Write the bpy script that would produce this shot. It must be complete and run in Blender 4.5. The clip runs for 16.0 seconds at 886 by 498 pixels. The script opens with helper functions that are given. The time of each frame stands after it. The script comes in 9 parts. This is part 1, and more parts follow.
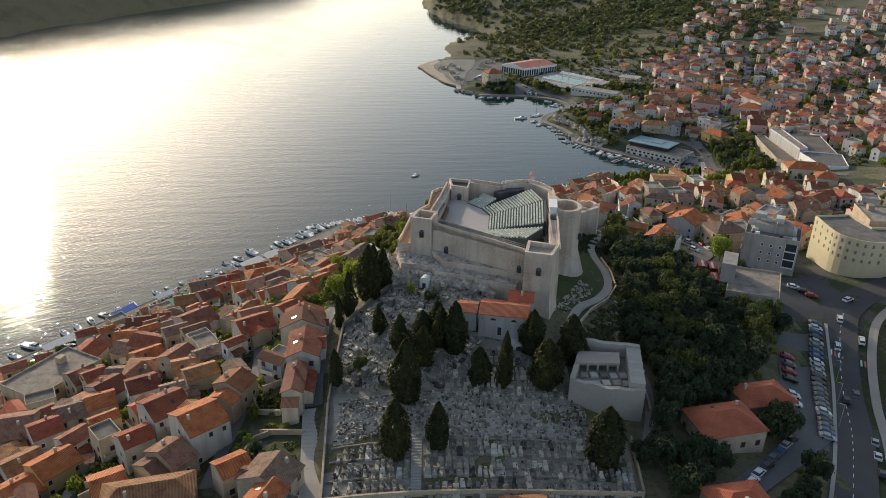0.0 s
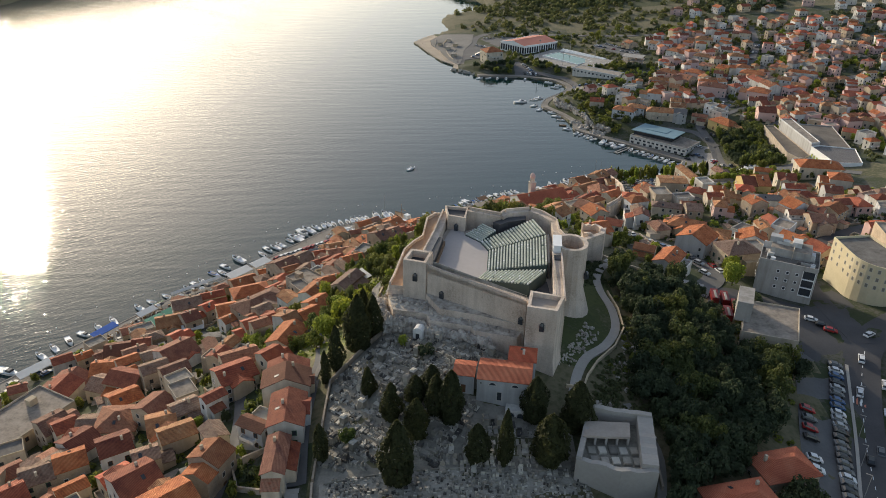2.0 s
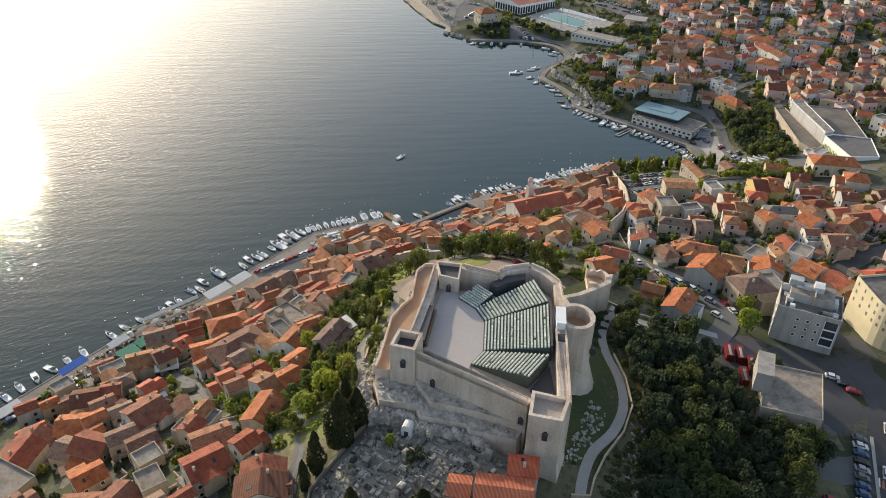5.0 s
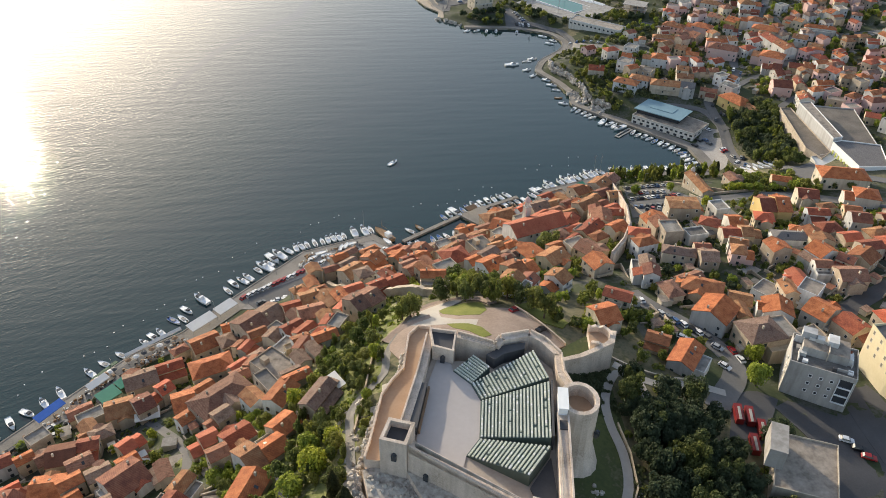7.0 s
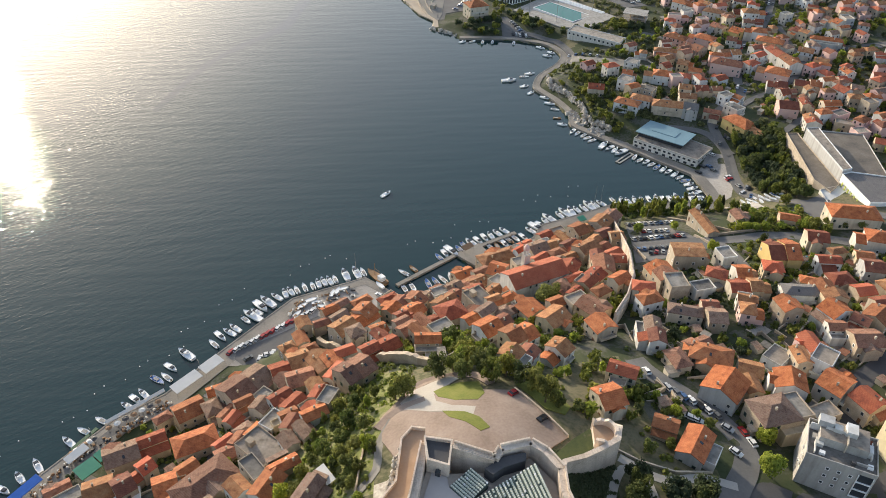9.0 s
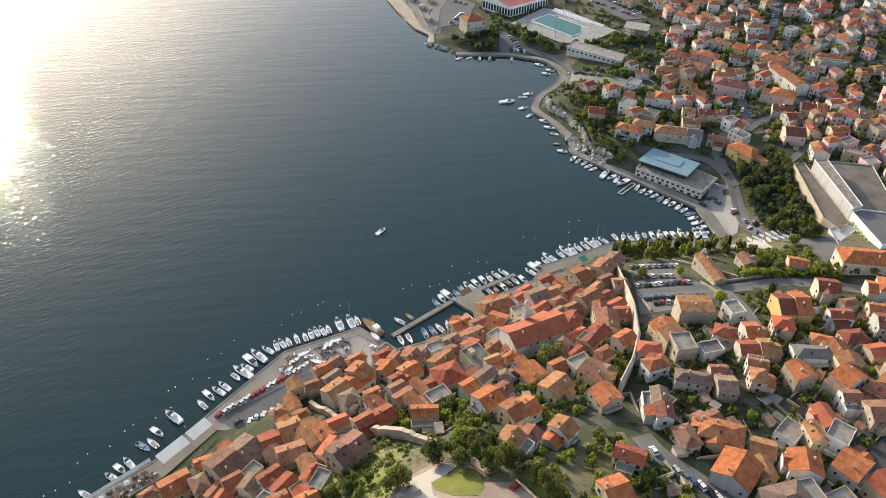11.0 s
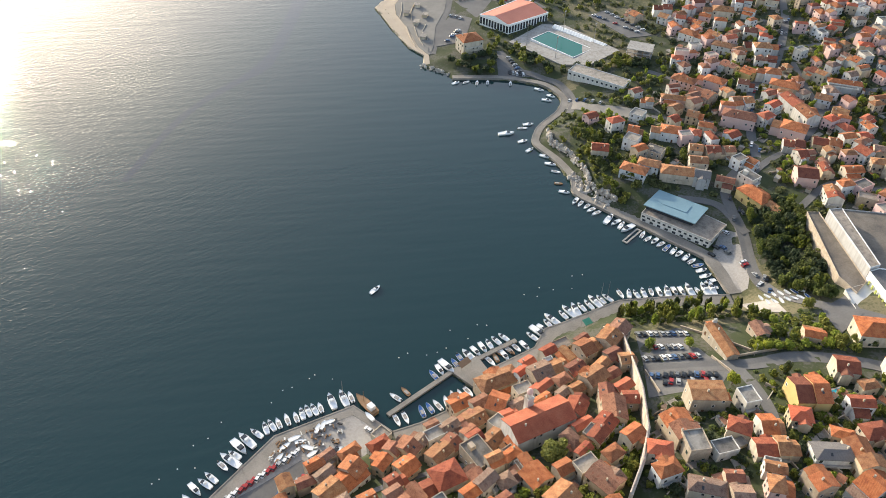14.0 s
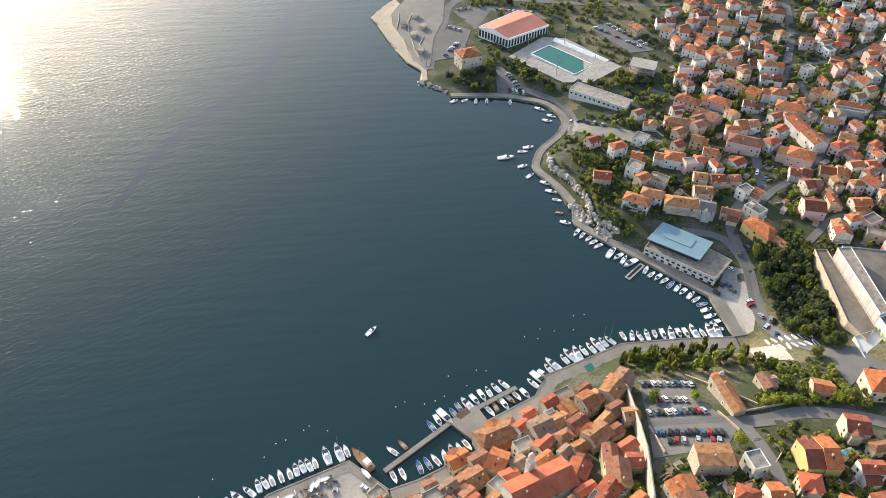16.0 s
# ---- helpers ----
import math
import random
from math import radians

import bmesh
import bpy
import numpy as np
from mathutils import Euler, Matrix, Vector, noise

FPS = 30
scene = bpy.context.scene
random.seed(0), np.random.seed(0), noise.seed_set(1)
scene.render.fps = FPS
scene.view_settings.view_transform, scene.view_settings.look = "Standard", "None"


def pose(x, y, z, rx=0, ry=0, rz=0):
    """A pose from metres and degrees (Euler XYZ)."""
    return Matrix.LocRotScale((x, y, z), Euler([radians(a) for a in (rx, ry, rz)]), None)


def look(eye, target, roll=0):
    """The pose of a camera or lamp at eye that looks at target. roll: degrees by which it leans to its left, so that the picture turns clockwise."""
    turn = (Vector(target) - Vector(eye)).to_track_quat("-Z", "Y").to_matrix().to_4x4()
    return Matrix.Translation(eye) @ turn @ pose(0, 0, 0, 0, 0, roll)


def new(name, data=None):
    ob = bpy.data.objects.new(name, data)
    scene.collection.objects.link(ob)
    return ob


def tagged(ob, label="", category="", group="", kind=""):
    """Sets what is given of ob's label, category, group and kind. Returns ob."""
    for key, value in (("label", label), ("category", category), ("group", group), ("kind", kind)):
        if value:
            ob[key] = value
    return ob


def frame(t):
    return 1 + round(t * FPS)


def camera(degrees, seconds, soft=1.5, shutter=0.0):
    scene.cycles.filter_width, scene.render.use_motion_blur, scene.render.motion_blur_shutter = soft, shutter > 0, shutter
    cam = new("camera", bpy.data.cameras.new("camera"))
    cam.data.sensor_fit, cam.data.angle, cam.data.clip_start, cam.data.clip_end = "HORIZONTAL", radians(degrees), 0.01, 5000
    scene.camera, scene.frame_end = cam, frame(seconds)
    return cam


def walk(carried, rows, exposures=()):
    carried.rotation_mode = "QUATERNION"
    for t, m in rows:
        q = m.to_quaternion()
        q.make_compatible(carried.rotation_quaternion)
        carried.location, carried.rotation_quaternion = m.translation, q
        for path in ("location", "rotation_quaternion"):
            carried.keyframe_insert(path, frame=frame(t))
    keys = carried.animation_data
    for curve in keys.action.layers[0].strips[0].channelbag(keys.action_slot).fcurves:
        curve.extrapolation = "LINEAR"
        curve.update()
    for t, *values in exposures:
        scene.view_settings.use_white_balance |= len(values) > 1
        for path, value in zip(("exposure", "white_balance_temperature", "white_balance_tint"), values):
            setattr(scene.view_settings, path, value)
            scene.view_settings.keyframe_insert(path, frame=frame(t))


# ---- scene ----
cam = camera(61.3, 16.0, soft=0.9)
PATH = [
    (0, (0.43, -3.82, 164.71), (2.82, 86.95, 122.81), 1.16),
    (0.5, (0.69, 2.57, 167.93), (3.16, 92.77, 124.81), 1.16),
    (1, (0.92, 8.70, 171.10), (3.47, 98.33, 126.83), 1.18),
    (1.5, (1.15, 14.85, 174.35), (3.78, 103.93, 128.99), 1.21),
    (2, (1.31, 21.20, 177.75), (4.06, 109.69, 131.25), 1.25),
    (2.5, (1.47, 27.53, 181.21), (4.38, 115.40, 133.56), 1.29),
    (3, (1.64, 33.57, 184.60), (4.69, 120.80, 135.80), 1.29),
    (3.5, (1.78, 39.88, 188.20), (5.02, 126.39, 138.14), 1.35),
    (4, (1.98, 46.08, 191.60), (5.37, 131.88, 140.35), 1.36),
    (6.5, (2.76, 78.94, 209.57), (7.10, 160.50, 151.88), 1.52),
    (7, (3.10, 86.16, 213.46), (7.61, 167.31, 155.21), 1.51),
    (7.5, (3.39, 93.57, 217.49), (8.03, 174.25, 158.59), 1.52),
    (8, (3.72, 101.03, 221.39), (8.50, 181.30, 161.95), 1.51),
    (8.5, (4.08, 108.61, 225.53), (9.00, 188.51, 165.59), 1.51),
    (9, (4.42, 115.71, 229.49), (9.42, 195.28, 169.12), 1.50),
    (11.5, (5.90, 150.86, 248.34), (11.32, 228.86, 186.01), 1.38),
    (12, (6.20, 157.72, 252.02), (11.67, 235.38, 189.25), 1.34),
    (12.5, (6.45, 164.87, 255.76), (11.99, 242.16, 192.54), 1.29),
    (13, (6.66, 171.84, 259.37), (12.28, 248.72, 195.66), 1.30),
    (13.5, (6.98, 179.00, 263.28), (12.64, 255.49, 199.11), 1.30),
    (14, (7.20, 186.27, 267.08), (12.94, 262.37, 202.46), 1.32),
    (14.5, (7.18, 193.17, 270.53), (13.09, 268.89, 205.47), 1.42),
    (15, (7.39, 199.96, 274.41), (13.35, 275.29, 208.91), 1.49),
    (15.5, (7.24, 206.93, 277.98), (13.37, 281.85, 212.03), 1.67),
    (16, (7.11, 213.94, 281.68), (13.40, 288.49, 215.33), 1.85),
]
walk(cam, [(t, look(eye, target, roll)) for t, eye, target, roll in PATH], [(0, 0.32, 6500, 10), (4, 0.62, 6500, 10), (9, 0.95, 6450, 10), (13, 1.15, 6450, 10), (16, 1.36, 6450, 10)])

# ---- light ----
SUN_AZ, SUN_EL = -31.0, 15.0  # degrees from +y towards +x, degrees above the horizon
world = bpy.data.worlds.new("world")
scene.world = world
world.use_nodes = True
wn = world.node_tree.nodes
sky = wn.new("ShaderNodeTexSky")
sky.sky_type, sky.sun_disc = "NISHITA", False
sky.sun_elevation, sky.sun_rotation = radians(SUN_EL), radians(SUN_AZ)
sky.air_density, sky.dust_density, sky.ozone_density = 1.0, 1.6, 1.0
wn["Background"].inputs["Strength"].default_value = 0.15
haze = wn.new("ShaderNodeHueSaturation")
haze.inputs["Saturation"].default_value = 0.81
world.node_tree.links.new(sky.outputs[0], haze.inputs["Color"])
world.node_tree.links.new(haze.outputs[0], wn["Background"].inputs["Color"])
lamp = bpy.data.lights.new("sun", "SUN")
lamp.energy, lamp.angle, lamp.color = 2.8, radians(1.2), (1.0, 0.87, 0.66)
sun_to = Vector((math.sin(radians(SUN_AZ)) * math.cos(radians(SUN_EL)), math.cos(radians(SUN_AZ)) * math.cos(radians(SUN_EL)), math.sin(radians(SUN_EL))))
sun = new("sun", lamp)
sun.matrix_world = look(sun_to * 2500, (0, 0, 0))

# ---- materials ----
MATS = {}


def nodes_of(name):
    m = bpy.data.materials.new(name)
    m.use_nodes = True
    nt = m.node_tree
    return m, nt, nt.nodes["Principled BSDF"], nt.nodes.new, nt.links.new


def ramp(add, stops, interp="LINEAR"):
    r = add("ShaderNodeValToRGB")
    r.color_ramp.interpolation = interp
    el = r.color_ramp.elements
    while len(el) < len(stops):
        el.new(0.5)
    for e, (pos, c) in zip(el, stops):
        e.position, e.color = pos, (*c, 1)
    return r


def surface(name, colours, rough=0.85, grain=2.0, patch=0.12, relief=0.3, metal=0.0, vary=0.0, rnd=None, bands=None, bricks=None, spec=0.3, contrast=0.5, many=False, streak=0.0):
    """A procedural surface: colours run along a patchy noise, grain modulates them finely; rnd picks a tone for each object."""
    m, nt, p, add, link = nodes_of(name)
    co = add("ShaderNodeTexCoord")
    n1, n2 = add("ShaderNodeTexNoise"), add("ShaderNodeTexNoise")
    n1.inputs["Scale"].default_value, n1.inputs["Detail"].default_value = patch, 5
    n2.inputs["Scale"].default_value, n2.inputs["Detail"].default_value = grain, 4
    geo = add("ShaderNodeNewGeometry")
    link(geo.outputs["Position"], n1.inputs["Vector"])
    link(geo.outputs["Position"], n2.inputs["Vector"])
    k = len(colours)
    lo, hi = 0.5 - contrast / 2, 0.5 + contrast / 2
    r = ramp(add, [(lo + (hi - lo) * i / max(1, k - 1), c) for i, c in enumerate(colours)])
    mixf = add("ShaderNodeMath")
    mixf.operation = "MULTIPLY_ADD"
    mixf.inputs[1].default_value, mixf.inputs[2].default_value = 0.35, 0.0
    link(n2.outputs["Fac"], mixf.inputs[0])
    addf = add("ShaderNodeMath")
    addf.operation = "MULTIPLY_ADD"
    addf.inputs[1].default_value = 0.65
    link(n1.outputs["Fac"], addf.inputs[0])
    link(mixf.outputs[0], addf.inputs[2])
    link(addf.outputs[0], r.inputs[0])
    colour = r.outputs[0]
    if rnd:
        oi = add("ShaderNodeObjectInfo")
        rr = ramp(add, [((i + 0.5) / len(rnd), c) for i, c in enumerate(rnd)], "CONSTANT")
        for i, e in enumerate(rr.color_ramp.elements):
            e.position = i / len(rnd)
        link(geo.outputs["Random Per Island"] if many else oi.outputs["Random"], rr.inputs[0])
        mx = add("ShaderNodeMix")
        mx.data_type, mx.blend_type = "RGBA", "MULTIPLY"
        mx.inputs["Factor"].default_value = 1.0
        link(colour, mx.inputs["A"])
        link(rr.outputs[0], mx.inputs["B"])
        colour = mx.outputs["Result"]
    height = n2.outputs["Fac"]
    if bands:
        w = add("ShaderNodeTexWave")
        w.wave_type, w.bands_direction = "BANDS", bands[1]
        w.inputs["Scale"].default_value, w.inputs["Distortion"].default_value, w.inputs["Detail"].default_value = bands[0], 0.4, 1.0
        link(co.outputs["Object"], w.inputs["Vector"])
        mb = add("ShaderNodeMix")
        mb.data_type, mb.blend_type = "RGBA", "MULTIPLY"
        mb.inputs["Factor"].default_value = 0.45
        link(colour, mb.inputs["A"])
        link(w.outputs["Color"], mb.inputs["B"])
        colour = mb.outputs["Result"]
        height = w.outputs["Fac"]
    if bricks:
        b = add("ShaderNodeTexBrick")
        b.inputs["Scale"].default_value = bricks
        b.inputs["Color1"].default_value, b.inputs["Color2"].default_value, b.inputs["Mortar"].default_value = (1, 1, 1, 1), (0.82, 0.8, 0.78, 1), (0.6, 0.58, 0.55, 1)
        b.inputs["Mortar Size"].default_value = 0.03
        mp = add("ShaderNodeMapping")
        mp.inputs["Rotation"].default_value = (radians(90), 0, 0)
        link(geo.outputs["Position"], mp.inputs["Vector"])
        link(mp.outputs[0], b.inputs["Vector"])
        mb = add("ShaderNodeMix")
        mb.data_type, mb.blend_type = "RGBA", "MULTIPLY"
        mb.inputs["Factor"].default_value = 0.35
        link(colour, mb.inputs["A"])
        link(b.outputs["Color"], mb.inputs["B"])
        colour = mb.outputs["Result"]
    if streak:
        ms, n3 = add("ShaderNodeMapping"), add("ShaderNodeTexNoise")
        ms.inputs["Scale"].default_value = (0.55, 0.55, 0.07)
        n3.inputs["Scale"].default_value, n3.inputs["Detail"].default_value = 1.0, 5
        link(geo.outputs["Position"], ms.inputs["Vector"])
        link(ms.outputs[0], n3.inputs["Vector"])
        rs = ramp(add, [(0.36, (0.62, 0.60, 0.57)), (0.56, (1.0, 1.0, 1.0))])
        link(n3.outputs["Fac"], rs.inputs[0])
        mk = add("ShaderNodeMix")
        mk.data_type, mk.blend_type = "RGBA", "MULTIPLY"
        mk.inputs["Factor"].default_value = streak
        link(colour, mk.inputs["A"])
        link(rs.outputs[0], mk.inputs["B"])
        colour = mk.outputs["Result"]
    link(colour, p.inputs["Base Color"])
    bump = add("ShaderNodeBump")
    bump.inputs["Strength"].default_value, bump.inputs["Distance"].default_value = relief, 0.12
    link(height, bump.inputs["Height"])
    link(bump.outputs[0], p.inputs["Normal"])
    p.inputs["Roughness"].default_value, p.inputs["Metallic"].default_value = rough, metal
    p.inputs["Specular IOR Level"].default_value = spec
    MATS[name] = m
    return m


def foliage(name, dark, light, thin=0.45, vary=1.0):
    m, nt, p, add, link = nodes_of(name)
    geo, oi = add("ShaderNodeNewGeometry"), add("ShaderNodeObjectInfo")
    r = ramp(add, [(0.0, dark), (1.0, light)])
    link(geo.outputs["Random Per Island"], r.inputs[0])
    tone = ramp(add, [(0.0, (1 - 0.25 * vary, 1 - 0.2 * vary, 1 - 0.2 * vary)), (0.5, (1, 1, 1)), (1.0, (1 + 0.2 * vary, 1 + 0.1 * vary, 1 - 0.2 * vary))])
    link(oi.outputs["Random"], tone.inputs[0])
    mx = add("ShaderNodeMix")
    mx.data_type, mx.blend_type = "RGBA", "MULTIPLY"
    mx.inputs["Factor"].default_value = 1.0
    link(r.outputs[0], mx.inputs["A"])
    link(tone.outputs[0], mx.inputs["B"])
    link(mx.outputs["Result"], p.inputs["Base Color"])
    p.inputs["Roughness"].default_value, p.inputs["Specular IOR Level"].default_value = 0.7, 0.2
    glow, both = add("ShaderNodeBsdfTranslucent"), add("ShaderNodeMixShader")
    both.inputs["Fac"].default_value = thin
    link(mx.outputs["Result"], glow.inputs["Color"])
    link(p.outputs[0], both.inputs[1])
    link(glow.outputs[0], both.inputs[2])
    link(both.outputs[0], nt.nodes["Material Output"].inputs["Surface"])
    MATS[name] = m


TILE_TONES = [(1, 1, 1), (0.86, 0.82, 0.8), (1.05, 1.3, 1.4), (0.68, 0.7, 0.74), (1.05, 0.92, 0.82), (0.92, 1.2, 1.3), (1.2, 1.08, 1.0), (1.1, 0.93, 0.8), (0.84, 1.05, 1.12), (1.1, 0.95, 0.9), (0.74, 0.95, 1.1)]
for tail, many in (("", False), ("_many", True)):
    surface("roof_orange" + tail, [(0.25, 0.08, 0.042), (0.50, 0.183, 0.076), (0.60, 0.27, 0.13)], 0.85, 2.5, 0.5, 0.5, contrast=0.38, rnd=TILE_TONES, bands=(1.15, "X"), many=many)
    surface("roof_red" + tail, [(0.19, 0.052, 0.038), (0.34, 0.105, 0.060), (0.42, 0.155, 0.088)], 0.85, 2.5, 0.5, 0.5, contrast=0.38, rnd=TILE_TONES, bands=(1.15, "X"), many=many)
    surface("roof_old" + tail, [(0.17, 0.09, 0.064), (0.31, 0.15, 0.10), (0.40, 0.22, 0.15), (0.35, 0.13, 0.08)], 0.9, 2.0, 0.5, 0.5, contrast=0.38, rnd=TILE_TONES, bands=(1.15, "X"), many=many)
for tail, many in (("", False), ("_many", True)):
    surface("roof_new" + tail, [(0.42, 0.10, 0.055), (0.56, 0.15, 0.078), (0.64, 0.21, 0.115)], 0.8, 2.5, 0.3, 0.4, contrast=0.4, rnd=[(1, 1, 1), (1.05, 0.9, 0.85), (0.9, 0.95, 0.95)], bands=(1.15, "X"), many=many)
surface("roof_dark", [(0.13, 0.055, 0.036), (0.21, 0.088, 0.055), (0.26, 0.12, 0.075)], 0.9, 2.0, 0.3, 0.5, bands=(1.15, "X"))
surface("roof_bitumen", [(0.10, 0.09, 0.08), (0.17, 0.145, 0.12), (0.23, 0.20, 0.17)], 0.9, 1.2, 0.12, 0.2, contrast=0.4)
surface("roof_grey", [(0.16, 0.15, 0.15), (0.26, 0.24, 0.23)], 0.85, 2.0, 0.3, 0.4, bands=(1.15, "X"))
for tail, many in (("", False), ("_many", True)):
    surface("roof_flat" + tail, [(0.15, 0.137, 0.12), (0.275, 0.253, 0.224), (0.37, 0.345, 0.308)], 0.9, 1.2, 0.35, 0.2, contrast=0.38, rnd=[(1, 1, 1), (0.6, 0.6, 0.61), (1.15, 1.1, 1.05), (1.02, 0.94, 0.88)], many=many)
    surface("wall_white" + tail, [(0.60, 0.59, 0.57), (0.76, 0.755, 0.74)], 0.9, 1.5, 0.2, 0.1, streak=0.5, rnd=[(1, 1, 1), (0.9, 0.88, 0.84), (1, 0.97, 0.93), (0.66, 0.66, 0.67), (0.9, 0.93, 0.98), (0.8, 0.77, 0.72)], many=many)
    surface("wall_cream" + tail, [(0.46, 0.405, 0.325), (0.62, 0.555, 0.455)], 0.9, 1.5, 0.2, 0.1, streak=0.5, rnd=[(1, 1, 1), (1, 0.92, 0.8), (1.05, 1.02, 1), (0.85, 0.83, 0.82)], many=many)
    surface("wall_stone" + tail, [(0.30, 0.245, 0.19), (0.46, 0.385, 0.305), (0.57, 0.49, 0.40)], 0.92, 2.5, 0.4, 0.5, rnd=[(1, 1, 1), (1.1, 1.06, 1.0), (0.82, 0.8, 0.77)], bricks=1.4, many=many)
    surface("wall_pink" + tail, [(0.55, 0.38, 0.345), (0.66, 0.48, 0.44)], 0.9, 1.5, 0.2, 0.1, rnd=[(1, 1, 1), (1.05, 1.0, 0.98), (0.95, 0.95, 1.0)], many=many)
surface("wall_grey", [(0.36, 0.34, 0.315), (0.50, 0.48, 0.45)], 0.9, 1.5, 0.2, 0.1, streak=0.6)
surface("wall_yellow", [(0.5, 0.36, 0.14), (0.62, 0.47, 0.22)], 0.9, 1.5, 0.2, 0.1)
surface("fort_stone", [(0.40, 0.325, 0.262), (0.60, 0.498, 0.412), (0.69, 0.582, 0.49), (0.76, 0.655, 0.56)], 0.93, 2.4, 0.13, 1.0, contrast=0.36, streak=0.42, bricks=1.3)
surface("fort_floor", [(0.32, 0.27, 0.225), (0.47, 0.40, 0.34)], 0.9, 1.5, 0.3, 0.3)
surface("terrace_earth", [(0.34, 0.22, 0.14), (0.45, 0.31, 0.21)], 0.95, 1.5, 0.3, 0.3)
surface("stage_floor", [(0.41, 0.368, 0.348), (0.47, 0.428, 0.408)], 0.8, 0.8, 0.1, 0.05)
surface("rock", [(0.15, 0.13, 0.11), (0.34, 0.30, 0.26), (0.48, 0.44, 0.385), (0.58, 0.535, 0.475)], 0.95, 1.4, 0.5, 1.0, contrast=0.4)
surface("asphalt", [(0.058, 0.057, 0.060), (0.098, 0.095, 0.097)], 0.9, 2.0, 0.1, 0.2)
surface("street", [(0.10, 0.098, 0.099), (0.165, 0.161, 0.159)], 0.9, 1.2, 0.1, 0.2)
surface("sheet_pale", [(0.50, 0.50, 0.49), (0.62, 0.62, 0.61)], 0.6, 1.0, 0.2, 0.05)
# dry far hillside, its colour raised to carry the lit haze over it
surface("hill_dry_hazy", [(0.11, 0.095, 0.05), (0.20, 0.165, 0.09), (0.15, 0.125, 0.065)], 0.95, 0.3, 0.02, 0.6, contrast=0.4)
surface("apron", [(0.20, 0.185, 0.17), (0.33, 0.305, 0.28), (0.42, 0.39, 0.36)], 0.9, 1.0, 0.06, 0.2, contrast=0.35)
surface("path_stone", [(0.33, 0.30, 0.27), (0.44, 0.41, 0.37)], 0.9, 1.4, 0.12, 0.25)
surface("grave_earth", [(0.11, 0.101, 0.082), (0.24, 0.222, 0.184), (0.36, 0.335, 0.285)], 0.95, 1.6, 0.3, 0.4)
surface("quay_stone", [(0.165, 0.15, 0.13), (0.24, 0.218, 0.192), (0.31, 0.285, 0.25)], 0.88, 1.4, 0.1, 0.25, contrast=0.4)
surface("gravel", [(0.17, 0.16, 0.145), (0.26, 0.245, 0.225)], 0.95, 1.8, 0.15, 0.4)
surface("gravel_walk", [(0.20, 0.186, 0.156), (0.34, 0.315, 0.268), (0.44, 0.41, 0.352)], 0.95, 2.2, 0.5, 0.4)
surface("gravel_pink", [(0.20, 0.150, 0.122), (0.27, 0.208, 0.172), (0.33, 0.262, 0.222)], 0.95, 1.2, 0.10, 0.3, contrast=0.38)
surface("sand", [(0.38, 0.31, 0.24), (0.48, 0.40, 0.31)], 0.95, 1.0, 0.1, 0.2)
surface("ground_scrub", [(0.055, 0.062, 0.028), (0.09, 0.09, 0.045), (0.16, 0.14, 0.085), (0.07, 0.075, 0.035), (0.12, 0.11, 0.062)], 0.95, 0.6, 0.03, 0.8, contrast=0.4)
surface("ground_town", [(0.028, 0.042, 0.015), (0.045, 0.058, 0.024), (0.05, 0.06, 0.028), (0.105, 0.10, 0.085), (0.04, 0.055, 0.02)], 0.95, 0.8, 0.09, 0.5, contrast=0.4)
surface("ground_dry", [(0.05, 0.06, 0.024), (0.12, 0.105, 0.062), (0.05, 0.062, 0.024), (0.09, 0.085, 0.045)], 0.95, 0.4, 0.03, 0.6, contrast=0.4)
surface("ground_green", [(0.04, 0.058, 0.02), (0.075, 0.09, 0.032), (0.055, 0.07, 0.026), (0.14, 0.13, 0.085)], 0.95, 0.9, 0.12, 0.7, contrast=0.4)
surface("ground_meadow", [(0.09, 0.115, 0.03), (0.19, 0.19, 0.07), (0.13, 0.15, 0.042), (0.24, 0.215, 0.12), (0.11, 0.135, 0.036)], 0.95, 0.9, 0.16, 0.7, contrast=0.4)
surface("wall_butter", [(0.56, 0.48, 0.31), (0.68, 0.60, 0.42)], 0.9, 1.5, 0.2, 0.1)
surface("pane_dull", [(0.20, 0.185, 0.15), (0.28, 0.26, 0.22)], 0.25, 1.0, 0.3, 0.0, spec=0.5)
surface("lawn", [(0.09, 0.115, 0.022), (0.15, 0.165, 0.036), (0.21, 0.2, 0.06)], 0.95, 1.5, 0.2, 0.4)
surface("marble", [(0.25, 0.232, 0.198), (0.42, 0.392, 0.34)], 0.6, 2.0, 0.4, 0.1, rnd=[(1, 1, 1), (0.7, 0.7, 0.71), (1.35, 1.35, 1.35), (0.85, 0.85, 0.83), (0.2, 0.2, 0.21), (0.5, 0.5, 0.5), (1.55, 1.55, 1.53), (0.95, 0.91, 0.86)])
surface("marble_many", [(0.25, 0.232, 0.198), (0.42, 0.392, 0.34)], 0.6, 2.0, 0.4, 0.1, rnd=[(1, 1, 1), (0.7, 0.7, 0.71), (1.35, 1.35, 1.35), (0.85, 0.85, 0.83), (0.2, 0.2, 0.21), (0.5, 0.5, 0.5), (1.55, 1.55, 1.53), (0.95, 0.91, 0.86)], many=True)
surface("concrete", [(0.30, 0.28, 0.26), (0.42, 0.40, 0.37)], 0.9, 1.2, 0.15, 0.2, streak=0.6)
surface("white_paint", [(0.76, 0.76, 0.75), (0.85, 0.85, 0.84)], 0.5, 2.0, 0.3, 0.02)
surface("window_glass", [(0.03, 0.035, 0.04), (0.06, 0.065, 0.075)], 0.15, 1.0, 0.3, 0.0, spec=0.5)
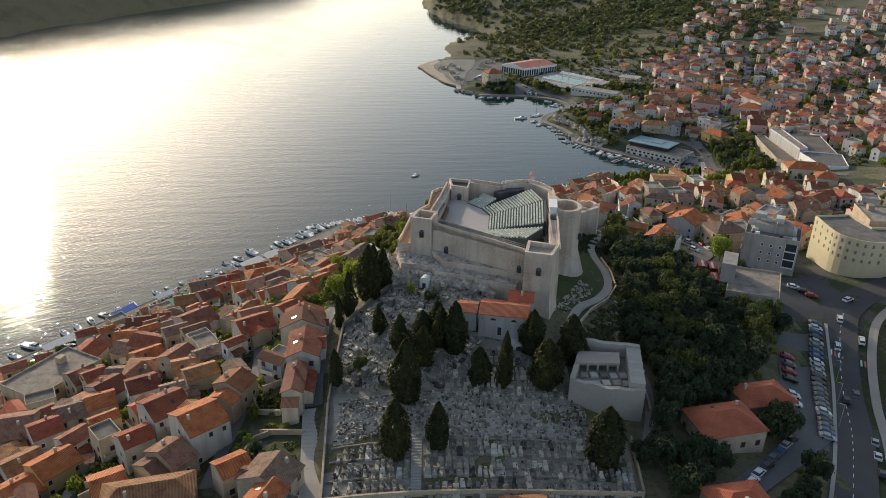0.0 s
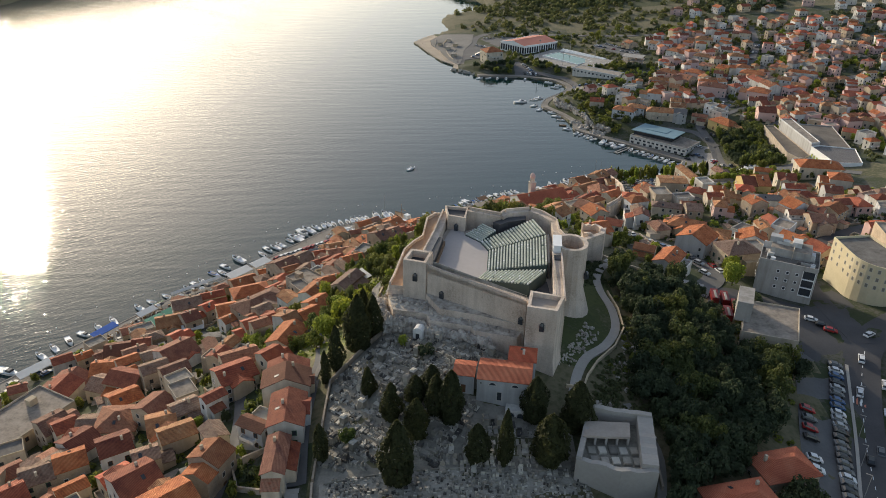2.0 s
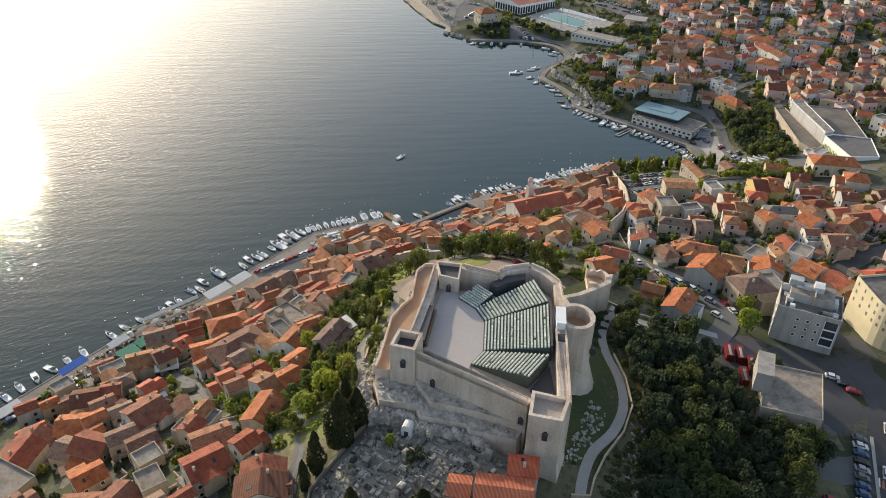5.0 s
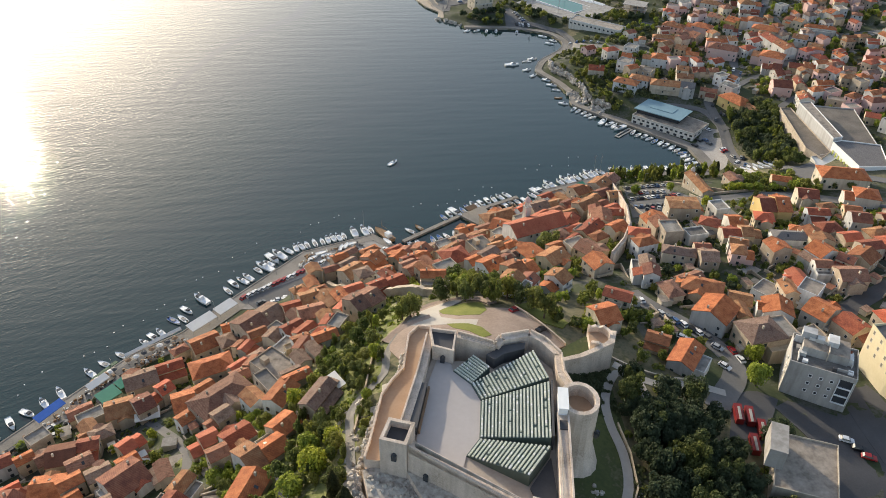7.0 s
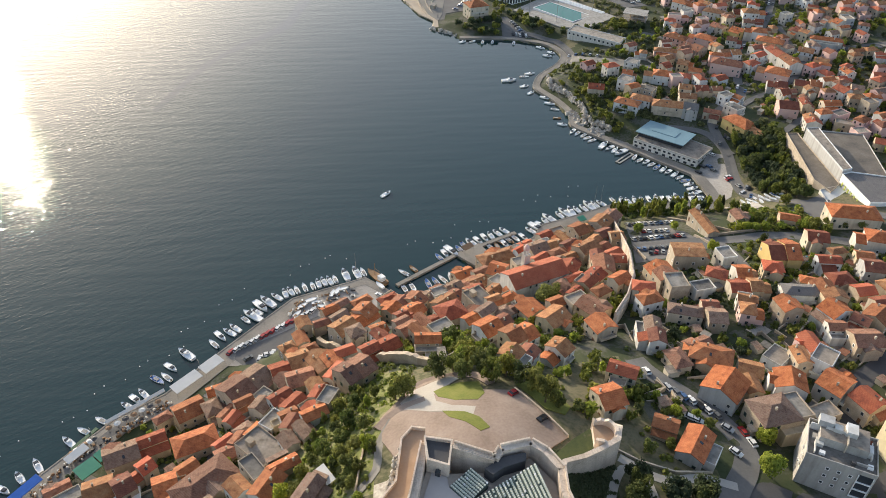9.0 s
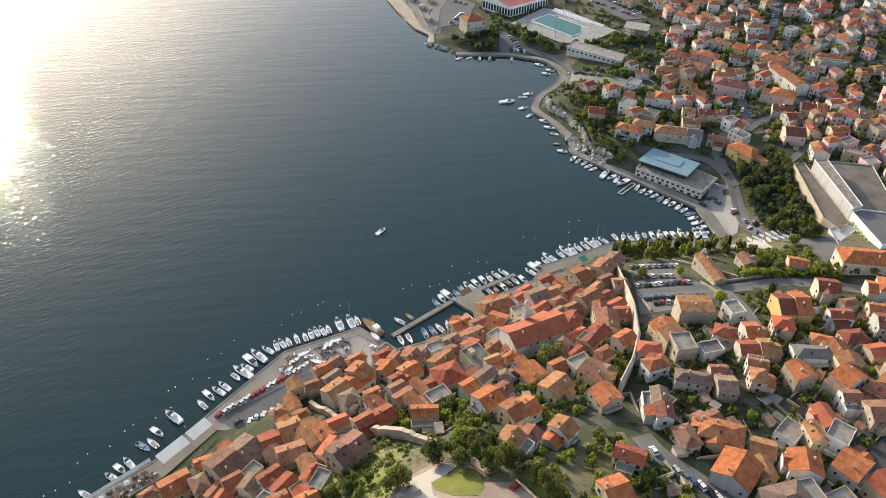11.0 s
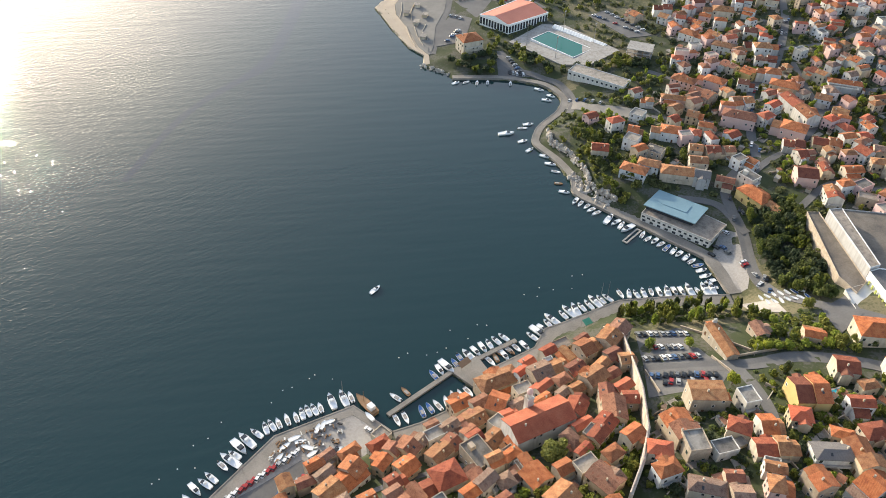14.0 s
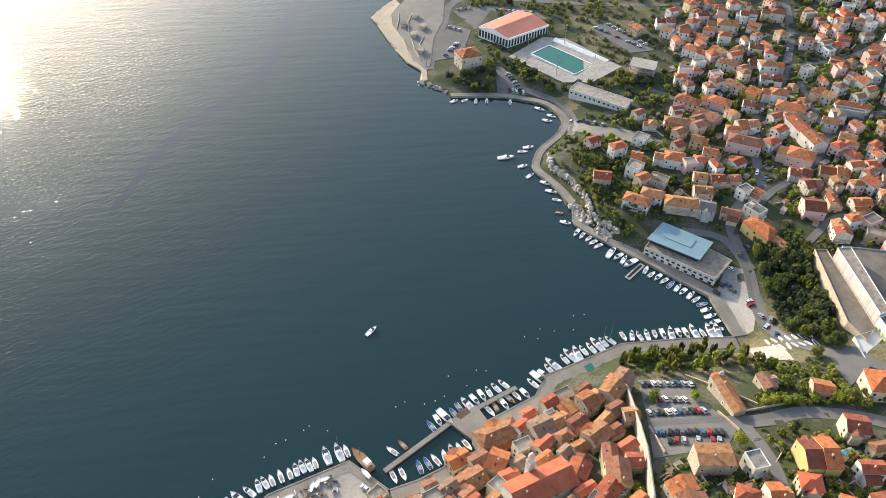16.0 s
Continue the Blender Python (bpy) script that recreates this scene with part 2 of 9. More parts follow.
surface("window_stone", [(0.42, 0.40, 0.37), (0.55, 0.53, 0.5)], 0.9, 2.0, 0.3, 0.1)
surface("shutter_green", [(0.04, 0.09, 0.05), (0.06, 0.12, 0.07)], 0.7, 2.0, 0.3, 0.1)
surface("shutter_brown", [(0.12, 0.06, 0.03), (0.17, 0.09, 0.05)], 0.7, 2.0, 0.3, 0.1)
surface("club_blue", [(0.16, 0.26, 0.31), (0.22, 0.34, 0.39)], 0.45, 0.8, 0.12, 0.05)
surface("hall_red", [(0.50, 0.17, 0.11), (0.58, 0.22, 0.15)], 0.6, 0.8, 0.12, 0.05)
surface("bark", [(0.10, 0.07, 0.05), (0.16, 0.12, 0.09)], 0.95, 3.0, 0.5, 0.6)
surface("seat_green", [(0.055, 0.082, 0.075), (0.09, 0.118, 0.106)], 0.6, 2.0, 0.3, 0.02)
surface("seat_pale", [(0.54, 0.57, 0.49), (0.66, 0.68, 0.59)], 0.6, 2.0, 0.3, 0.02)
surface("steel_dark", [(0.05, 0.05, 0.055), (0.08, 0.08, 0.085)], 0.6, 2.0, 0.3, 0.05)
surface("timber", [(0.20, 0.12, 0.07), (0.28, 0.18, 0.11)], 0.8, 2.0, 0.4, 0.2)
surface("awning_white", [(0.62, 0.61, 0.58), (0.72, 0.71, 0.68)], 0.85, 1.0, 0.3, 0.1)
surface("awning_blue", [(0.03, 0.12, 0.45), (0.04, 0.16, 0.55)], 0.7, 1.0, 0.3, 0.1)
surface("awning_green", [(0.05, 0.22, 0.15), (0.07, 0.28, 0.19)], 0.7, 1.0, 0.3, 0.1)
surface("garden_water", [(0.03, 0.30, 0.42), (0.05, 0.36, 0.48)], 0.08, 1.0, 0.3, 0.02, spec=0.5)
surface("rubber", [(0.02, 0.02, 0.02), (0.03, 0.03, 0.03)], 0.85, 2.0, 0.3, 0.05)
surface("boat_wood", [(0.24, 0.14, 0.07), (0.33, 0.2, 0.11)], 0.6, 2.0, 0.3, 0.1)
surface("boat_blue", [(0.03, 0.10, 0.30), (0.05, 0.14, 0.38)], 0.4, 2.0, 0.3, 0.02)
surface("lime_green", [(0.36, 0.40, 0.10), (0.44, 0.48, 0.14)], 0.6, 1.0, 0.3, 0.02)
surface("red_paint", [(0.17, 0.018, 0.018), (0.24, 0.028, 0.024)], 0.4, 1.0, 0.3, 0.02)
for cname, ccol in (("white", (0.72, 0.72, 0.72)), ("silver", (0.38, 0.39, 0.40)), ("grey", (0.13, 0.135, 0.14)), ("black", (0.018, 0.018, 0.02)), ("red", (0.35, 0.02, 0.02)), ("blue", (0.05, 0.11, 0.24)), ("green", (0.10, 0.33, 0.05))):
    surface("car_" + cname, [tuple(v * 0.92 for v in ccol), ccol], 0.3, 2.0, 0.3, 0.0, spec=0.5)
foliage("leaf_dark", (0.055, 0.076, 0.042), (0.080, 0.104, 0.056), 0.5, 0.4)
foliage("leaf_cypress", (0.042, 0.048, 0.020), (0.075, 0.082, 0.034), 0.5, 0.4)
foliage("leaf_scrub", (0.085, 0.098, 0.04), (0.20, 0.205, 0.085), 0.45)
# paler than leaf_dark: sunlit haze of the far hills mixed into the leaf colour
foliage("leaf_far", (0.07, 0.09, 0.045), (0.13, 0.15, 0.075), 0.45)
foliage("leaf_pine", (0.066, 0.086, 0.032), (0.135, 0.155, 0.055))
foliage("leaf_green", (0.075, 0.105, 0.028), (0.20, 0.23, 0.065))
foliage("leaf_bright", (0.19, 0.245, 0.034), (0.37, 0.41, 0.075))
foliage("leaf_olive", (0.13, 0.15, 0.044), (0.26, 0.275, 0.083))


def water_material(name, calm_lo, calm_hi, body=(0.010, 0.030, 0.036, 1)):
    """Sea: short wind waves with crests across the sun's way, in patches of livelier and calmer water, on a long low swell."""
    m, nt, p, add, link = nodes_of(name)
    geo = add("ShaderNodeNewGeometry")

    def waves(scale, wide, detail, turn=0.0):
        mp, n = add("ShaderNodeMapping"), add("ShaderNodeTexNoise")
        mp.vector_type = "TEXTURE"
        mp.inputs["Rotation"].default_value, mp.inputs["Scale"].default_value = (0, 0, radians(-SUN_AZ + turn)), (wide, 1.0, 1.0)
        n.inputs["Scale"].default_value, n.inputs["Detail"].default_value = scale, detail
        link(geo.outputs["Position"], mp.inputs["Vector"])
        link(mp.outputs[0], n.inputs["Vector"])
        return n.outputs["Fac"]

    def bump(height, strength, distance, normal=None):
        b = add("ShaderNodeBump")
        b.inputs["Strength"].default_value, b.inputs["Distance"].default_value = strength, distance
        link(height, b.inputs["Height"])
        if normal:
            link(normal, b.inputs["Normal"])
        return b

    calm = ramp(add, [(0.40, (calm_lo,) * 3), (0.62, (calm_hi,) * 3)])
    link(waves(0.006, 0.3, 4, 19), calm.inputs[0])
    gust = ramp(add, [(0.36, (0.72,) * 3), (0.68, (1.0,) * 3)])
    link(waves(0.028, 2.2, 3, -14), gust.inputs[0])
    live = add("ShaderNodeMath")
    live.operation = "MULTIPLY"
    link(calm.outputs[0], live.inputs[0])
    link(gust.outputs[0], live.inputs[1])
    # the open channel is livelier than the sheltered bay to the east
    place, reach, wind = add("ShaderNodeSeparateXYZ"), add("ShaderNodeMapRange"), add("ShaderNodeMath")
    link(geo.outputs["Position"], place.inputs[0])
    for key, value in (("From Min", -190.0), ("From Max", -20.0), ("To Min", 1.0), ("To Max", 0.36)):
        reach.inputs[key].default_value = value
    link(place.outputs["X"], reach.inputs["Value"])
    wind.operation = "MULTIPLY"
    link(live.outputs[0], wind.inputs[0])
    link(reach.outputs[0], wind.inputs[1])
    live = wind
    fine = bump(waves(1.25, 3.0, 2), 0.5, 0.085)
    chop = bump(waves(0.4, 3.2, 1), 0.5, 0.15, fine.outputs[0])
    swell = bump(waves(0.15, 6.0, 1, SUN_AZ + 4), calm_hi * 0.26, 0.5, chop.outputs[0])
    # steeper crests only out in the channel, where the breeze gets in
    crest, outer, sharp = ramp(add, [(0.55, (0, 0, 0)), (0.75, (1, 1, 1))]), add("ShaderNodeMapRange"), add("ShaderNodeMath")
    link(waves(0.7, 1.6, 2), crest.inputs[0])
    for key, value in (("From Min", -190.0), ("From Max", -105.0), ("To Min", 0.5), ("To Max", 0.0)):
        outer.inputs[key].default_value = value
    link(place.outputs["X"], outer.inputs["Value"])
    sharp.operation = "MULTIPLY"
    link(outer.outputs[0], sharp.inputs[0])
    link(live.outputs[0], sharp.inputs[1])
    peak = bump(crest.outputs[0], 0.5, 0.2, swell.outputs[0])
    link(sharp.outputs[0], peak.inputs["Strength"])
    for b in (fine, chop):
        link(live.outputs[0], b.inputs["Strength"])
    link(peak.outputs[0], p.inputs["Normal"])
    p.inputs["Base Color"].default_value = body
    p.inputs["Roughness"].default_value, p.inputs["IOR"].default_value = 0.05, 1.43
    MATS[name] = m


def pool_material():
    m, nt, p, add, link = nodes_of("pool_water")
    p.inputs["Base Color"].default_value = (0.014, 0.13, 0.10, 1)
    p.inputs["Roughness"].default_value, p.inputs["Specular IOR Level"].default_value = 0.06, 0.3
    n, b = add("ShaderNodeTexNoise"), add("ShaderNodeBump")
    n.inputs["Scale"].default_value = 0.8
    b.inputs["Strength"].default_value, b.inputs["Distance"].default_value = 0.1, 0.05
    link(n.outputs["Fac"], b.inputs["Height"])
    link(b.outputs[0], p.inputs["Normal"])
    MATS["pool_water"] = m


water_material("sea_water", 0.5, 0.72, (0.006, 0.028, 0.031, 1))
water_material("calm_water", 0.2, 0.3, (0.006, 0.022, 0.04, 1))
pool_material()

# ---- tools for meshes ----
rng = random.Random(7)


class Shape:
    """Collects faces with material slots, and becomes one mesh."""

    def __init__(self):
        self.v, self.f, self.m = [], [], []

    def face(self, pts, m=0):
        k = len(self.v)
        self.v += [tuple(p) for p in pts]
        self.f.append(tuple(range(k, k + len(pts))))
        self.m.append(m)

    def box(self, x, y, z, sx, sy, sz, m=0, rz=0.0, taper=1.0):
        """A box whose base is centred on x, y, z."""
        c, s = math.cos(radians(rz)), math.sin(radians(rz))
        k = len(self.v)
        for zz, t in ((z, 1.0), (z + sz, taper)):
            for a, b in ((-1, -1), (1, -1), (1, 1), (-1, 1)):
                dx, dy = a * sx / 2 * t, b * sy / 2 * t
                self.v.append((x + dx * c - dy * s, y + dx * s + dy * c, zz))
        for q in ((3, 2, 1, 0), (4, 5, 6, 7), (0, 1, 5, 4), (1, 2, 6, 5), (2, 3, 7, 6), (3, 0, 4, 7)):
            self.f.append(tuple(k + i for i in q))
            self.m.append(m)

    def prism(self, poly, z0, z1, m=0, top=None, batter=0.0):
        """An upright prism over a polygon; batter spreads its foot outwards."""
        n = len(poly)
        area = sum(poly[i][0] * poly[(i + 1) % n][1] - poly[(i + 1) % n][0] * poly[i][1] for i in range(n))
        if area < 0:
            poly = poly[::-1]
        cx, cy = sum(p[0] for p in poly) / n, sum(p[1] for p in poly) / n
        k = len(self.v)
        for px, py in poly:
            d = math.hypot(px - cx, py - cy) or 1
            self.v.append((px + (px - cx) / d * batter, py + (py - cy) / d * batter, z0))
        self.v += [(px, py, z1) for px, py in poly]
        for i in range(n):
            j = (i + 1) % n
            self.f.append((k + i, k + j, k + n + j, k + n + i))
            self.m.append(m)
        self.f.append(tuple(k + n + i for i in range(n)))
        self.m.append(m if top is None else top)
        self.f.append(tuple(k + n - 1 - i for i in range(n)))
        self.m.append(m)

    def strip(self, line, width, z0, z1, m=0, top=None, shift=0.0):
        """A wall of even thickness along a line of (x, y) or (x, y, top) points; z0, z1 may be functions of x, y."""
        pts = [Vector(p[:2]) for p in line]
        offs = []
        for i, p in enumerate(pts):
            d = ((pts[min(i + 1, len(pts) - 1)] - pts[max(i - 1, 0)])).normalized()
            offs.append(Vector((-d.y, d.x)))
        k = len(self.v)
        for i, p in enumerate(pts):
            t = line[i][2] if len(line[i]) > 2 else (z1(p.x, p.y) if callable(z1) else z1)
            b = z0(p.x, p.y) if callable(z0) else z0
            l, r = p + offs[i] * (width / 2 + shift), p - offs[i] * (width / 2 - shift)
            self.v += [(l.x, l.y, b), (l.x, l.y, t), (r.x, r.y, t), (r.x, r.y, b)]
        for i in range(len(pts) - 1):
            a, b = k + 4 * i, k + 4 * i + 4
            for q, mm in (((0, 1), m), ((1, 2), m if top is None else top), ((2, 3), m)):
                self.f.append((a + q[0], a + q[1], b + q[1], b + q[0]))
                self.m.append(mm)
        e = k + 4 * (len(pts) - 1)
        self.f += [(k + 3, k + 2, k + 1, k), (e, e + 1, e + 2, e + 3)]
        self.m += [m, m]

    def cyl(self, x, y, z0, z1, r0, r1, n=8, m=0):
        k = len(self.v)
        for zz, r in ((z0, r0), (z1, r1)):
            self.v += [(x + r * math.cos(2 * math.pi * i / n), y + r * math.sin(2 * math.pi * i / n), zz) for i in range(n)]
        for i in range(n):
            j = (i + 1) % n
            self.f.append((k + i, k + j, k + n + j, k + n + i))
            self.m.append(m)
        self.f += [tuple(k + n + i for i in range(n)), tuple(k + n - 1 - i for i in range(n))]
        self.m += [m, m]

    def mesh(self, name, mats):
        me = bpy.data.meshes.new(name)
        me.from_pydata(self.v, [], self.f)
        for mt in mats:
            me.materials.append(MATS[mt])
        if len(mats) > 1:
            me.polygons.foreach_set("material_index", self.m)
        me.update()
        return me


def thing(name, label, category, data=None, at=None, group="", kind=""):
    ob = new(name, data)
    if at is not None:
        ob.matrix_world = at
    return tagged(ob, label, category, group, kind)


def part(name, data, parent, m=None, label=""):
    ob = new(name, data)
    ob.parent = parent
    if m is not None:
        ob.matrix_local = m
    return tagged(ob, label) if label else ob


# ---- the lie of the land ----
COAST = [(-330, -600), (-260, 0), (-215, 120), (-185, 192), (-161, 239), (-149, 257), (-134, 276), (-120, 295), (-108, 311), (-92, 323), (-74, 347), (-48, 380), (-15, 394.5), (2, 380), (14, 384), (42, 398), (30, 411), (42, 421), (46, 412), (70, 425), (77, 437), (87, 441), (118, 455), (148, 457), (177, 457), (173, 486), (146, 514), (130, 529)]
COAST += [(113, 548), (114, 563), (108, 583), (97, 604), (99, 617), (105, 629), (120, 647), (126, 662), (124, 673), (116, 685), (100, 692), (85, 696), (50, 697), (47, 707), (28, 718), (30, 737), (19, 751), (6, 785), (-4, 817), (-10, 834), (4, 860), (30, 902), (21, 951), (33, 1008), (87, 1046), (70, 1120), (30, 1204), (-6, 1338), (-12, 1462), (150, 2600), (4200, 2600), (4200, -600)]
FAR_SHORE = [(-700, 700), (-554, 1005), (-517, 1083), (-478, 1187), (-424, 1289), (-361, 1410), (-200, 1800), (-100, 2600), (-4200, 2600), (-4200, 700)]
APRON = [(-80, 352), (-48, 384), (-15, 398), (6, 382), (-4, 368), (-26, 361), (-40, 352), (-60, 336), (-78, 338)]
# rounded hills: x, y, spread, height
MOUNDS = [(95, 170, 170, 53.2), (590, 1050, 300, 40.3), (0, 180, 35, 17.6), (-122, 338, 75, -25.6), (20, 260, 35, 17.0), (605, 425, 170, 18.8), (-35, 75, 50, 17.3), (40, 400, 50, -17.2), (265, 1360, 170, 15.3), (215, 300, 50, 2.6), (-160, 120, 35, -14.0), (180, 480, 35, -13.1), (140, 160, 35, -15.4), (180, 935, 170, -6.4), (140, 260, 35, -8.2), (-140, 220, 35, -6.1), (200, 360, 35, -5.8), (335, 330, 110, 13.5), (690, 595, 170, 16.7), (120, 440, 35, -6.6), (115, 550, 110, 2.8), (-100, 160, 35, 3.2)]


def shore_distance(P, poly):
    """Metres from the shoreline, positive on land."""
    A = np.array(poly, float)
    B = np.roll(A, -1, 0)
    d, inside = np.full(len(P), 1e9), np.zeros(len(P), bool)
    for a, b in zip(A, B):
        ab = b - a
        t = np.clip(((P - a) @ ab) / (ab @ ab), 0, 1)
        d = np.minimum(d, np.hypot(*(P - a - t[:, None] * ab).T))
        if a[1] != b[1]:
            cross = (a[1] > P[:, 1]) != (b[1] > P[:, 1])
            inside ^= cross & (P[:, 0] < (b[0] - a[0]) * (P[:, 1] - a[1]) / (b[1] - a[1]) + a[0])
    return np.where(inside, d, -d)


def heights(P):
    P = np.asarray(P, float)
    d = shore_distance(P, COAST)
    z = np.zeros(len(P))
    for x, y, s, h in MOUNDS:
        z += h * np.exp(-((P[:, 0] - x) ** 2 + (P[:, 1] - y) ** 2) / (2 * s * s))
    far = np.clip((P[:, 1] - 1100) / 900, 0, 1) * 60 + np.clip((P[:, 0] - 700) / 900, 0, 1) * 50
    flat = np.array([in_poly(x, y, APRON) for x, y in P]) if len(P) < 4000 else np.array([(-80 < x < 10 and 330 < y < 396) and in_poly(x, y, APRON) for x, y in P])
    out = np.where(d > 0, 1.3 + (z + far) * (1 - np.exp(-np.maximum(d - 7, 0) / 9.5)), np.maximum(-6, d * 0.8))
    return np.where(flat & (d > 0), 1.1, out)


def ground_z(x, y):
    return float(heights([(x, y)])[0])


def in_poly(x, y, poly):
    c, n = False, len(poly)
    for i in range(n):
        (x1, y1), (x2, y2) = poly[i], poly[(i + 1) % n]
        if (y1 > y) != (y2 > y) and x < (x2 - x1) * (y - y1) / (y2 - y1) + x1:
            c = not c
    return c


TOWN_WEST = [(-185, 190), (-149, 257), (-74, 347), (-15, 394), (70, 425), (87, 441), (118, 456), (177, 458), (180, 440), (112, 438), (108, 420), (104, 380), (95, 330), (80, 300), (40, 285), (0, 300), (-40, 275), (-38, 200), (-24, 150), (-24, 60), (-150, 60)]
TOWN_EAST = [(80, 260), (80, 300), (108, 415), (215, 430), (260, 380), (260, 180), (130, 100), (90, 110), (118, 200), (100, 240)]
TOWN_NORTH = [(173, 486), (114, 550), (112, 580), (98, 605), (120, 645), (127, 665), (200, 720), (190, 760), (260, 850), (420, 900), (620, 900), (620, 420), (270, 420), (215, 440), (190, 500)]
FORT_HILL = [(-10, 190), (-9, 225), (-3, 240), (8, 236), (8, 205), (30, 186), (26, 174), (4, 185)]
GREEN = [[(-70, 238), (-48, 268), (-40, 302), (-20, 306), (4, 300), (6, 280), (-3, 262), (-5, 240), (-11, 225), (-12, 190), (-30, 190), (-40, 212)], [(36, 178), (46, 176), (58, 198), (60, 222), (62, 246), (44, 246), (40, 228)]]

# ---- land and sea ----
def axis(lo, hi, fine, a, b):
    """Grid lines: even steps between lo and hi, growing steps out to a and b."""
    mid = list(np.arange(lo, hi + 0.01, fine))
    out, step, v = [], fine, hi
    while v < b:
        step *= 1.12
        v += step
        out.append(v)
    low, step, v = [], fine, lo
    while v > a:
        step *= 1.2
        v -= step
        low.append(v)
    return np.array(low[::-1] + mid + out)


def land():
    xs, ys = axis(-200, 360, 3.0, -900, 4000), axis(96, 780, 3.0, -600, 2550)
    X, Y = np.meshgrid(xs, ys)
    P = np.stack([X.ravel(), Y.ravel()], 1)
    z = heights(P)
    far = shore_distance(P, FAR_SHORE)
    z = np.where(far > 0, np.maximum(z, 120 * (1 - np.exp(-far / 160))), z)
    rough = np.array([noise.noise((x * 0.12, y * 0.12, 0.3)) for x, y in P])
    rocky = np.array([in_poly(x, y, FORT_HILL) for x, y in P])
    z = z + np.where(z > 4, rough * 0.35, 0) + np.where(rocky, rough * 1.6, 0)
    nx, ny = len(xs), len(ys)
    i = np.arange(nx * ny).reshape(ny, nx)
    q = np.stack([i[:-1, :-1], i[:-1, 1:], i[1:, 1:], i[1:, :-1]], -1).reshape(-1, 4)
    me = bpy.data.meshes.new("ground")
    me.from_pydata([(float(a), float(b), float(c)) for (a, b), c in zip(P, z)], [], q.tolist())
    names = ["ground_scrub", "ground_town", "ground_dry", "rock", "sand", "ground_green", "gravel_pink", "hill_dry_hazy", "ground_meadow"]
    for n in names:
        me.materials.append(MATS[n])
    C = P[q].mean(1)
    idx = []
    for (x, y), ds in zip(C, shore_distance(C, COAST)):
        if x < 60 and y > 690 and ds < -60:
            k = 7
        elif in_poly(x, y, GREEN[0]):
            k = 8
        elif in_poly(x, y, GREEN[1]):
            k = 5
        elif in_poly(x, y, FORT_HILL):
            k = 3
        elif in_poly(x, y, TOWN_WEST) or in_poly(x, y, TOWN_EAST) or in_poly(x, y, TOWN_NORTH):
            k = 1
        elif x < 160 and 690 < y < 880:
            k = 1
        elif y > 820 and noise.noise((x * 0.008, y * 0.02, 0)) > 0.22:
            k = 2
        else:
            k = 0
        idx.append(k)
    me.polygons.foreach_set("material_index", idx)
    me.polygons.foreach_set("use_smooth", [True] * len(idx))
    tagged(new("ground", me), "hilly coastal ground with scrub, bare earth and rock", "ground", kind="structure")


land()
sea = Shape()
sea.face([(-6000, -3000, 0), (6000, -3000, 0), (6000, 6000, 0), (-6000, 6000, 0)])
tagged(new("water", sea.mesh("water", ["sea_water"])), "calm dark blue sea channel with fine ripples in low sun", "sea", kind="structure")


def smooth_line(line, step=3.0):
    """Points along a polyline, rounded at its corners (Catmull-Rom), about step metres apart."""
    p = [Vector(q) for q in line]
    p = [p[0] * 2 - p[1]] + p + [p[-1] * 2 - p[-2]]
    out = []
    for i in range(1, len(p) - 2):
        n = max(1, int((p[i + 1] - p[i]).length / step))
        for k in range(n):
            t = k / n
            a, b, c, d = p[i - 1], p[i], p[i + 1], p[i + 2]
            out.append(0.5 * (2 * b + (c - a) * t + (2 * a - 5 * b + 4 * c - d) * t * t + (3 * b - a - 3 * c + d) * t ** 3))
    return [(v.x, v.y) for v in out + [p[-2]]]


def even_line(line, step=3.0):
    out = []
    for a, b in zip(line, line[1:]):
        a, b = Vector(a), Vector(b)
        n = max(1, int((b - a).length / step))
        out += [tuple(a.lerp(b, k / n)) for k in range(n)]
    return out + [tuple(line[-1])]


def ribbon(name, line, width, mat, lift, label, category, kind="structure", curve=True):
    """A road or path laid on the ground: its cross-fall follows the land, its edges drop into it."""
    pts = smooth_line(line, 2.5) if curve else even_line(line, 2.5)
    n = max(2, int(width / 2.5)) + 1
    P = [Vector(p) for p in pts]
    rows = []
    for i, p in enumerate(P):
        d = (P[min(i + 1, len(P) - 1)] - P[max(i - 1, 0)]).normalized()
        s = Vector((-d.y, d.x))
        rows.append([p + s * (width * (0.5 - j / (n - 1))) for j in range(n)])
    flat = np.array([(q.x, q.y) for r in rows for q in r])
    z = heights(flat).reshape(len(rows), n)
    mid = z.mean(1, keepdims=True)
    z = np.maximum(z, mid * 0.7 + z * 0.3) + lift
    sh = Shape()
    for i, r in enumerate(rows):
        sh.v += [(q.x, q.y, float(z[i, j])) for j, q in enumerate(r)]
        sh.v += [(r[0].x, r[0].y, float(z[i, 0]) - 1.2), (r[-1].x, r[-1].y, float(z[i, -1]) - 1.2)]
    k = n + 2
    for i in range(len(rows) - 1):
        a, b = i * k, (i + 1) * k
        for j in range(n - 1):
            sh.f.append((a + j, a + j + 1, b + j + 1, b + j))
            sh.m.append(0)
        sh.f += [(a + n, a, b, b + n), (a + n - 1, a + n + 1, b + n + 1, b + n - 1)]
        sh.m += [0, 0]
    return tagged(new(name, sh.mesh(name, [mat])), label, category, kind=kind)


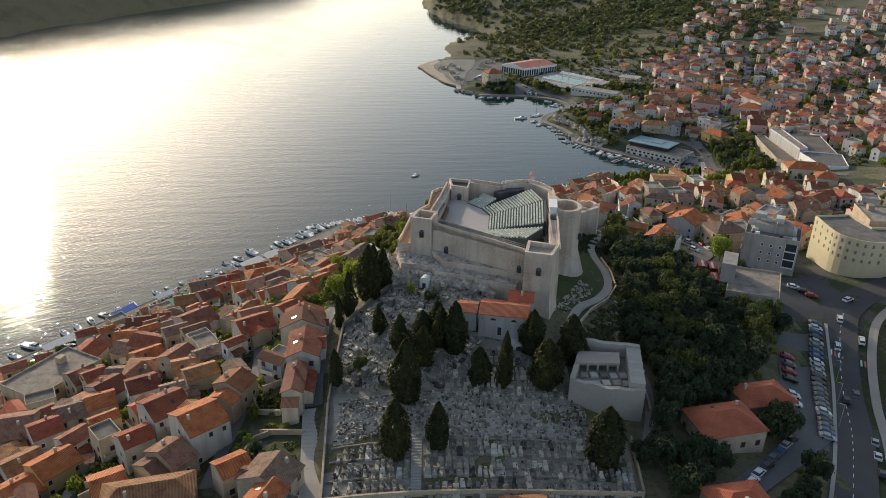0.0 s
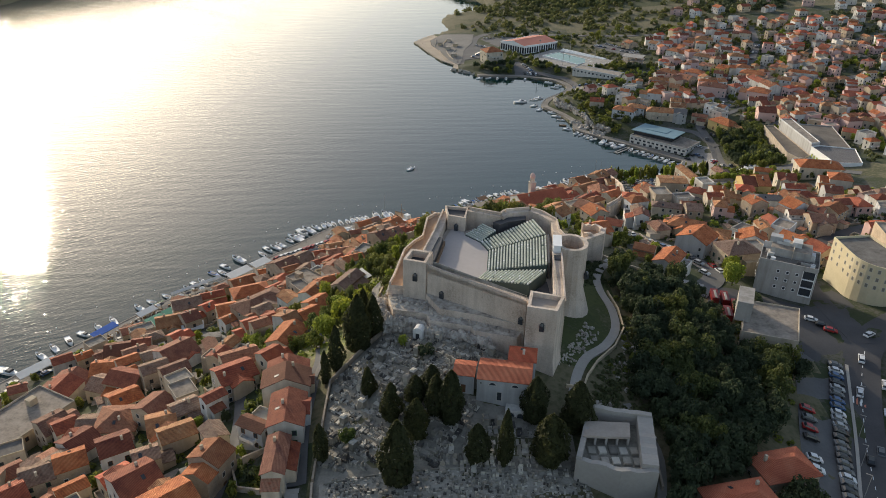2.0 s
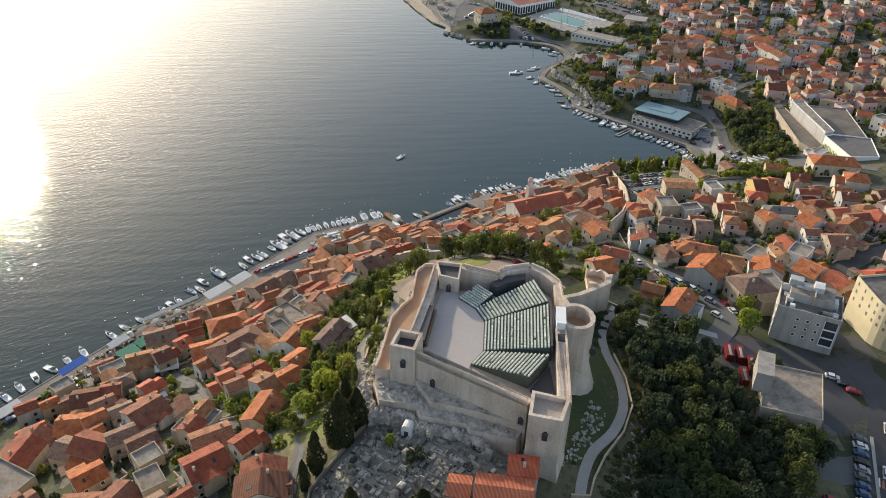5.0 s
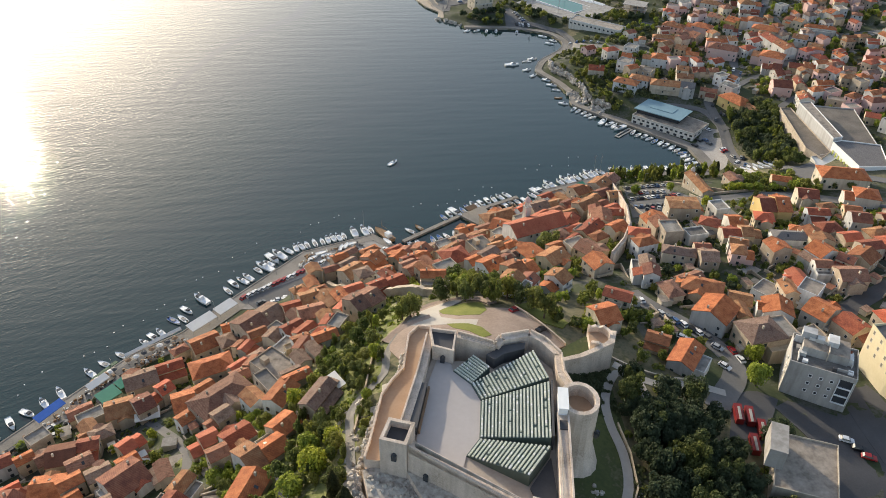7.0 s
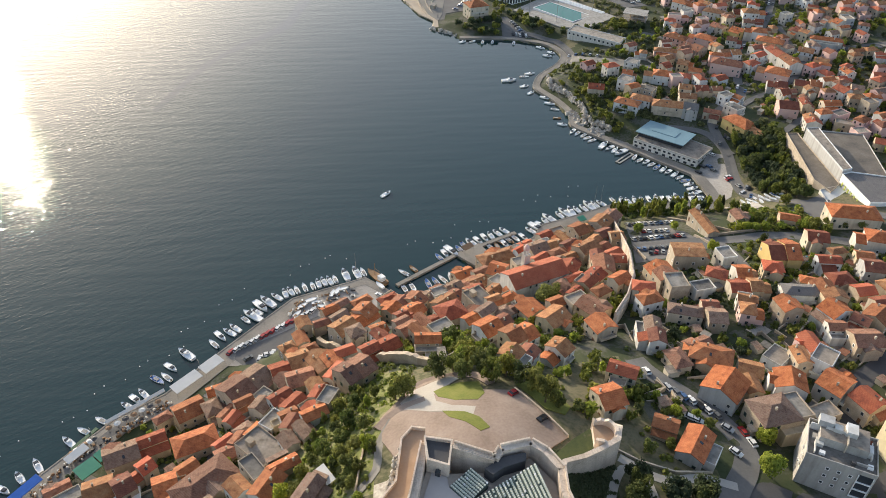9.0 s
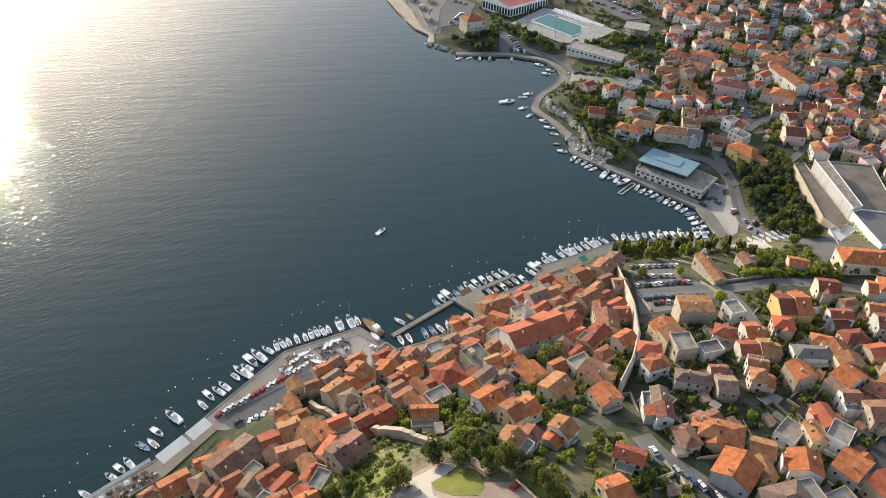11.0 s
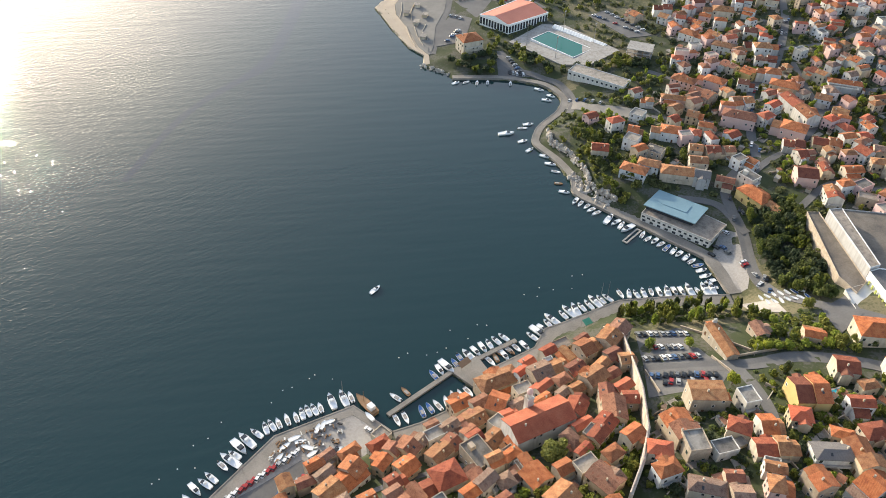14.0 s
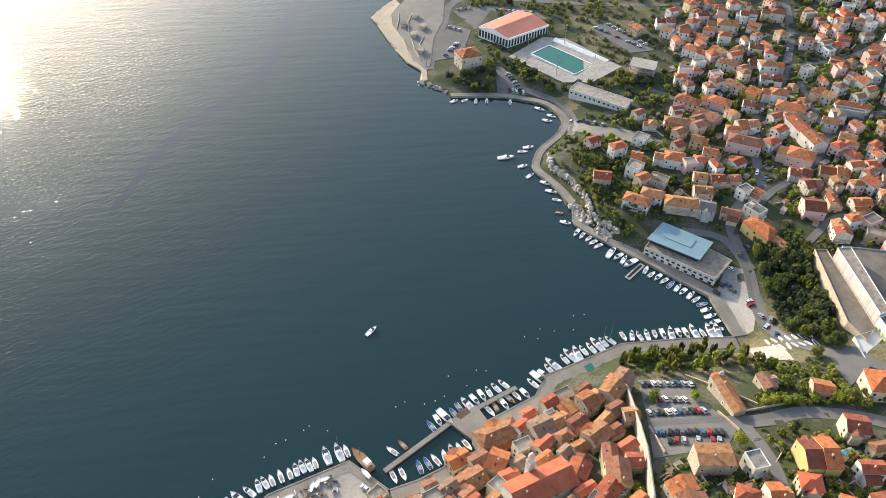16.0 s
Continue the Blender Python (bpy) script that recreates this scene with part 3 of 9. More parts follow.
def patch(name, poly, mat, lift, label, category, step=2.5, z=None):
    """A paved or planted area laid on the ground inside a polygon."""
    x0, x1 = min(p[0] for p in poly), max(p[0] for p in poly)
    y0, y1 = min(p[1] for p in poly), max(p[1] for p in poly)
    bm = bmesh.new()
    bm.faces.new([bm.verts.new((px, py, 0)) for px, py in poly])
    for a, lo, hi in ((0, x0, x1), (1, y0, y1)):
        v = lo + step
        while v < hi:
            co, no = [0, 0, 0], [0, 0, 0]
            co[a], no[a] = v, 1
            bmesh.ops.bisect_plane(bm, geom=bm.verts[:] + bm.edges[:] + bm.faces[:], plane_co=co, plane_no=no)
            v += step
    P = np.array([(v.co.x, v.co.y) for v in bm.verts])
    hz = heights(P) if z is None else np.full(len(P), z)
    for v, h in zip(bm.verts, hz):
        v.co.z = h + lift
    rim = [e for e in bm.edges if e.is_boundary]
    ex = bmesh.ops.extrude_edge_only(bm, edges=rim)
    for v in ex["geom"]:
        if isinstance(v, bmesh.types.BMVert):
            v.co.z -= 1.0
    bmesh.ops.recalc_face_normals(bm, faces=bm.faces[:])
    me = bpy.data.meshes.new(name)
    bm.to_mesh(me)
    bm.free()
    me.materials.append(MATS[mat])
    return tagged(new(name, me), label, category, kind="structure")


def quay(line, width, top, label, inward=1):
    sh = Shape()
    sh.strip(line, width, -3.0, top, 0, shift=-inward * width / 2)
    sh.strip(line, 0.6, top - 0.3, top + 0.14, 0, shift=-inward * 0.25)
    tagged(new("pavement", sh.mesh("pavement", ["quay_stone"])), label, "quay", kind="structure")


quay(even_line([(-330, -600), (-260, 0), (-215, 120), (-185, 192), (-161, 239), (-134, 276), (-108, 311), (-92, 323), (-74, 347), (-48, 380)], 6), 9, 1.5, "pale stone waterfront promenade along the old town")
quay(even_line([(-48, 380), (-15, 394.5)]), 5, 1.53, "pale stone waterfront quay of the old town")
quay(even_line([(-15, 394.5), (2, 380)]), 4, 1.56, "stone quay edge beside the fishing harbour")
quay(even_line([(2, 380), (14, 384), (42, 398)]), 6, 1.45, "stone quay along the small boat basin")
quay(even_line([(46, 412), (70, 425), (77, 437), (87, 441), (118, 455), (148, 457), (177, 457)]), 8, 1.52, "pale stone promenade of the inner harbour")
quay(even_line([(177, 457), (173, 486), (146, 514), (130, 529)]), 7, 1.55, "concrete quay below the boat club")
quay(smooth_line([(130, 529), (113, 548), (114, 563), (108, 583), (97, 604), (99, 617), (105, 629), (120, 647), (126, 662), (124, 673), (116, 685), (100, 692), (85, 696), (50, 697)], 4), 5, 1.58, "winding pale stone seaside promenade")
pier = Shape()
pier.prism([(30, 411), (42, 421), (47, 411), (43, 398)], -3, 1.61)
tagged(new("pavement", pier.mesh("pavement", ["quay_stone"])), "paved square jutting into the harbour", "quay", kind="structure")
jetty = Shape()
jetty.strip([(0, 389), (30, 412.5), (62, 430.5)], 2.2, -3, 1.1)
tagged(new("pavement", jetty.mesh("pavement", ["quay_stone"])), "narrow stone jetty with moored boats", "jetty", kind="structure")
patch("pavement", [(-76, 344), (-49, 377), (-18, 391), (0, 379), (-4, 369), (-26, 362), (-40, 353), (-60, 337), (-74, 338)], "apron", 0.0, "worn grey concrete quay apron with parked cars", "quay", 6, 1.47)
patch("pavement", [(-67.6, 346.3), (-51.8, 355.8), (-35.2, 367.5), (-23.9, 360.8), (-31.6, 352.1), (-44.7, 345.4), (-53.8, 337.4), (-61.3, 335.7), (-67.8, 341.4)], "street", 0.075, "grey asphalt parking bays on the quay apron", "car park", 6, 1.47)
# a calm lane left on the water by a passing boat
def calm_lane(line, w0, w1):
    pts = [Vector(p) for p in smooth_line(line, 10)]
    s = Shape()
    for i, p in enumerate(pts):
        d = (pts[min(i + 1, len(pts) - 1)] - pts[max(i - 1, 0)]).normalized()
        w = (w0 + (w1 - w0) * i / len(pts)) * (0.8 + 0.4 * noise.noise((i * 0.3, w0, 0)))
        o = Vector((-d.y, d.x)) * w / 2
        s.v += [(p.x + o.x, p.y + o.y, 0.012), (p.x - o.x, p.y - o.y, 0.012)]
    s.f = [(2 * i, 2 * i + 1, 2 * i + 3, 2 * i + 2) for i in range(len(pts) - 1)]
    s.m = [0] * len(s.f)
    tagged(new("water", s.mesh("water", ["calm_water"])), "smoother darker lane on the sea surface", "sea", kind="structure")


calm_lane([(-160, 572), (-145, 635), (-130, 670), (-111, 698), (-94, 724), (-86, 765), (-81, 810), (-76, 860), (-62, 960), (-30, 1100)], 5, 27)

# ---- roads, paths and squares ----
BLOCK = []  # x, y, radius kept clear of houses and trees


def road(line, width, mat, label, lift=0.12, curve=True):
    for x, y in (smooth_line(line, 4) if curve else even_line(line, 4)):
        BLOCK.append((x, y, width / 2 + 0.6))
    return ribbon("road", line, width, mat, lift, label, "road", curve=curve)


def area(name, poly, mat, label, category, lift=0.1):
    x0, x1 = min(p[0] for p in poly), max(p[0] for p in poly)
    y0, y1 = min(p[1] for p in poly), max(p[1] for p in poly)
    for x in np.arange(x0, x1, 3.0):
        for y in np.arange(y0, y1, 3.0):
            if in_poly(x, y, poly):
                BLOCK.append((x, y, 2.5))
    return patch(name, poly, mat, lift, label, category)


road([(78, 88), (93, 118), (109, 147), (119, 170), (130, 194), (141, 212), (165, 228), (200, 236)], 10.5, "asphalt", "dark asphalt main road with white lane marks")
road([(139, 212), (139, 232), (143, 256), (156, 282), (185, 300), (215, 311)], 7, "asphalt", "dark asphalt street between apartment blocks", 0.16)
area("pavement", [(96.5, 162), (90, 140), (97, 134), (110, 164), (129, 205), (114, 205), (104, 180)], "street", "grey asphalt car park beside the main road", "car park", 0.06)
area("pavement", [(115.5, 205), (122, 196), (126, 204), (140, 213.5), (149, 222), (149.6, 244), (146, 258), (139, 262), (136, 254), (134, 240), (131, 234), (118, 240), (112, 236), (118.5, 220)], "asphalt", "dark asphalt junction between office buildings", "road", 0.08)
area("pavement", [(91, 219.5), (100.4, 240.2), (108.5, 243.5), (115, 240), (109, 231), (101, 219.5), (97, 215.5)], "asphalt", "dark asphalt yard behind the fire station", "yard", 0.12)
road([(58, 109.5), (71, 119.5), (80, 126.5), (89, 134), (97, 141.5)], 6, "street", "grey asphalt lane with parked cars below the trees", 0.2)
patch("lawn", [(77.4, 116.3), (82.8, 123), (90.6, 130.2), (84.6, 117.6)], "ground_green", 0.25, "rough grass verge between lane and road", "lawn")
road([(81, 106), (87.9, 117.8), (95.6, 130.9), (106.2, 150.3), (116.8, 171.6), (128.6, 200.7)], 0.9, "path_stone", "pale kerb between road and car park", 0.3)
road([(84.5, 84), (100.5, 114), (117, 143.5), (127, 166), (138.4, 190), (150, 206.5), (170, 220)], 2.6, "path_stone", "pale sidewalk along the main road", 0.26)
road([(84, 298), (88, 288), (102, 271), (107, 257), (104, 248), (98, 240), (92, 232)], 7.5, "street", "narrow grey residential street with parked cars")
area("pavement", [(117, 425), (139, 423), (137, 414), (142, 397), (146, 387), (138, 378), (108, 376), (113, 399)], "street", "grey asphalt car park below the town wall", "car park")
road([(112, 394), (146, 391), (160, 391), (179, 394), (205, 388), (232, 372)], 6.5, "street", "grey asphalt road past the car park", 0.16)
road([(150, 388), (152, 372), (150, 356), (142, 344)], 5, "street", "grey asphalt lane between gardens", 0.2)
area("pavement", [(174, 486), (178.5, 489), (189, 506), (200, 500), (192, 470), (187, 459), (176, 457)], "apron", "concrete boat yard behind the quay", "yard")
road([(216, 556), (200, 535), (199, 500), (193.5, 468), (196, 447), (206, 432), (222, 420), (244, 402)], 6, "street", "grey asphalt road climbing from the harbour", 0.18)
road([(352, 835), (348, 820), (329, 761), (305, 711), (285, 678), (262, 655), (240, 600), (228, 560), (216, 556)], 6, "street", "grey asphalt street through the suburb")
road([(196, 690), (215, 672), (240, 652), (262, 655)], 5, "street", "grey asphalt side street")
road([(36, 738), (44, 784), (53, 818), (60, 850), (85, 866), (150, 850), (230, 832), (348, 826)], 7, "street", "grey asphalt coast road")
road([(128, 640), (134, 660), (128, 684), (112, 698), (92, 712), (90, 735)], 5, "street", "grey asphalt lane by the bay")
area("pavement", [(62, 838), (90, 848), (130, 838), (142, 815), (118, 822), (95, 838), (78, 800)], "street", "grey asphalt car park of the sports hall", "car park")
area("pavement", [(99, 749), (131, 781), (150, 776), (183, 725), (155, 703), (134, 706)], "concrete", "pale concrete deck round the swimming pool", "pool deck", 1.0)
area("pavement", [(-3, 256), (-4, 268), (2, 276), (10, 279), (20, 277.5), (28.3, 272), (37.2, 271.5), (50, 251), (41.5, 244), (27, 244), (10, 246), (1, 247)], "gravel_pink", "pale pinkish gravel forecourt behind the fortress", "forecourt", 0.45)
road([(-4, 262), (2, 268), (10, 270)], 5, "gravel_pink", "pale gravel drive", 0.4)
road([(3, 274), (8, 282), (16, 284), (26, 283), (31, 276)], 3.6, "gravel_pink", "pale gravel drive round the grass bed", 0.35)
patch("pavement", [(2.1, 273.2), (7.0, 279.3), (18.2, 284.4), (21.0, 281.3), (12.7, 273.4), (13.2, 268.9), (17.7, 265.1), (24.6, 263.0), (23.6, 259.4), (11.0, 263.9), (3.5, 268.4)], "path_stone", 0.5, "pale concrete drive beside the grass bed", "drive")
patch("lawn", [(38.3, 275.5), (44.9, 279.1), (50.6, 270.9), (53.9, 265.2), (51.2, 261.0), (45.5, 262.7)], "lawn", 0.3, "sunlit grass strip below the forecourt wall", "lawn")
patch("lawn", [(12.6, 275), (15.8, 277), (21.2, 278.5), (27, 277.5), (28, 270), (25.5, 266.5), (18.7, 267.6), (13.9, 271.2)], "lawn", 0.52, "sunlit green grass bed edged with gravel", "lawn")
patch("lawn", [(14.6, 263), (21.3, 261), (25.2, 258), (27.8, 253.3), (25, 252), (21.1, 256.4), (16.6, 259.4)], "lawn", 0.54, "sunlit green grass bed with a pale kerb", "lawn")
road([(38.5, 166), (41, 174), (45, 182), (52, 190), (57, 200), (58.3, 211), (57, 221), (58, 231), (64, 242), (70, 240), (71, 228)], 2.5, "path_stone", "pale gravel path round the fortress foot", 0.18)
road([(64, 246), (75, 240), (88, 242), (98, 240)], 3.0, "path_stone", "pale concrete footpath through trees", 0.18)
road([(50, 128), (54, 140), (56, 152), (52, 166)], 2.0, "gravel", "narrow pale footpath below the cemetery", 0.15)
area("ground", [(-19.5, 110), (46, 114), (46, 130), (36, 141), (36, 158), (28, 156), (24, 176), (4, 186), (-9, 189), (-21, 172), (-22, 140)], "grave_earth", "dark trodden cemetery ground with narrow walks", "cemetery", 0.08)
area("ground", [(-19.3, 126.6), (36, 128.5), (34, 141.5), (-20.5, 140.2)], "gravel_walk", "pale gravel grave field among low stones", "cemetery", 0.13)
road([(-11, 198), (-12, 209), (-13.1, 220.6), (-13.6, 232), (-8.9, 239.5), (-4.6, 245), (-3.8, 256), (0, 266)], 2.4, "gravel", "grey gravel lane along the rocky fortress foot", 0.2)
road([(-120, 290), (-104, 280), (-84, 262), (-66, 240), (-62, 215), (-50, 190), (-44, 160), (-46, 120)], 3.0, "street", "narrow grey stone lane between old houses")
road([(-27, 176), (-26.5, 190), (-32, 215), (-46, 240), (-60, 268), (-66, 300)], 2.6, "street", "narrow grey stone lane between old houses")


patch("beach", [(28, 719), (30, 737), (19, 751), (6, 785), (-4, 817), (-10, 834), (4, 860), (12, 870), (16, 858), (8, 836), (9, 815), (18, 786), (26, 752), (34, 736), (34, 722)], "sand", 0.14, "narrow pale pebble beach at the water's edge", "beach")
patch("pavement", [(34, 736), (26, 752), (18, 786), (9.4, 815), (8.4, 836), (20, 866), (56, 862), (52, 820), (42, 786), (38, 748)], "gravel", 0.34, "pale paved seaside terraces above the beach", "terrace")
area("pavement", [(40, 748), (46, 786), (58, 812), (74, 800), (66, 766), (56, 752)], "street", "grey asphalt car park on the headland", "car park", 0.3)
area("pavement", [(85, 700), (110, 697), (98, 716), (92, 736), (86, 728)], "street", "grey asphalt car park by the bay", "car park", 0.3)
area("pavement", [(173, 795), (191, 804), (216, 750), (196, 748)], "street", "grey asphalt car park behind the pool", "car park", 0.3)
area("pavement", [(206, 427), (223, 436), (222, 420), (203, 406)], "street", "fenced grey sports court", "court", 0.3)
area("pavement", [(177, 447), (192, 443), (190.5, 428), (176, 432)], "apron", "grey concrete hard with laid-up boats", "yard", 0.3)
area("pavement", [(128, 672), (142, 646), (172, 634), (180, 622), (170, 618), (140, 634), (126, 650)], "gravel", "pale gravel lot by the bay", "yard", 0.25)
road([(171, 532), (192, 524), (201, 500)], 5, "street", "grey asphalt lane behind the boat club", 0.25)
road([(200, 535), (212, 541), (236, 562), (266, 582), (293, 615), (300, 653), (306, 690)], 4.5, "street", "grey lane climbing through the suburb", 0.25)
road([(222, 505), (236, 514), (264, 534), (290, 524), (330, 540)], 4.5, "street", "grey lane between suburb houses", 0.25)
road([(180, 622), (215, 612), (240, 600)], 4, "street", "grey lane between suburb houses", 0.25)
road([(293, 615), (340, 640), (400, 650), (470, 700)], 4.5, "street", "grey lane between suburb houses", 0.25)
road([(305, 711), (360, 720), (430, 760), (500, 780)], 4.5, "street", "grey lane between suburb houses", 0.25)
road([(-76, 322), (-62, 312), (-50, 318), (-30, 330), (0, 345), (30, 352)], 2.4, "street", "narrow stone lane through the old quarter", 0.2)




def stairs():
    root = thing("stairs", "long pale stone stairway beside the cemetery wall", "stairs", kind="structure")
    a, b = Vector((-22, 112)), Vector((-25.5, 141))
    sh = Shape()
    sh.box(0, 0, -1.4, 5.0, 1.36, 1.5, 0, 0)
    step = sh.mesh("step", ["path_stone"])
    n = 22
    for i in range(n):
        p = a.lerp(b, i / n)
        part("step", step, root, pose(p.x, p.y, ground_z(p.x, p.y) + 0.12, 0, 0, 7))
        BLOCK.append((p.x, p.y, 3))
    road([(-25.5, 141), (-27, 158), (-27, 176)], 4.2, "street", "grey stone lane beside the cemetery", 0.2)


stairs()


# ---- the fortress ----
def ring(line, cz, thick, z0, z1, mats, name, parent, label=""):
    sh = Shape()
    sh.strip(line, thick, z0, z1, 0)
    return part(name, sh.mesh(name, mats), parent, None, label)


def merlon_wall(name, a, b, thick, z0, za, zb, parent):
    sh = Shape()
    a, b = Vector(a), Vector(b)
    n = max(2, int((b - a).length / 2.5))
    line = [(*a.lerp(b, i / n), za + (zb - za) * i / n) for i in range(n + 1)]
    sh.strip(line, thick, z0, 0, 0)
    d = (b - a).normalized()
    s = Vector((-d.y, d.x)) * (thick / 2 - 0.22)
    par = [(p[0] - s.x, p[1] - s.y, p[2] + 0.75) for p in line]
    sh.strip(par, 0.44, min(za, zb) - 0.5, 0, 0)
    return part(name, sh.mesh(name, ["fort_stone"]), parent)


def tower_shape(poly, z0, z1, thick, floor, batter=1.2):
    """A hollow-topped tower on a polygon: battered foot, walls with a parapet round a sunken floor."""
    sh = Shape()
    n = len(poly)
    c = Vector((sum(p[0] for p in poly) / n, sum(p[1] for p in poly) / n))
    inner = []
    for p in poly:
        v = Vector(p) - c
        inner.append(tuple(c + v * max(0.2, 1 - thick * 1.25 / v.length)))
    foot = [tuple(c + (Vector(p) - c) * (1 + batter / (Vector(p) - c).length)) for p in poly]
    zm = z0 + (z1 - z0) * 0.45
    for i in range(n):
        j = (i + 1) % n
        sh.face([(*foot[i], z0), (*foot[j], z0), (*poly[j], zm), (*poly[i], zm)])
        sh.face([(*poly[i], zm), (*poly[j], zm), (*poly[j], z1), (*poly[i], z1)])
        sh.face([(*poly[i], z1), (*poly[j], z1), (*inner[j], z1), (*inner[i], z1)])
        sh.face([(*inner[i], z1), (*inner[j], z1), (*inner[j], floor), (*inner[i], floor)])
    sh.face([(*p, floor) for p in inner], 1)
    return sh


def fortress():
    root = thing("fortress", "pale grey medieval stone fortress with corner towers and open-air stage", "fortress")
    south = part("tower", tower_shape([(-3.9, 196.9), (2.2, 195.0), (4.2, 201.4), (-1.8, 203.2)], 62, 82.2, 0.9, 80.2).mesh("tower", ["fort_stone", "steel_dark"]), root)
    part("tower", tower_shape([(26.6, 173.6), (33.7, 171.6), (36.6, 178.4), (28.4, 181.2)], 56, 82.2, 0.9, 81.0, 2.0).mesh("tower", ["fort_stone", "fort_floor"]), root)
    part("tower", tower_shape([(43.4 + 4.8 * math.cos(a), 208.4 + 5.4 * math.sin(a)) for a in np.linspace(-2.3, 2.9, 15)], 56, 81.9, 0.9, 78.2, 3.4).mesh("tower", ["fort_stone", "terrace_earth"]), root)
    part("tower", tower_shape([(8.4, 235.6), (8.9, 228.4), (14.3, 226.4), (15.6, 234.2)], 62, 80.6, 0.6, 79.6, 0.6).mesh("tower", ["fort_stone", "steel_dark"]), root)
    merlon_wall("wall", (3.2, 196.6), (28.0, 180.2), 2.4, 60, 80.6, 79.4, root)
    merlon_wall("wall", (35.6, 178.6), (38.9, 205.0), 2.8, 58, 80.2, 80.6, root)
    north = [(15.6, 232.6), (25.4, 228.4), (27.2, 231.2), (34.8, 232.9), (38.1, 230.2), (41.2, 224.8), (40.9, 218.4), (42.2, 213.2)]
    for a, b in zip(north, north[1:]):
        merlon_wall("wall", b, a, 1.9, 60, 80.5, 80.5, root)
    merlon_wall("wall", (8.6, 234.8), (5.7, 220.4), 2.2, 62, 78.8, 78.8, root)
    merlon_wall("wall", (5.7, 220.4), (1.4, 203.0), 2.2, 62, 78.8, 78.8, root)
    fl = Shape()
    fl.prism([(2.6, 203), (6.3, 220), (9, 229), (14.5, 227.5), (25.4, 227.5), (34.8, 231.5), (40, 224), (40, 212), (38, 204), (35, 180), (28.5, 181), (4, 197.6)], 60, 75.9, 0)
    part("floor", fl.mesh("floor", ["fort_floor"]), root)
    st = Shape()
    st.prism([(4.6, 203.5), (7.6, 219.5), (10.2, 228), (13.8, 226.4), (14.2, 223.5), (18.4, 218.8), (20.4, 213.3), (19.2, 201.5), (15.8, 196.6), (14.6, 192.2), (4.6, 198.9)], 75.5, 76.15, 0)
    part("stage", st.mesh("stage", ["stage_floor"]), root, None, "smooth pale grey stage floor")
    for a, b, za, zb in (((4.2, 195.6), (27.4, 180.4), 81.3, 80.1), ((35.0, 181.0), (37.6, 203.0), 80.2, 80.6), ((16.6, 231.2), (25.2, 227.4), 80.5, 80.5)):
        a, b = Vector(a), Vector(b)
        rl = Shape()
        n = int((b - a).length / 1.6)
        for i in range(n + 1):
            q = a.lerp(b, i / n)
            rl.box(q.x, q.y, za + (zb - za) * i / n - 0.3, 0.07, 0.07, 1.4)
        for up in (0.55, 1.05):
            rl.strip([(a.x, a.y, za + up), (b.x, b.y, zb + up)], 0.06, min(za, zb) + up - 1.3 + 1.2, 0)
        part("railing", rl.mesh("railing", ["concrete"]), root)
    # the lower outwork under the south wall, on its rock
    ow = Shape()
    ow.prism([(-8.0, 197.5), (-6.4, 190.4), (2.5, 188.2), (3.5, 185.2), (14, 182.4), (14.6, 180.6), (25.2, 177.2), (27.5, 181), (3, 197), (-4, 199)], 58, 70.6, 0, top=1, batter=0.8)
    part("outwork", ow.mesh("outwork", ["fort_stone", "rock"]), root)
    ow2 = Shape()
    ow2.prism([(2.2, 195.5), (6, 187.6), (15.5, 184.8), (26, 180.2), (27, 182)], 66, 72.6, 0, top=1, batter=0.5)
    part("outwork", ow2.mesh("outwork", ["fort_stone", "rock"]), root)
    # the earth terrace along the west wall with its parapet
    te = Shape()
    te.prism([(1.2, 203.4), (5.4, 220.6), (8.2, 236), (9, 243), (5.5, 243.6), (2.8, 240), (1.4, 227.2), (-1.5, 223), (-4, 218), (-6.5, 203), (-7.5, 198.4), (-4, 198)], 56, 73.4, 0, top=1)
    part("terrace", te.mesh("terrace", ["fort_stone", "terrace_earth"]), root)
    ring([(9, 243), (5.5, 243.6), (2.8, 240), (1.4, 227.2), (-1.5, 223), (-4, 218), (-6.5, 203), (-7.5, 198.4)], 0, 0.5, 70, 74.4, ["fort_stone"], "parapet", root)
    # the bastion to the north-east
    bs = Shape()
    bs.strip([(41, 228, 67.5), (46, 238, 65.8), (51.6, 239.2, 66.2), (56.5, 241, 67.0), (61.4, 243.4, 67.6), (63, 248, 67.2), (60, 252, 64)], 1.5, 52, 0, 0)
    part("bastion", bs.mesh("bastion", ["fort_stone"]), root)
    bf = Shape()
    bf.prism([(41.5, 229), (46.4, 238.4), (56.5, 241.4), (61, 243.6), (62.4, 248), (58, 252), (50, 247), (42, 240)], 52, 63.2, 0, top=1)
    part("bastion", bf.mesh("bastion", ["fort_stone", "ground_green"]), root)
    # half-round turret on it, open to the back, its top broken
    tt, crest = Shape(), random.Random(12)
    bow = [(57.8 + 3.9 * math.cos(a), 246.6 + 3.9 * math.sin(a), 67.4 + crest.uniform(-0.7, 0.9)) for a in np.linspace(radians(-130), radians(120), 16)]
    tt.strip(bow, 1.0, 53, 0, 0)
    tt.prism([p[:2] for p in bow], 54, 65.4, 0, top=1)
    part("turret", tt.mesh("turret", ["fort_stone", "terrace_earth"]), root)
    # white lift house and the stair head on the east wall
    lh = Shape()
    lh.box(39.2, 207.6, 78, 2.2, 6.6, 4.6, 0, -8)
    lh.box(39.2, 207.6, 82.6, 2.5, 6.9, 0.25, 0, -8)
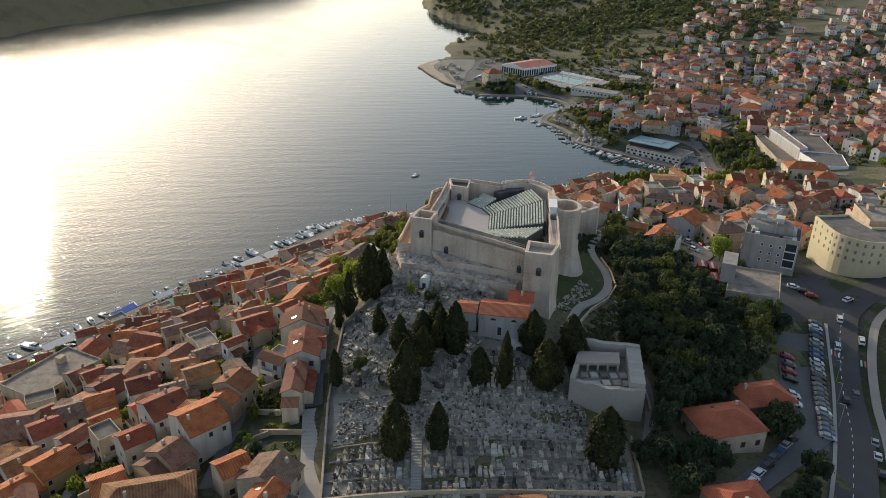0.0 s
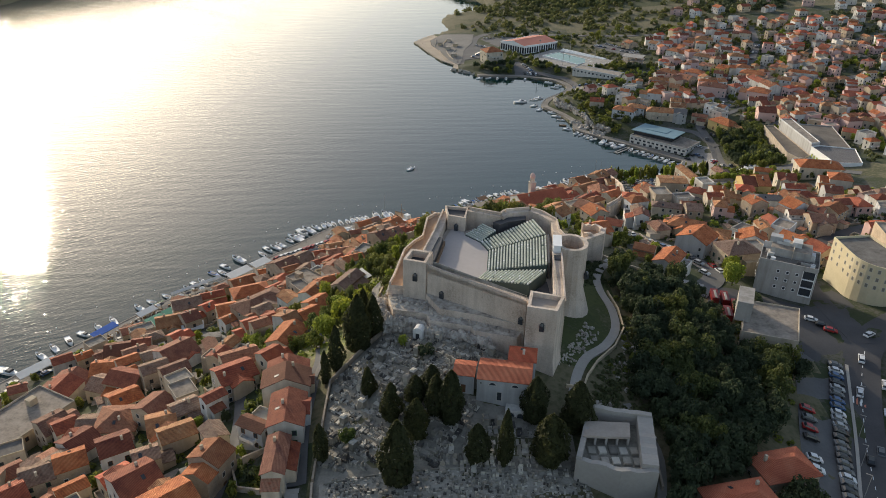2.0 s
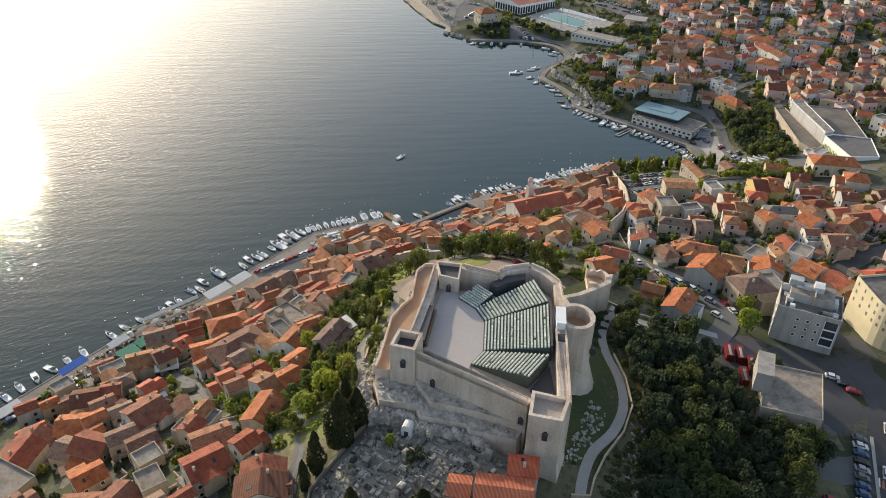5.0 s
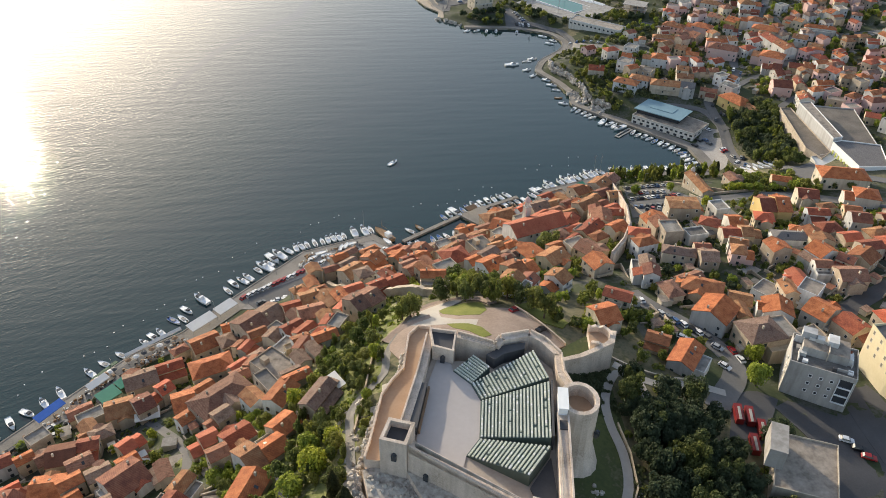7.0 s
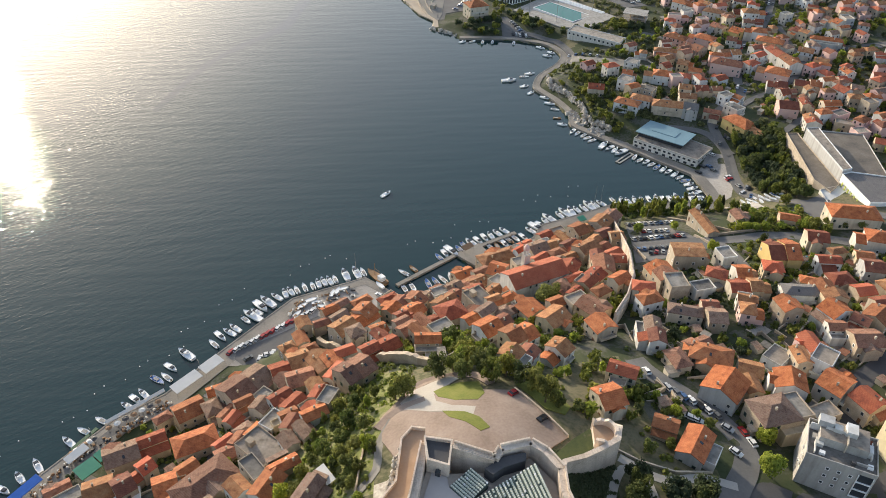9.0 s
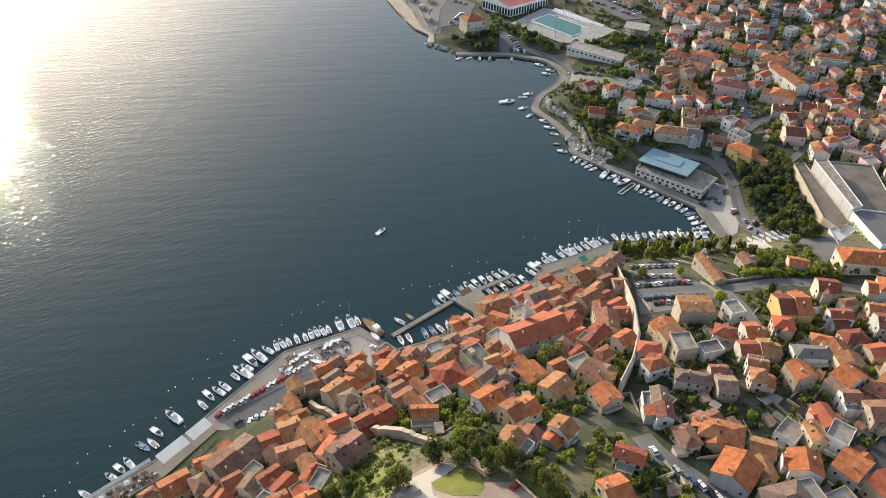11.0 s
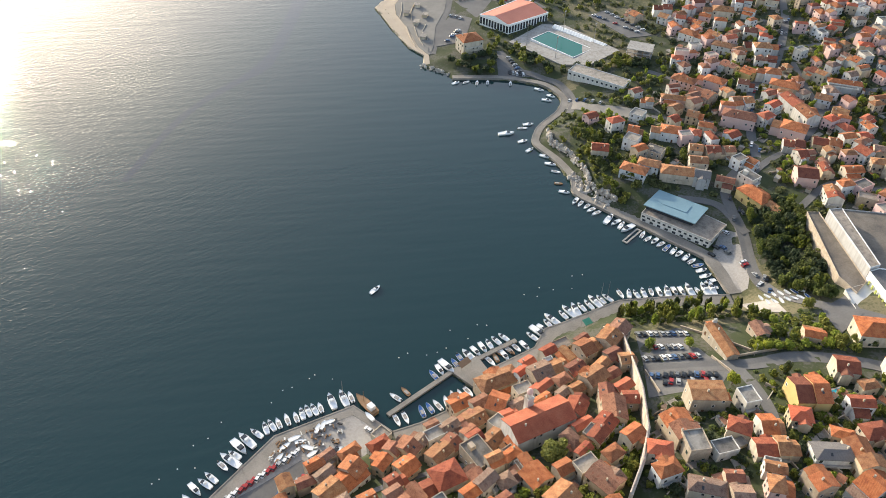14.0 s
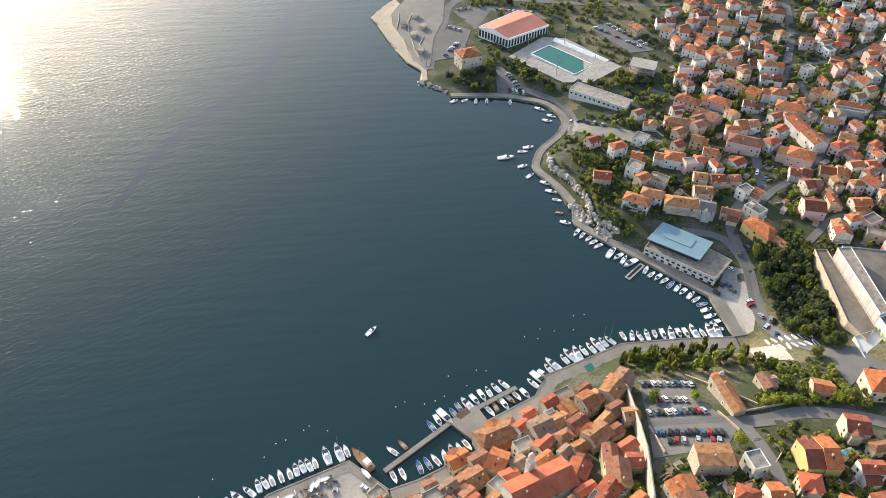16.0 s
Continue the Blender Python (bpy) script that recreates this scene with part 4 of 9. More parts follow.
    part("lift_house", lh.mesh("lift_house", ["white_paint"]), root, None, "plain white lift and stair box")
    sd = Shape()
    sd.box(38.4, 201.2, 80.4, 1.9, 2.6, 0.5, 0, -6)
    part("stair_hatch", sd.mesh("stair_hatch", ["steel_dark"]), root)
    br = Shape()
    br.box(5.0, 210.3, 76.1, 2.0, 14.4, 2.5, 0, -11)
    br.box(6.4, 210.3, 76.1, 0.5, 14.4, 1.2, 1, -11)
    part("backstage_bar", br.mesh("backstage_bar", ["steel_dark", "timber"]), root, None, "dark low backstage shelter along the wall")
    # wall openings: solid dark blocks, their colour standing in for the shade inside
    for x, y, z, rz in ((6.6, 192.9, 72.6, -33), (26.4, 180.0, 73.0, -33), (30.4, 172.3, 76.0, -15), (11.6, 227.0, 76.1, -20), (48.0, 205.0, 72, 40), (-0.6, 195.6, 76.4, -17)):
        dk = Shape()
        dk.box(0, 0, 0, 1.2, 0.9, 1.8, 0)
        dk.cyl(0, 0, 1.6, 2.2, 0.6, 0.35, 8, 0)
        part("opening", dk.mesh("opening", ["window_glass"]), root, pose(x, y, z, 0, 0, rz))
    # seating: four fans of stepped rows
    blocks = [((14.2, 223.5), (18.4, 218.8), (19.6, 227.4), (23.5, 223.0), 9, 1.8), ((18.4, 218.8), (20.4, 213.5), (35.1, 226.8), (37.6, 217.0), 19, 3.8),
              ((20.4, 213.0), (19.2, 201.8), (37.4, 215.4), (35.2, 197.9), 20, 4.0), ((19.1, 201.3), (15.8, 196.6), (34.8, 195.9), (28.9, 188.2), 17, 3.4)]
    stand = thing("seating_stand", "stepped grandstand with rows of pale and dark green seats", "grandstand")
    seats = Shape()
    for a, b, c, d, n, rise in blocks:
        a, b, c, d = map(Vector, (a, b, c, d))
        for i in range(n):
            t0, t1 = i / n, (i + 1) / n
            p, q, r, s = a.lerp(c, t0), b.lerp(d, t0), b.lerp(d, t1), a.lerp(c, t1)
            z = 76.15 + rise * (i + 1) / n
            row = Shape()
            row.prism([tuple(p), tuple(q), tuple(r), tuple(s)], 75.9, z, 0)
            part("step", row.mesh("step", ["seat_green"]), stand)
            m0, m1 = p.lerp(s, 0.62), q.lerp(r, 0.62)
            u = m1 - m0
            k = int(u.length / 0.56)
            rz = math.degrees(math.atan2(u.y, u.x))
            for j in range(k):
                if rng.random() < 0.02:
                    continue
                e = m0.lerp(m1, (j + 0.5) / k)
                seats.box(e.x, e.y, z, 0.42, 0.40, 0.42, 0 if rng.random() < 0.93 else 1, rz)
    scr = Shape()
    scr.strip([(37.9, 215.4), (36.3, 203.6), (35.6, 198)], 0.5, 75.9, 80.9)
    part("screen", scr.mesh("screen", ["steel_dark"]), stand, None, "tall dark screen behind the top row")
    pit = Shape()
    pit.prism([(29.2, 187.4), (35.0, 195.4), (34.8, 182.6), (30.5, 182.4)], 75.9, 76.6)
    part("side_floor", pit.mesh("side_floor", ["steel_dark"]), stand)
    part("seating", seats.mesh("seating", ["seat_pale", "white_paint"]), stand, None, "rows of small pale seats")["kind"] = "stuff"
    desk = Shape()
    desk.prism([(22.8, 226.2), (27.2, 229.4), (33.4, 230.6), (33.0, 228.2), (27.4, 226.4), (24.6, 224.4)], 76, 79.4, 0)
    tagged(new("sound_booth", desk.mesh("sound_booth", ["steel_dark"])), "dark covered technical booth beside the seats", "booth")


fortress()

# ---- houses ----
def window_mesh(rim, w=1.15, h=1.5, bar=0.13):
    """A window in one piece: a rim standing proud of the wall and a pane set back in it."""
    s = Shape()
    o = [(-w / 2, -0.07, 0), (w / 2, -0.07, 0), (w / 2, -0.07, h), (-w / 2, -0.07, h)]
    i = [(-w / 2 + bar, -0.07, bar), (w / 2 - bar, -0.07, bar), (w / 2 - bar, -0.07, h - bar), (-w / 2 + bar, -0.07, h - bar)]
    s.v = o + i + [(x, -0.015, z) for x, _, z in i] + [(x, 0.05, z) for x, _, z in o]
    for n in range(4):
        m = (n + 1) % 4
        s.f += [(n, m, 4 + m, 4 + n), (4 + n, 4 + m, 8 + m, 8 + n), (m, n, 12 + n, 12 + m)]
        s.m += [1, 1, 1]
    s.f.append((8, 9, 10, 11))
    s.m.append(0)
    return s.mesh("window", ["window_glass", rim])


WINDOWS = [window_mesh(k) for k in ("window_stone", "shutter_green", "shutter_brown", "window_stone", "white_paint")]
door_shape = Shape()
door_shape.box(0, 0, 0, 1.1, 0.16, 2.2, 0)
DOOR = door_shape.mesh("door", ["shutter_brown"])
chimney_shape = Shape()
chimney_shape.box(0, 0, -1.2, 0.6, 0.6, 2.1, 0)
CHIMNEY = chimney_shape.mesh("chimney", ["wall_cream"])
sky_shape = Shape()
sky_shape.box(0, 0, 0, 0.8, 1.2, 0.09, 0)
SKYLIGHT = sky_shape.mesh("skylight", ["window_glass"])
r6 = random.Random(66)
TAKEN = []  # centre and half-diagonal of what stands
WALL_WORDS = {"white": "whitewashed", "cream": "cream-plastered", "stone": "rough stone", "yellow": "ochre-yellow", "pink": "pale pink"}
ROOF_WORDS = {"orange": "orange clay-tile", "red": "dark red tile", "new": "bright orange-red tile", "old": "weathered brown tile", "dark": "dark brown tile", "grey": "grey tile", "flat": "flat concrete"}
KIND_WORDS = {"gable": "gabled", "hip": "hipped", "flat": ""}


def annex(root, L, W, H, deep, wall, roof):
    """A lean-to or a small roof terrace built against one side of a house."""
    side = r6.choice((0, 90, 180, 270))
    span, off = (L, W / 2) if side in (0, 180) else (W, L / 2)
    a, d, h = span * r6.uniform(0.4, 0.8), r6.uniform(1.8, 3.2), H * r6.uniform(0.45, 0.75)
    u = r6.uniform(-0.5, 0.5) * (span - a)
    s = Shape()
    x0, x1, y0, y1 = u - a / 2, u + a / 2, -off - d, -off
    if r6.random() < 0.6:
        hi = h + d * 0.4
        s.face([(x0, y0, -deep), (x1, y0, -deep), (x1, y0, h), (x0, y0, h)])
        s.face([(x1, y0, -deep), (x1, y1, -deep), (x1, y1, hi), (x1, y0, h)])
        s.face([(x0, y1, -deep), (x0, y0, -deep), (x0, y0, h), (x0, y1, hi)])
        s.face([(x0 - 0.2, y0 - 0.3, h - 0.02), (x1 + 0.2, y0 - 0.3, h - 0.02), (x1 + 0.2, y1, hi + 0.12), (x0 - 0.2, y1, hi + 0.12)], 1)
        s.face([(x0 - 0.2, y0 - 0.3, h - 0.14), (x1 + 0.2, y0 - 0.3, h - 0.14), (x1 + 0.2, y0 - 0.3, h - 0.02), (x0 - 0.2, y0 - 0.3, h - 0.02)], 1)
        mats = ["wall_" + wall, "roof_" + r6.choice((roof, "old", "orange"))]
    else:
        s.box((x0 + x1) / 2, (y0 + y1) / 2, -deep, a, d, h + deep, 0)
        s.box((x0 + x1) / 2, y0 + 0.1, h, a, 0.2, 0.9, 0)
        s.box(x0 + 0.1, (y0 + 0.2 + y1) / 2, h, 0.2, d - 0.2, 0.9, 0)
        s.box(x1 - 0.1, (y0 + 0.2 + y1) / 2, h, 0.2, d - 0.2, 0.9, 0)
        mats = ["wall_" + r6.choice((wall, "white", "cream"))]
    part("annex", s.mesh("annex", mats), root, pose(0, 0, 0, 0, 0, side))


def placed(x, y, z, yaw, put=None):
    """A function that turns a block's own a, b, c into the space of put (or of the mesh)."""
    c, n = math.cos(radians(yaw)), math.sin(radians(yaw))
    if put:
        return lambda a, b, h: put(x + a * c - b * n, y + a * n + b * c, z + h)
    return lambda a, b, h: (x + a * c - b * n, y + a * n + b * c, z + h)


def walls_of(s, put, L, W, H, rise, kind, deep, m=0):
    """The four connected walls of a block, carried up into the gables."""
    l, w, k = L / 2, W / 2, len(s.v)
    base = [(-l, -w), (l, -w), (l, w), (-l, w)]
    s.v += [put(a, b, -deep) for a, b in base] + [put(a, b, H) for a, b in base] + [put(-l, 0, H + rise), put(l, 0, H + rise)]
    s.f += [(k, k + 1, k + 5, k + 4), (k + 2, k + 3, k + 7, k + 6)]
    s.f += [(k + 1, k + 2, k + 6, k + 9, k + 5), (k + 3, k, k + 4, k + 8, k + 7)] if kind == "gable" else [(k + 1, k + 2, k + 6, k + 5), (k + 3, k, k + 4, k + 7)]
    s.m += [m] * 4


def roof_of(s, put, L, W, H, rise, kind, m=0, o=0.4, t=0.17):
    """A tiled roof with overhanging eaves and an edge as thick as its tiles."""
    l, w = L / 2, W / 2
    slope = rise / w
    q = o * 0.35 if kind == "gable" else o
    low, top = H - slope * o, H + rise
    r = l + q if kind == "gable" else max(0.25, l - w * 0.9)
    k = len(s.v)
    A = [(-l - q, -w - o), (l + q, -w - o), (l + q, w + o), (-l - q, w + o)]
    s.v += [put(a, b, low + t) for a, b in A] + [put(-r, 0, top + t), put(r, 0, top + t)] + [put(a, b, low) for a, b in A] + [put(-r, 0, top), put(r, 0, top)]
    f = [(k, k + 1, k + 5, k + 4), (k + 2, k + 3, k + 4, k + 5), (k + 6, k + 7, k + 1, k), (k + 8, k + 9, k + 3, k + 2), (k + 7, k + 6, k + 10, k + 11), (k + 9, k + 8, k + 11, k + 10)]
    if kind == "gable":
        f += [(k + 7, k + 11, k + 5, k + 1), (k + 11, k + 8, k + 2, k + 5), (k + 9, k + 10, k + 4, k + 3), (k + 10, k + 6, k, k + 4)]
    else:
        f += [(k + 1, k + 2, k + 5), (k + 3, k, k + 4), (k + 7, k + 8, k + 2, k + 1), (k + 9, k + 6, k, k + 3)]
    s.f += f
    s.m += [m] * len(f)


def flat_of(s, put, L, W, H, m=0, rim=1, high=0.55):
    """A flat roof sunk behind a parapet, in one piece."""
    k = len(s.v)
    for inset, z in ((0, H - 0.05), (0, H + high), (0.22, H + high), (0.22, H)):
        s.v += [put(a * (L / 2 - inset), b * (W / 2 - inset), z) for a, b in ((-1, -1), (1, -1), (1, 1), (-1, 1))]
    for ring_ in (0, 4, 8):
        for i in range(4):
            n = (i + 1) % 4
            s.f.append((k + ring_ + i, k + ring_ + n, k + ring_ + 4 + n, k + ring_ + 4 + i))
            s.m.append(rim)
    s.f.append((k + 12, k + 13, k + 14, k + 15))
    s.m.append(m)


def solid(s, put, x, y, z, sx, sy, sz, m=0):
    k = len(s.v)
    for zz in (z, z + sz):
        s.v += [put(x + a * sx / 2, y + b * sy / 2, zz) for a, b in ((-1, -1), (1, -1), (1, 1), (-1, 1))]
    s.f += [tuple(k + i for i in q) for q in ((4, 5, 6, 7), (0, 1, 5, 4), (1, 2, 6, 5), (2, 3, 7, 6), (3, 0, 4, 7))]
    s.m += [m] * 5


def massing(r, L, W, H, kind):
    """How a house has grown: blocks as (x, y, turn, L, W, H, kind); the first is the main one."""
    style = r.random()
    if kind == "flat" or min(L, W) < 5.2 or style < 0.26:
        return [(0, 0, 0, L, W, H, kind)]
    if style < 0.50 and L > 7.5:
        f, sg = r.uniform(0.6, 0.74), r.choice((-1, 1))
        rest = L * (1 - f)
        return [(-sg * rest / 2, 0, 0, L * f, W, H, kind), (sg * (L - rest) / 2, r.uniform(-0.1, 0.1) * W, 0, rest + 0.1, W * r.uniform(0.72, 0.92), H - r.uniform(0.9, 2.6), r.choice(("gable", "gable", "gable", "flat")))]
    if style < 0.74:
        f, sg = r.uniform(0.62, 0.74), r.choice((-1, 1))
        rest = W * (1 - f)
        a = L * r.uniform(0.5, 1.0)
        return [(0, -sg * rest / 2, 0, L, W * f, H, kind), (r.uniform(-0.5, 0.5) * (L - a), sg * (W - rest) / 2, 0 if sg < 0 else 180, a, rest + 0.1, H - r.uniform(1.2, 2.8), r.choice(("lean", "lean", "lean", "flat")))]
    sg, d = r.choice((-1, 1)), r.uniform(0.8, 2.2)
    a = min(L * r.uniform(0.38, 0.55), W * 0.85)
    return [(0, 0, 0, L, W, H, kind), (r.uniform(-0.5, 0.5) * (L - a), sg * (W / 2 + d) / 2, 90, W / 2 + d, a, H - r.uniform(0.1, 0.9), "gable")]


def lean_of(wl, rf, put, L, W, H, deep, mw=0, mr=0):
    """A lean-to block: its low side lies at -W/2, its high side against the main house."""
    hi = H + W * 0.36
    a, b, c, d = (-L / 2, -W / 2), (L / 2, -W / 2), (L / 2, W / 2), (-L / 2, W / 2)
    k = len(wl.v)
    wl.v += [put(*q, -deep) for q in (a, b, c, d)] + [put(*a, H), put(*b, H), put(*c, hi), put(*d, hi)]
    wl.f += [(k, k + 1, k + 5, k + 4), (k + 1, k + 2, k + 6, k + 5), (k + 3, k, k + 4, k + 7)]
    wl.m += [mw] * 3
    k = len(rf.v)
    rf.v += [put(x, y, z) for x, y, z in ((a[0] - 0.2, a[1] - 0.35, H - 0.1), (b[0] + 0.2, b[1] - 0.35, H - 0.1), (c[0] + 0.2, c[1], hi + 0.05), (d[0] - 0.2, d[1], hi + 0.05))]
    rf.v += [put(x, y, z) for x, y, z in ((a[0] - 0.2, a[1] - 0.35, H + 0.05), (b[0] + 0.2, b[1] - 0.35, H + 0.05), (c[0] + 0.2, c[1], hi + 0.2), (d[0] - 0.2, d[1], hi + 0.2))]
    rf.f += [(k + 4, k + 5, k + 6, k + 7), (k, k + 1, k + 5, k + 4), (k + 1, k + 2, k + 6, k + 5), (k + 3, k, k + 4, k + 7)]
    rf.m += [mr] * 4


def balcony_of(s, put, u, off, z, wide, m=0, deep=1.35):
    """A balcony slab with a solid breast wall, in front of the wall at -off."""
    solid(s, put, u, -off - deep / 2, z, wide, deep, 0.2, m)
    solid(s, put, u, -off - deep + 0.06, z + 0.2, wide, 0.12, 0.85, m)
    for e in (-1, 1):
        solid(s, put, u + e * (wide / 2 - 0.06), -off - deep / 2 + 0.06, z + 0.2, 0.12, deep - 0.12, 0.85, m)


def house(x, y, yaw, L, W, H, kind="gable", wall="cream", roof="orange", windows=8, pitch=24.0, grown=True):
    """A house whose ridge runs along yaw; L along the ridge, W across it, H up to the eaves."""
    c, s = math.cos(radians(yaw)), math.sin(radians(yaw))
    corners = [(x + a * c - b * s, y + a * s + b * c) for a, b in ((-L / 2, -W / 2), (L / 2, -W / 2), (L / 2, W / 2), (-L / 2, W / 2))]
    zs = heights(corners + [(x, y)])
    z0, deep = float(zs[4]), float(zs[4] - zs.min()) + 1.0
    TAKEN.append((x, y, math.hypot(L, W) / 2))
    label = f"{WALL_WORDS[wall]} {'tall' if H >= 8 else 'two-storey' if H >= 5.5 else 'low'} house with {KIND_WORDS[kind]} {ROOF_WORDS[roof]} roof".replace("  ", " ")
    root = thing("house", label, "house", at=pose(x, y, z0, 0, 0, yaw))
    blocks = massing(r6, L, W, H, kind) if grown else [(0, 0, 0, L, W, H, kind)]
    tan, cover = math.tan(radians(pitch)), None
    for bx, by, turn, bl, bw, bh, bk in blocks:
        put, bh, wl, rf = placed(bx, by, 0, turn), max(2.3, bh), Shape(), Shape()
        if bk == "lean":
            lean_of(wl, rf, put, bl, bw, bh, deep)
        elif bk == "flat":
            walls_of(wl, put, bl, bw, bh, 0, "flat", deep)
            flat_of(rf, put, bl, bw, bh, 1, 2)
        else:
            walls_of(wl, put, bl, bw, bh, bw / 2 * tan, bk, deep)
            roof_of(rf, put, bl, bw, bh, bw / 2 * tan, bk, 0)
        part("wall", wl.mesh("wall", ["wall_" + wall]), root)
        top = part("roof", rf.mesh("roof", ["roof_" + roof, "roof_flat", "wall_" + wall]), root)
        cover = cover or top
    if kind == "flat" and L > 9:
        hut = Shape()
        hut.box(L * 0.22, W * 0.15, H, 2.6, 2.2, 2.2)
        part("stair_head", hut.mesh("stair_head", ["wall_" + wall]), cover)
    ox, oy, _, ml, mw_, _, _ = blocks[0]
    rise, l, w = (0 if kind == "flat" else mw_ / 2 * tan), ml / 2, mw_ / 2
    if kind != "flat" and rng.random() < 0.8:
        a, b = rng.uniform(-0.35, 0.35) * ml, rng.choice((-1, 1)) * mw_ * rng.uniform(0.1, 0.25)
        part("chimney", CHIMNEY, cover, pose(ox + a, oy + b, H + rise * (1 - abs(b) / w) + 0.4))
    if grown and kind != "flat" and L > 6 and r6.random() < 0.22:
        annex(root, L, W, H, deep, wall, roof)
    if kind != "flat" and r6.random() < 0.3:
        sg = r6.choice((-1, 1))
        b = w * r6.uniform(0.35, 0.6)
        part("skylight", SKYLIGHT, cover, pose(ox + r6.uniform(-0.2, 0.2) * ml, oy + sg * b, H + rise * (1 - b / w) + 0.15, -sg * pitch))
    if grown and wall in ("white", "pink", "cream") and H >= 5.5 and r6.random() < 0.5:
        side, span, off = min(((0, ml, w), (180, ml, w), (90, mw_, l), (270, mw_, l)), key=lambda q: -math.cos(radians(q[0] + yaw)))
        wide = span * r6.uniform(0.45, 0.85)
        for st in range(1, int(H / 2.8)):
            bs = Shape()
            balcony_of(bs, placed(0, 0, 0, 0), 0, off, 0, wide)
            part("balcony", bs.mesh("balcony", ["wall_" + r6.choice((wall, "white"))]), root, pose(ox, oy, 2.7 * st, 0, 0, side))
    win = rng.choice(WINDOWS)
    slots = []
    for side, span, off in ((0, ml, w), (180, ml, w), (90, mw_, l), (270, mw_, l)):
        n = max(1, int((span - 0.8) / 2.9))
        for st in range(max(1, int((H + 0.3) / 2.85))):
            slots += [(side, (i + 0.5) / n * span - span / 2, off, 1.0 + 2.8 * st) for i in range(n)]
        if kind == "gable" and side in (90, 270) and rise > 1.6:
            slots.append((side, 0, off, H - 0.25))
    rng.shuffle(slots)
    slots.sort(key=lambda q: math.cos(radians(q[0] + yaw)) < -0.35)  # few windows to the windy north
    done = False
    for side, u, off, zz in slots[:windows]:
        if not done and zz == 1.0:
            part("door", DOOR, root, pose(ox, oy, 0, 0, 0, side) @ pose(u, -off - 0.01, 0.0))
            done = True
        elif zz + 1.5 < H + (1.2 if zz == H - 0.25 else 0.1):
            part("window", win, root, pose(ox, oy, 0, 0, 0, side) @ pose(u, -off - 0.01, zz))
    return root


def row(x, y, yaw, L, W, H, kind="gable", wall="cream", roof="orange"):
    """Long roofs are rows of two neighbours of unlike height and age."""
    if kind != "gable" or L < 12.4:
        return house(x, y, yaw, L, W, H, kind, wall, roof)
    f = r6.uniform(0.42, 0.58)
    for k, part_l in ((-1, L * f), (1, L * (1 - f))):
        off = -L / 2 + part_l / 2 if k < 0 else L / 2 - part_l / 2
        house(x + off * math.cos(radians(yaw)), y + off * math.sin(radians(yaw)), yaw, part_l, W * (1 if k < 0 else r6.uniform(0.85, 0.98)), H + (0 if k < 0 else r6.uniform(-1.1, -0.5)), kind, wall if k < 0 else r6.choice(("cream", "white", wall)), roof if k < 0 else r6.choice(("orange", "old", "red")), 6)


row(92.2, 308.8, 81, 15.9, 9, 7, "gable", "white", "red")
row(110.4, 323.8, 164, 12.8, 8, 6, "hip", "cream", "old")
row(120.9, 325.5, 175, 6.6, 7, 5, "gable", "cream", "red")
row(120.1, 317.6, 173, 7, 8, 6, "gable", "stone", "old")
row(141.3, 338.6, 177, 15.8, 8, 6, "gable", "cream", "orange")
row(136.8, 330.1, 163, 7.5, 7, 6, "gable", "white", "orange")
row(148.4, 322.1, 101, 9.5, 8, 8, "gable", "stone", "orange")
row(160.6, 335.7, 174, 14.1, 9, 6, "hip", "white", "grey")
row(170.4, 331.2, 89, 17.7, 9, 7, "gable", "cream", "orange")
row(165, 318.6, 116, 8.1, 10, 7, "gable", "white", "orange")
row(161.1, 307.9, 176, 6.8, 8, 6, "gable", "white", "old")
row(171.6, 311.8, 136, 6.5, 8, 6, "gable", "cream", "red")
row(168.1, 301.5, 179, 10.5, 9, 6, "gable", "stone", "old")
row(180.5, 315, 38, 9.5, 9, 6, "gable", "cream", "orange")
row(107.1, 302.2, 25, 8.4, 8, 6, "gable", "stone", "old")
row(109.8, 295.4, 155, 14.1, 9, 6, "hip", "stone", "orange")
row(108.1, 278.6, 48, 12.3, 12, 7, "gable", "white", "orange")
row(116.7, 280.3, 91, 8.4, 8, 6, "gable", "cream", "orange")
row(89.7, 250.7, 54, 12.3, 11, 5, "gable", "white", "orange")
row(81.4, 258.6, 154, 7.6, 7, 4, "gable", "stone", "orange")
row(73.8, 281.2, 154, 9.7, 9, 6, "gable", "cream", "red")
row(65.6, 266.8, 18, 8.1, 9, 6, "gable", "cream", "orange")
row(131.1, 280.8, 73, 9, 10, 8, "gable", "white", "orange")
row(146.8, 280.5, 127, 8.8, 11, 7, "gable", "white", "orange")
row(121.5, 266.9, 12, 18.7, 11, 9, "hip", "stone", "old")
row(153.4, 272.1, 113, 8.8, 9, 7, "gable", "stone", "red")
row(148.2, 292, 137, 7.2, 9, 8, "flat", "white", "flat")
row(134.6, 296.8, 130, 7.2, 9, 4, "flat", "white", "flat")
row(76.1, 315.5, 113, 8.5, 9, 6, "gable", "cream", "orange")
row(141.8, 293.7, 90, 8.1, 7, 7, "gable", "stone", "orange")
row(-17, 345.5, 43, 21.1, 9, 6, "gable", "cream", "orange")
row(-27.7, 318, 123, 16.1, 10, 7, "gable", "stone", "orange")
row(-56, 312.4, 48, 18.7, 14, 8, "gable", "stone", "old")
row(-40.5, 320.8, 24, 15.9, 10, 7, "gable", "stone", "red")
row(-34.6, 308.2, 20, 10.3, 8, 6, "gable", "stone", "old")
row(-13.6, 299.4, 43, 12.8, 10, 8, "gable", "stone", "old")
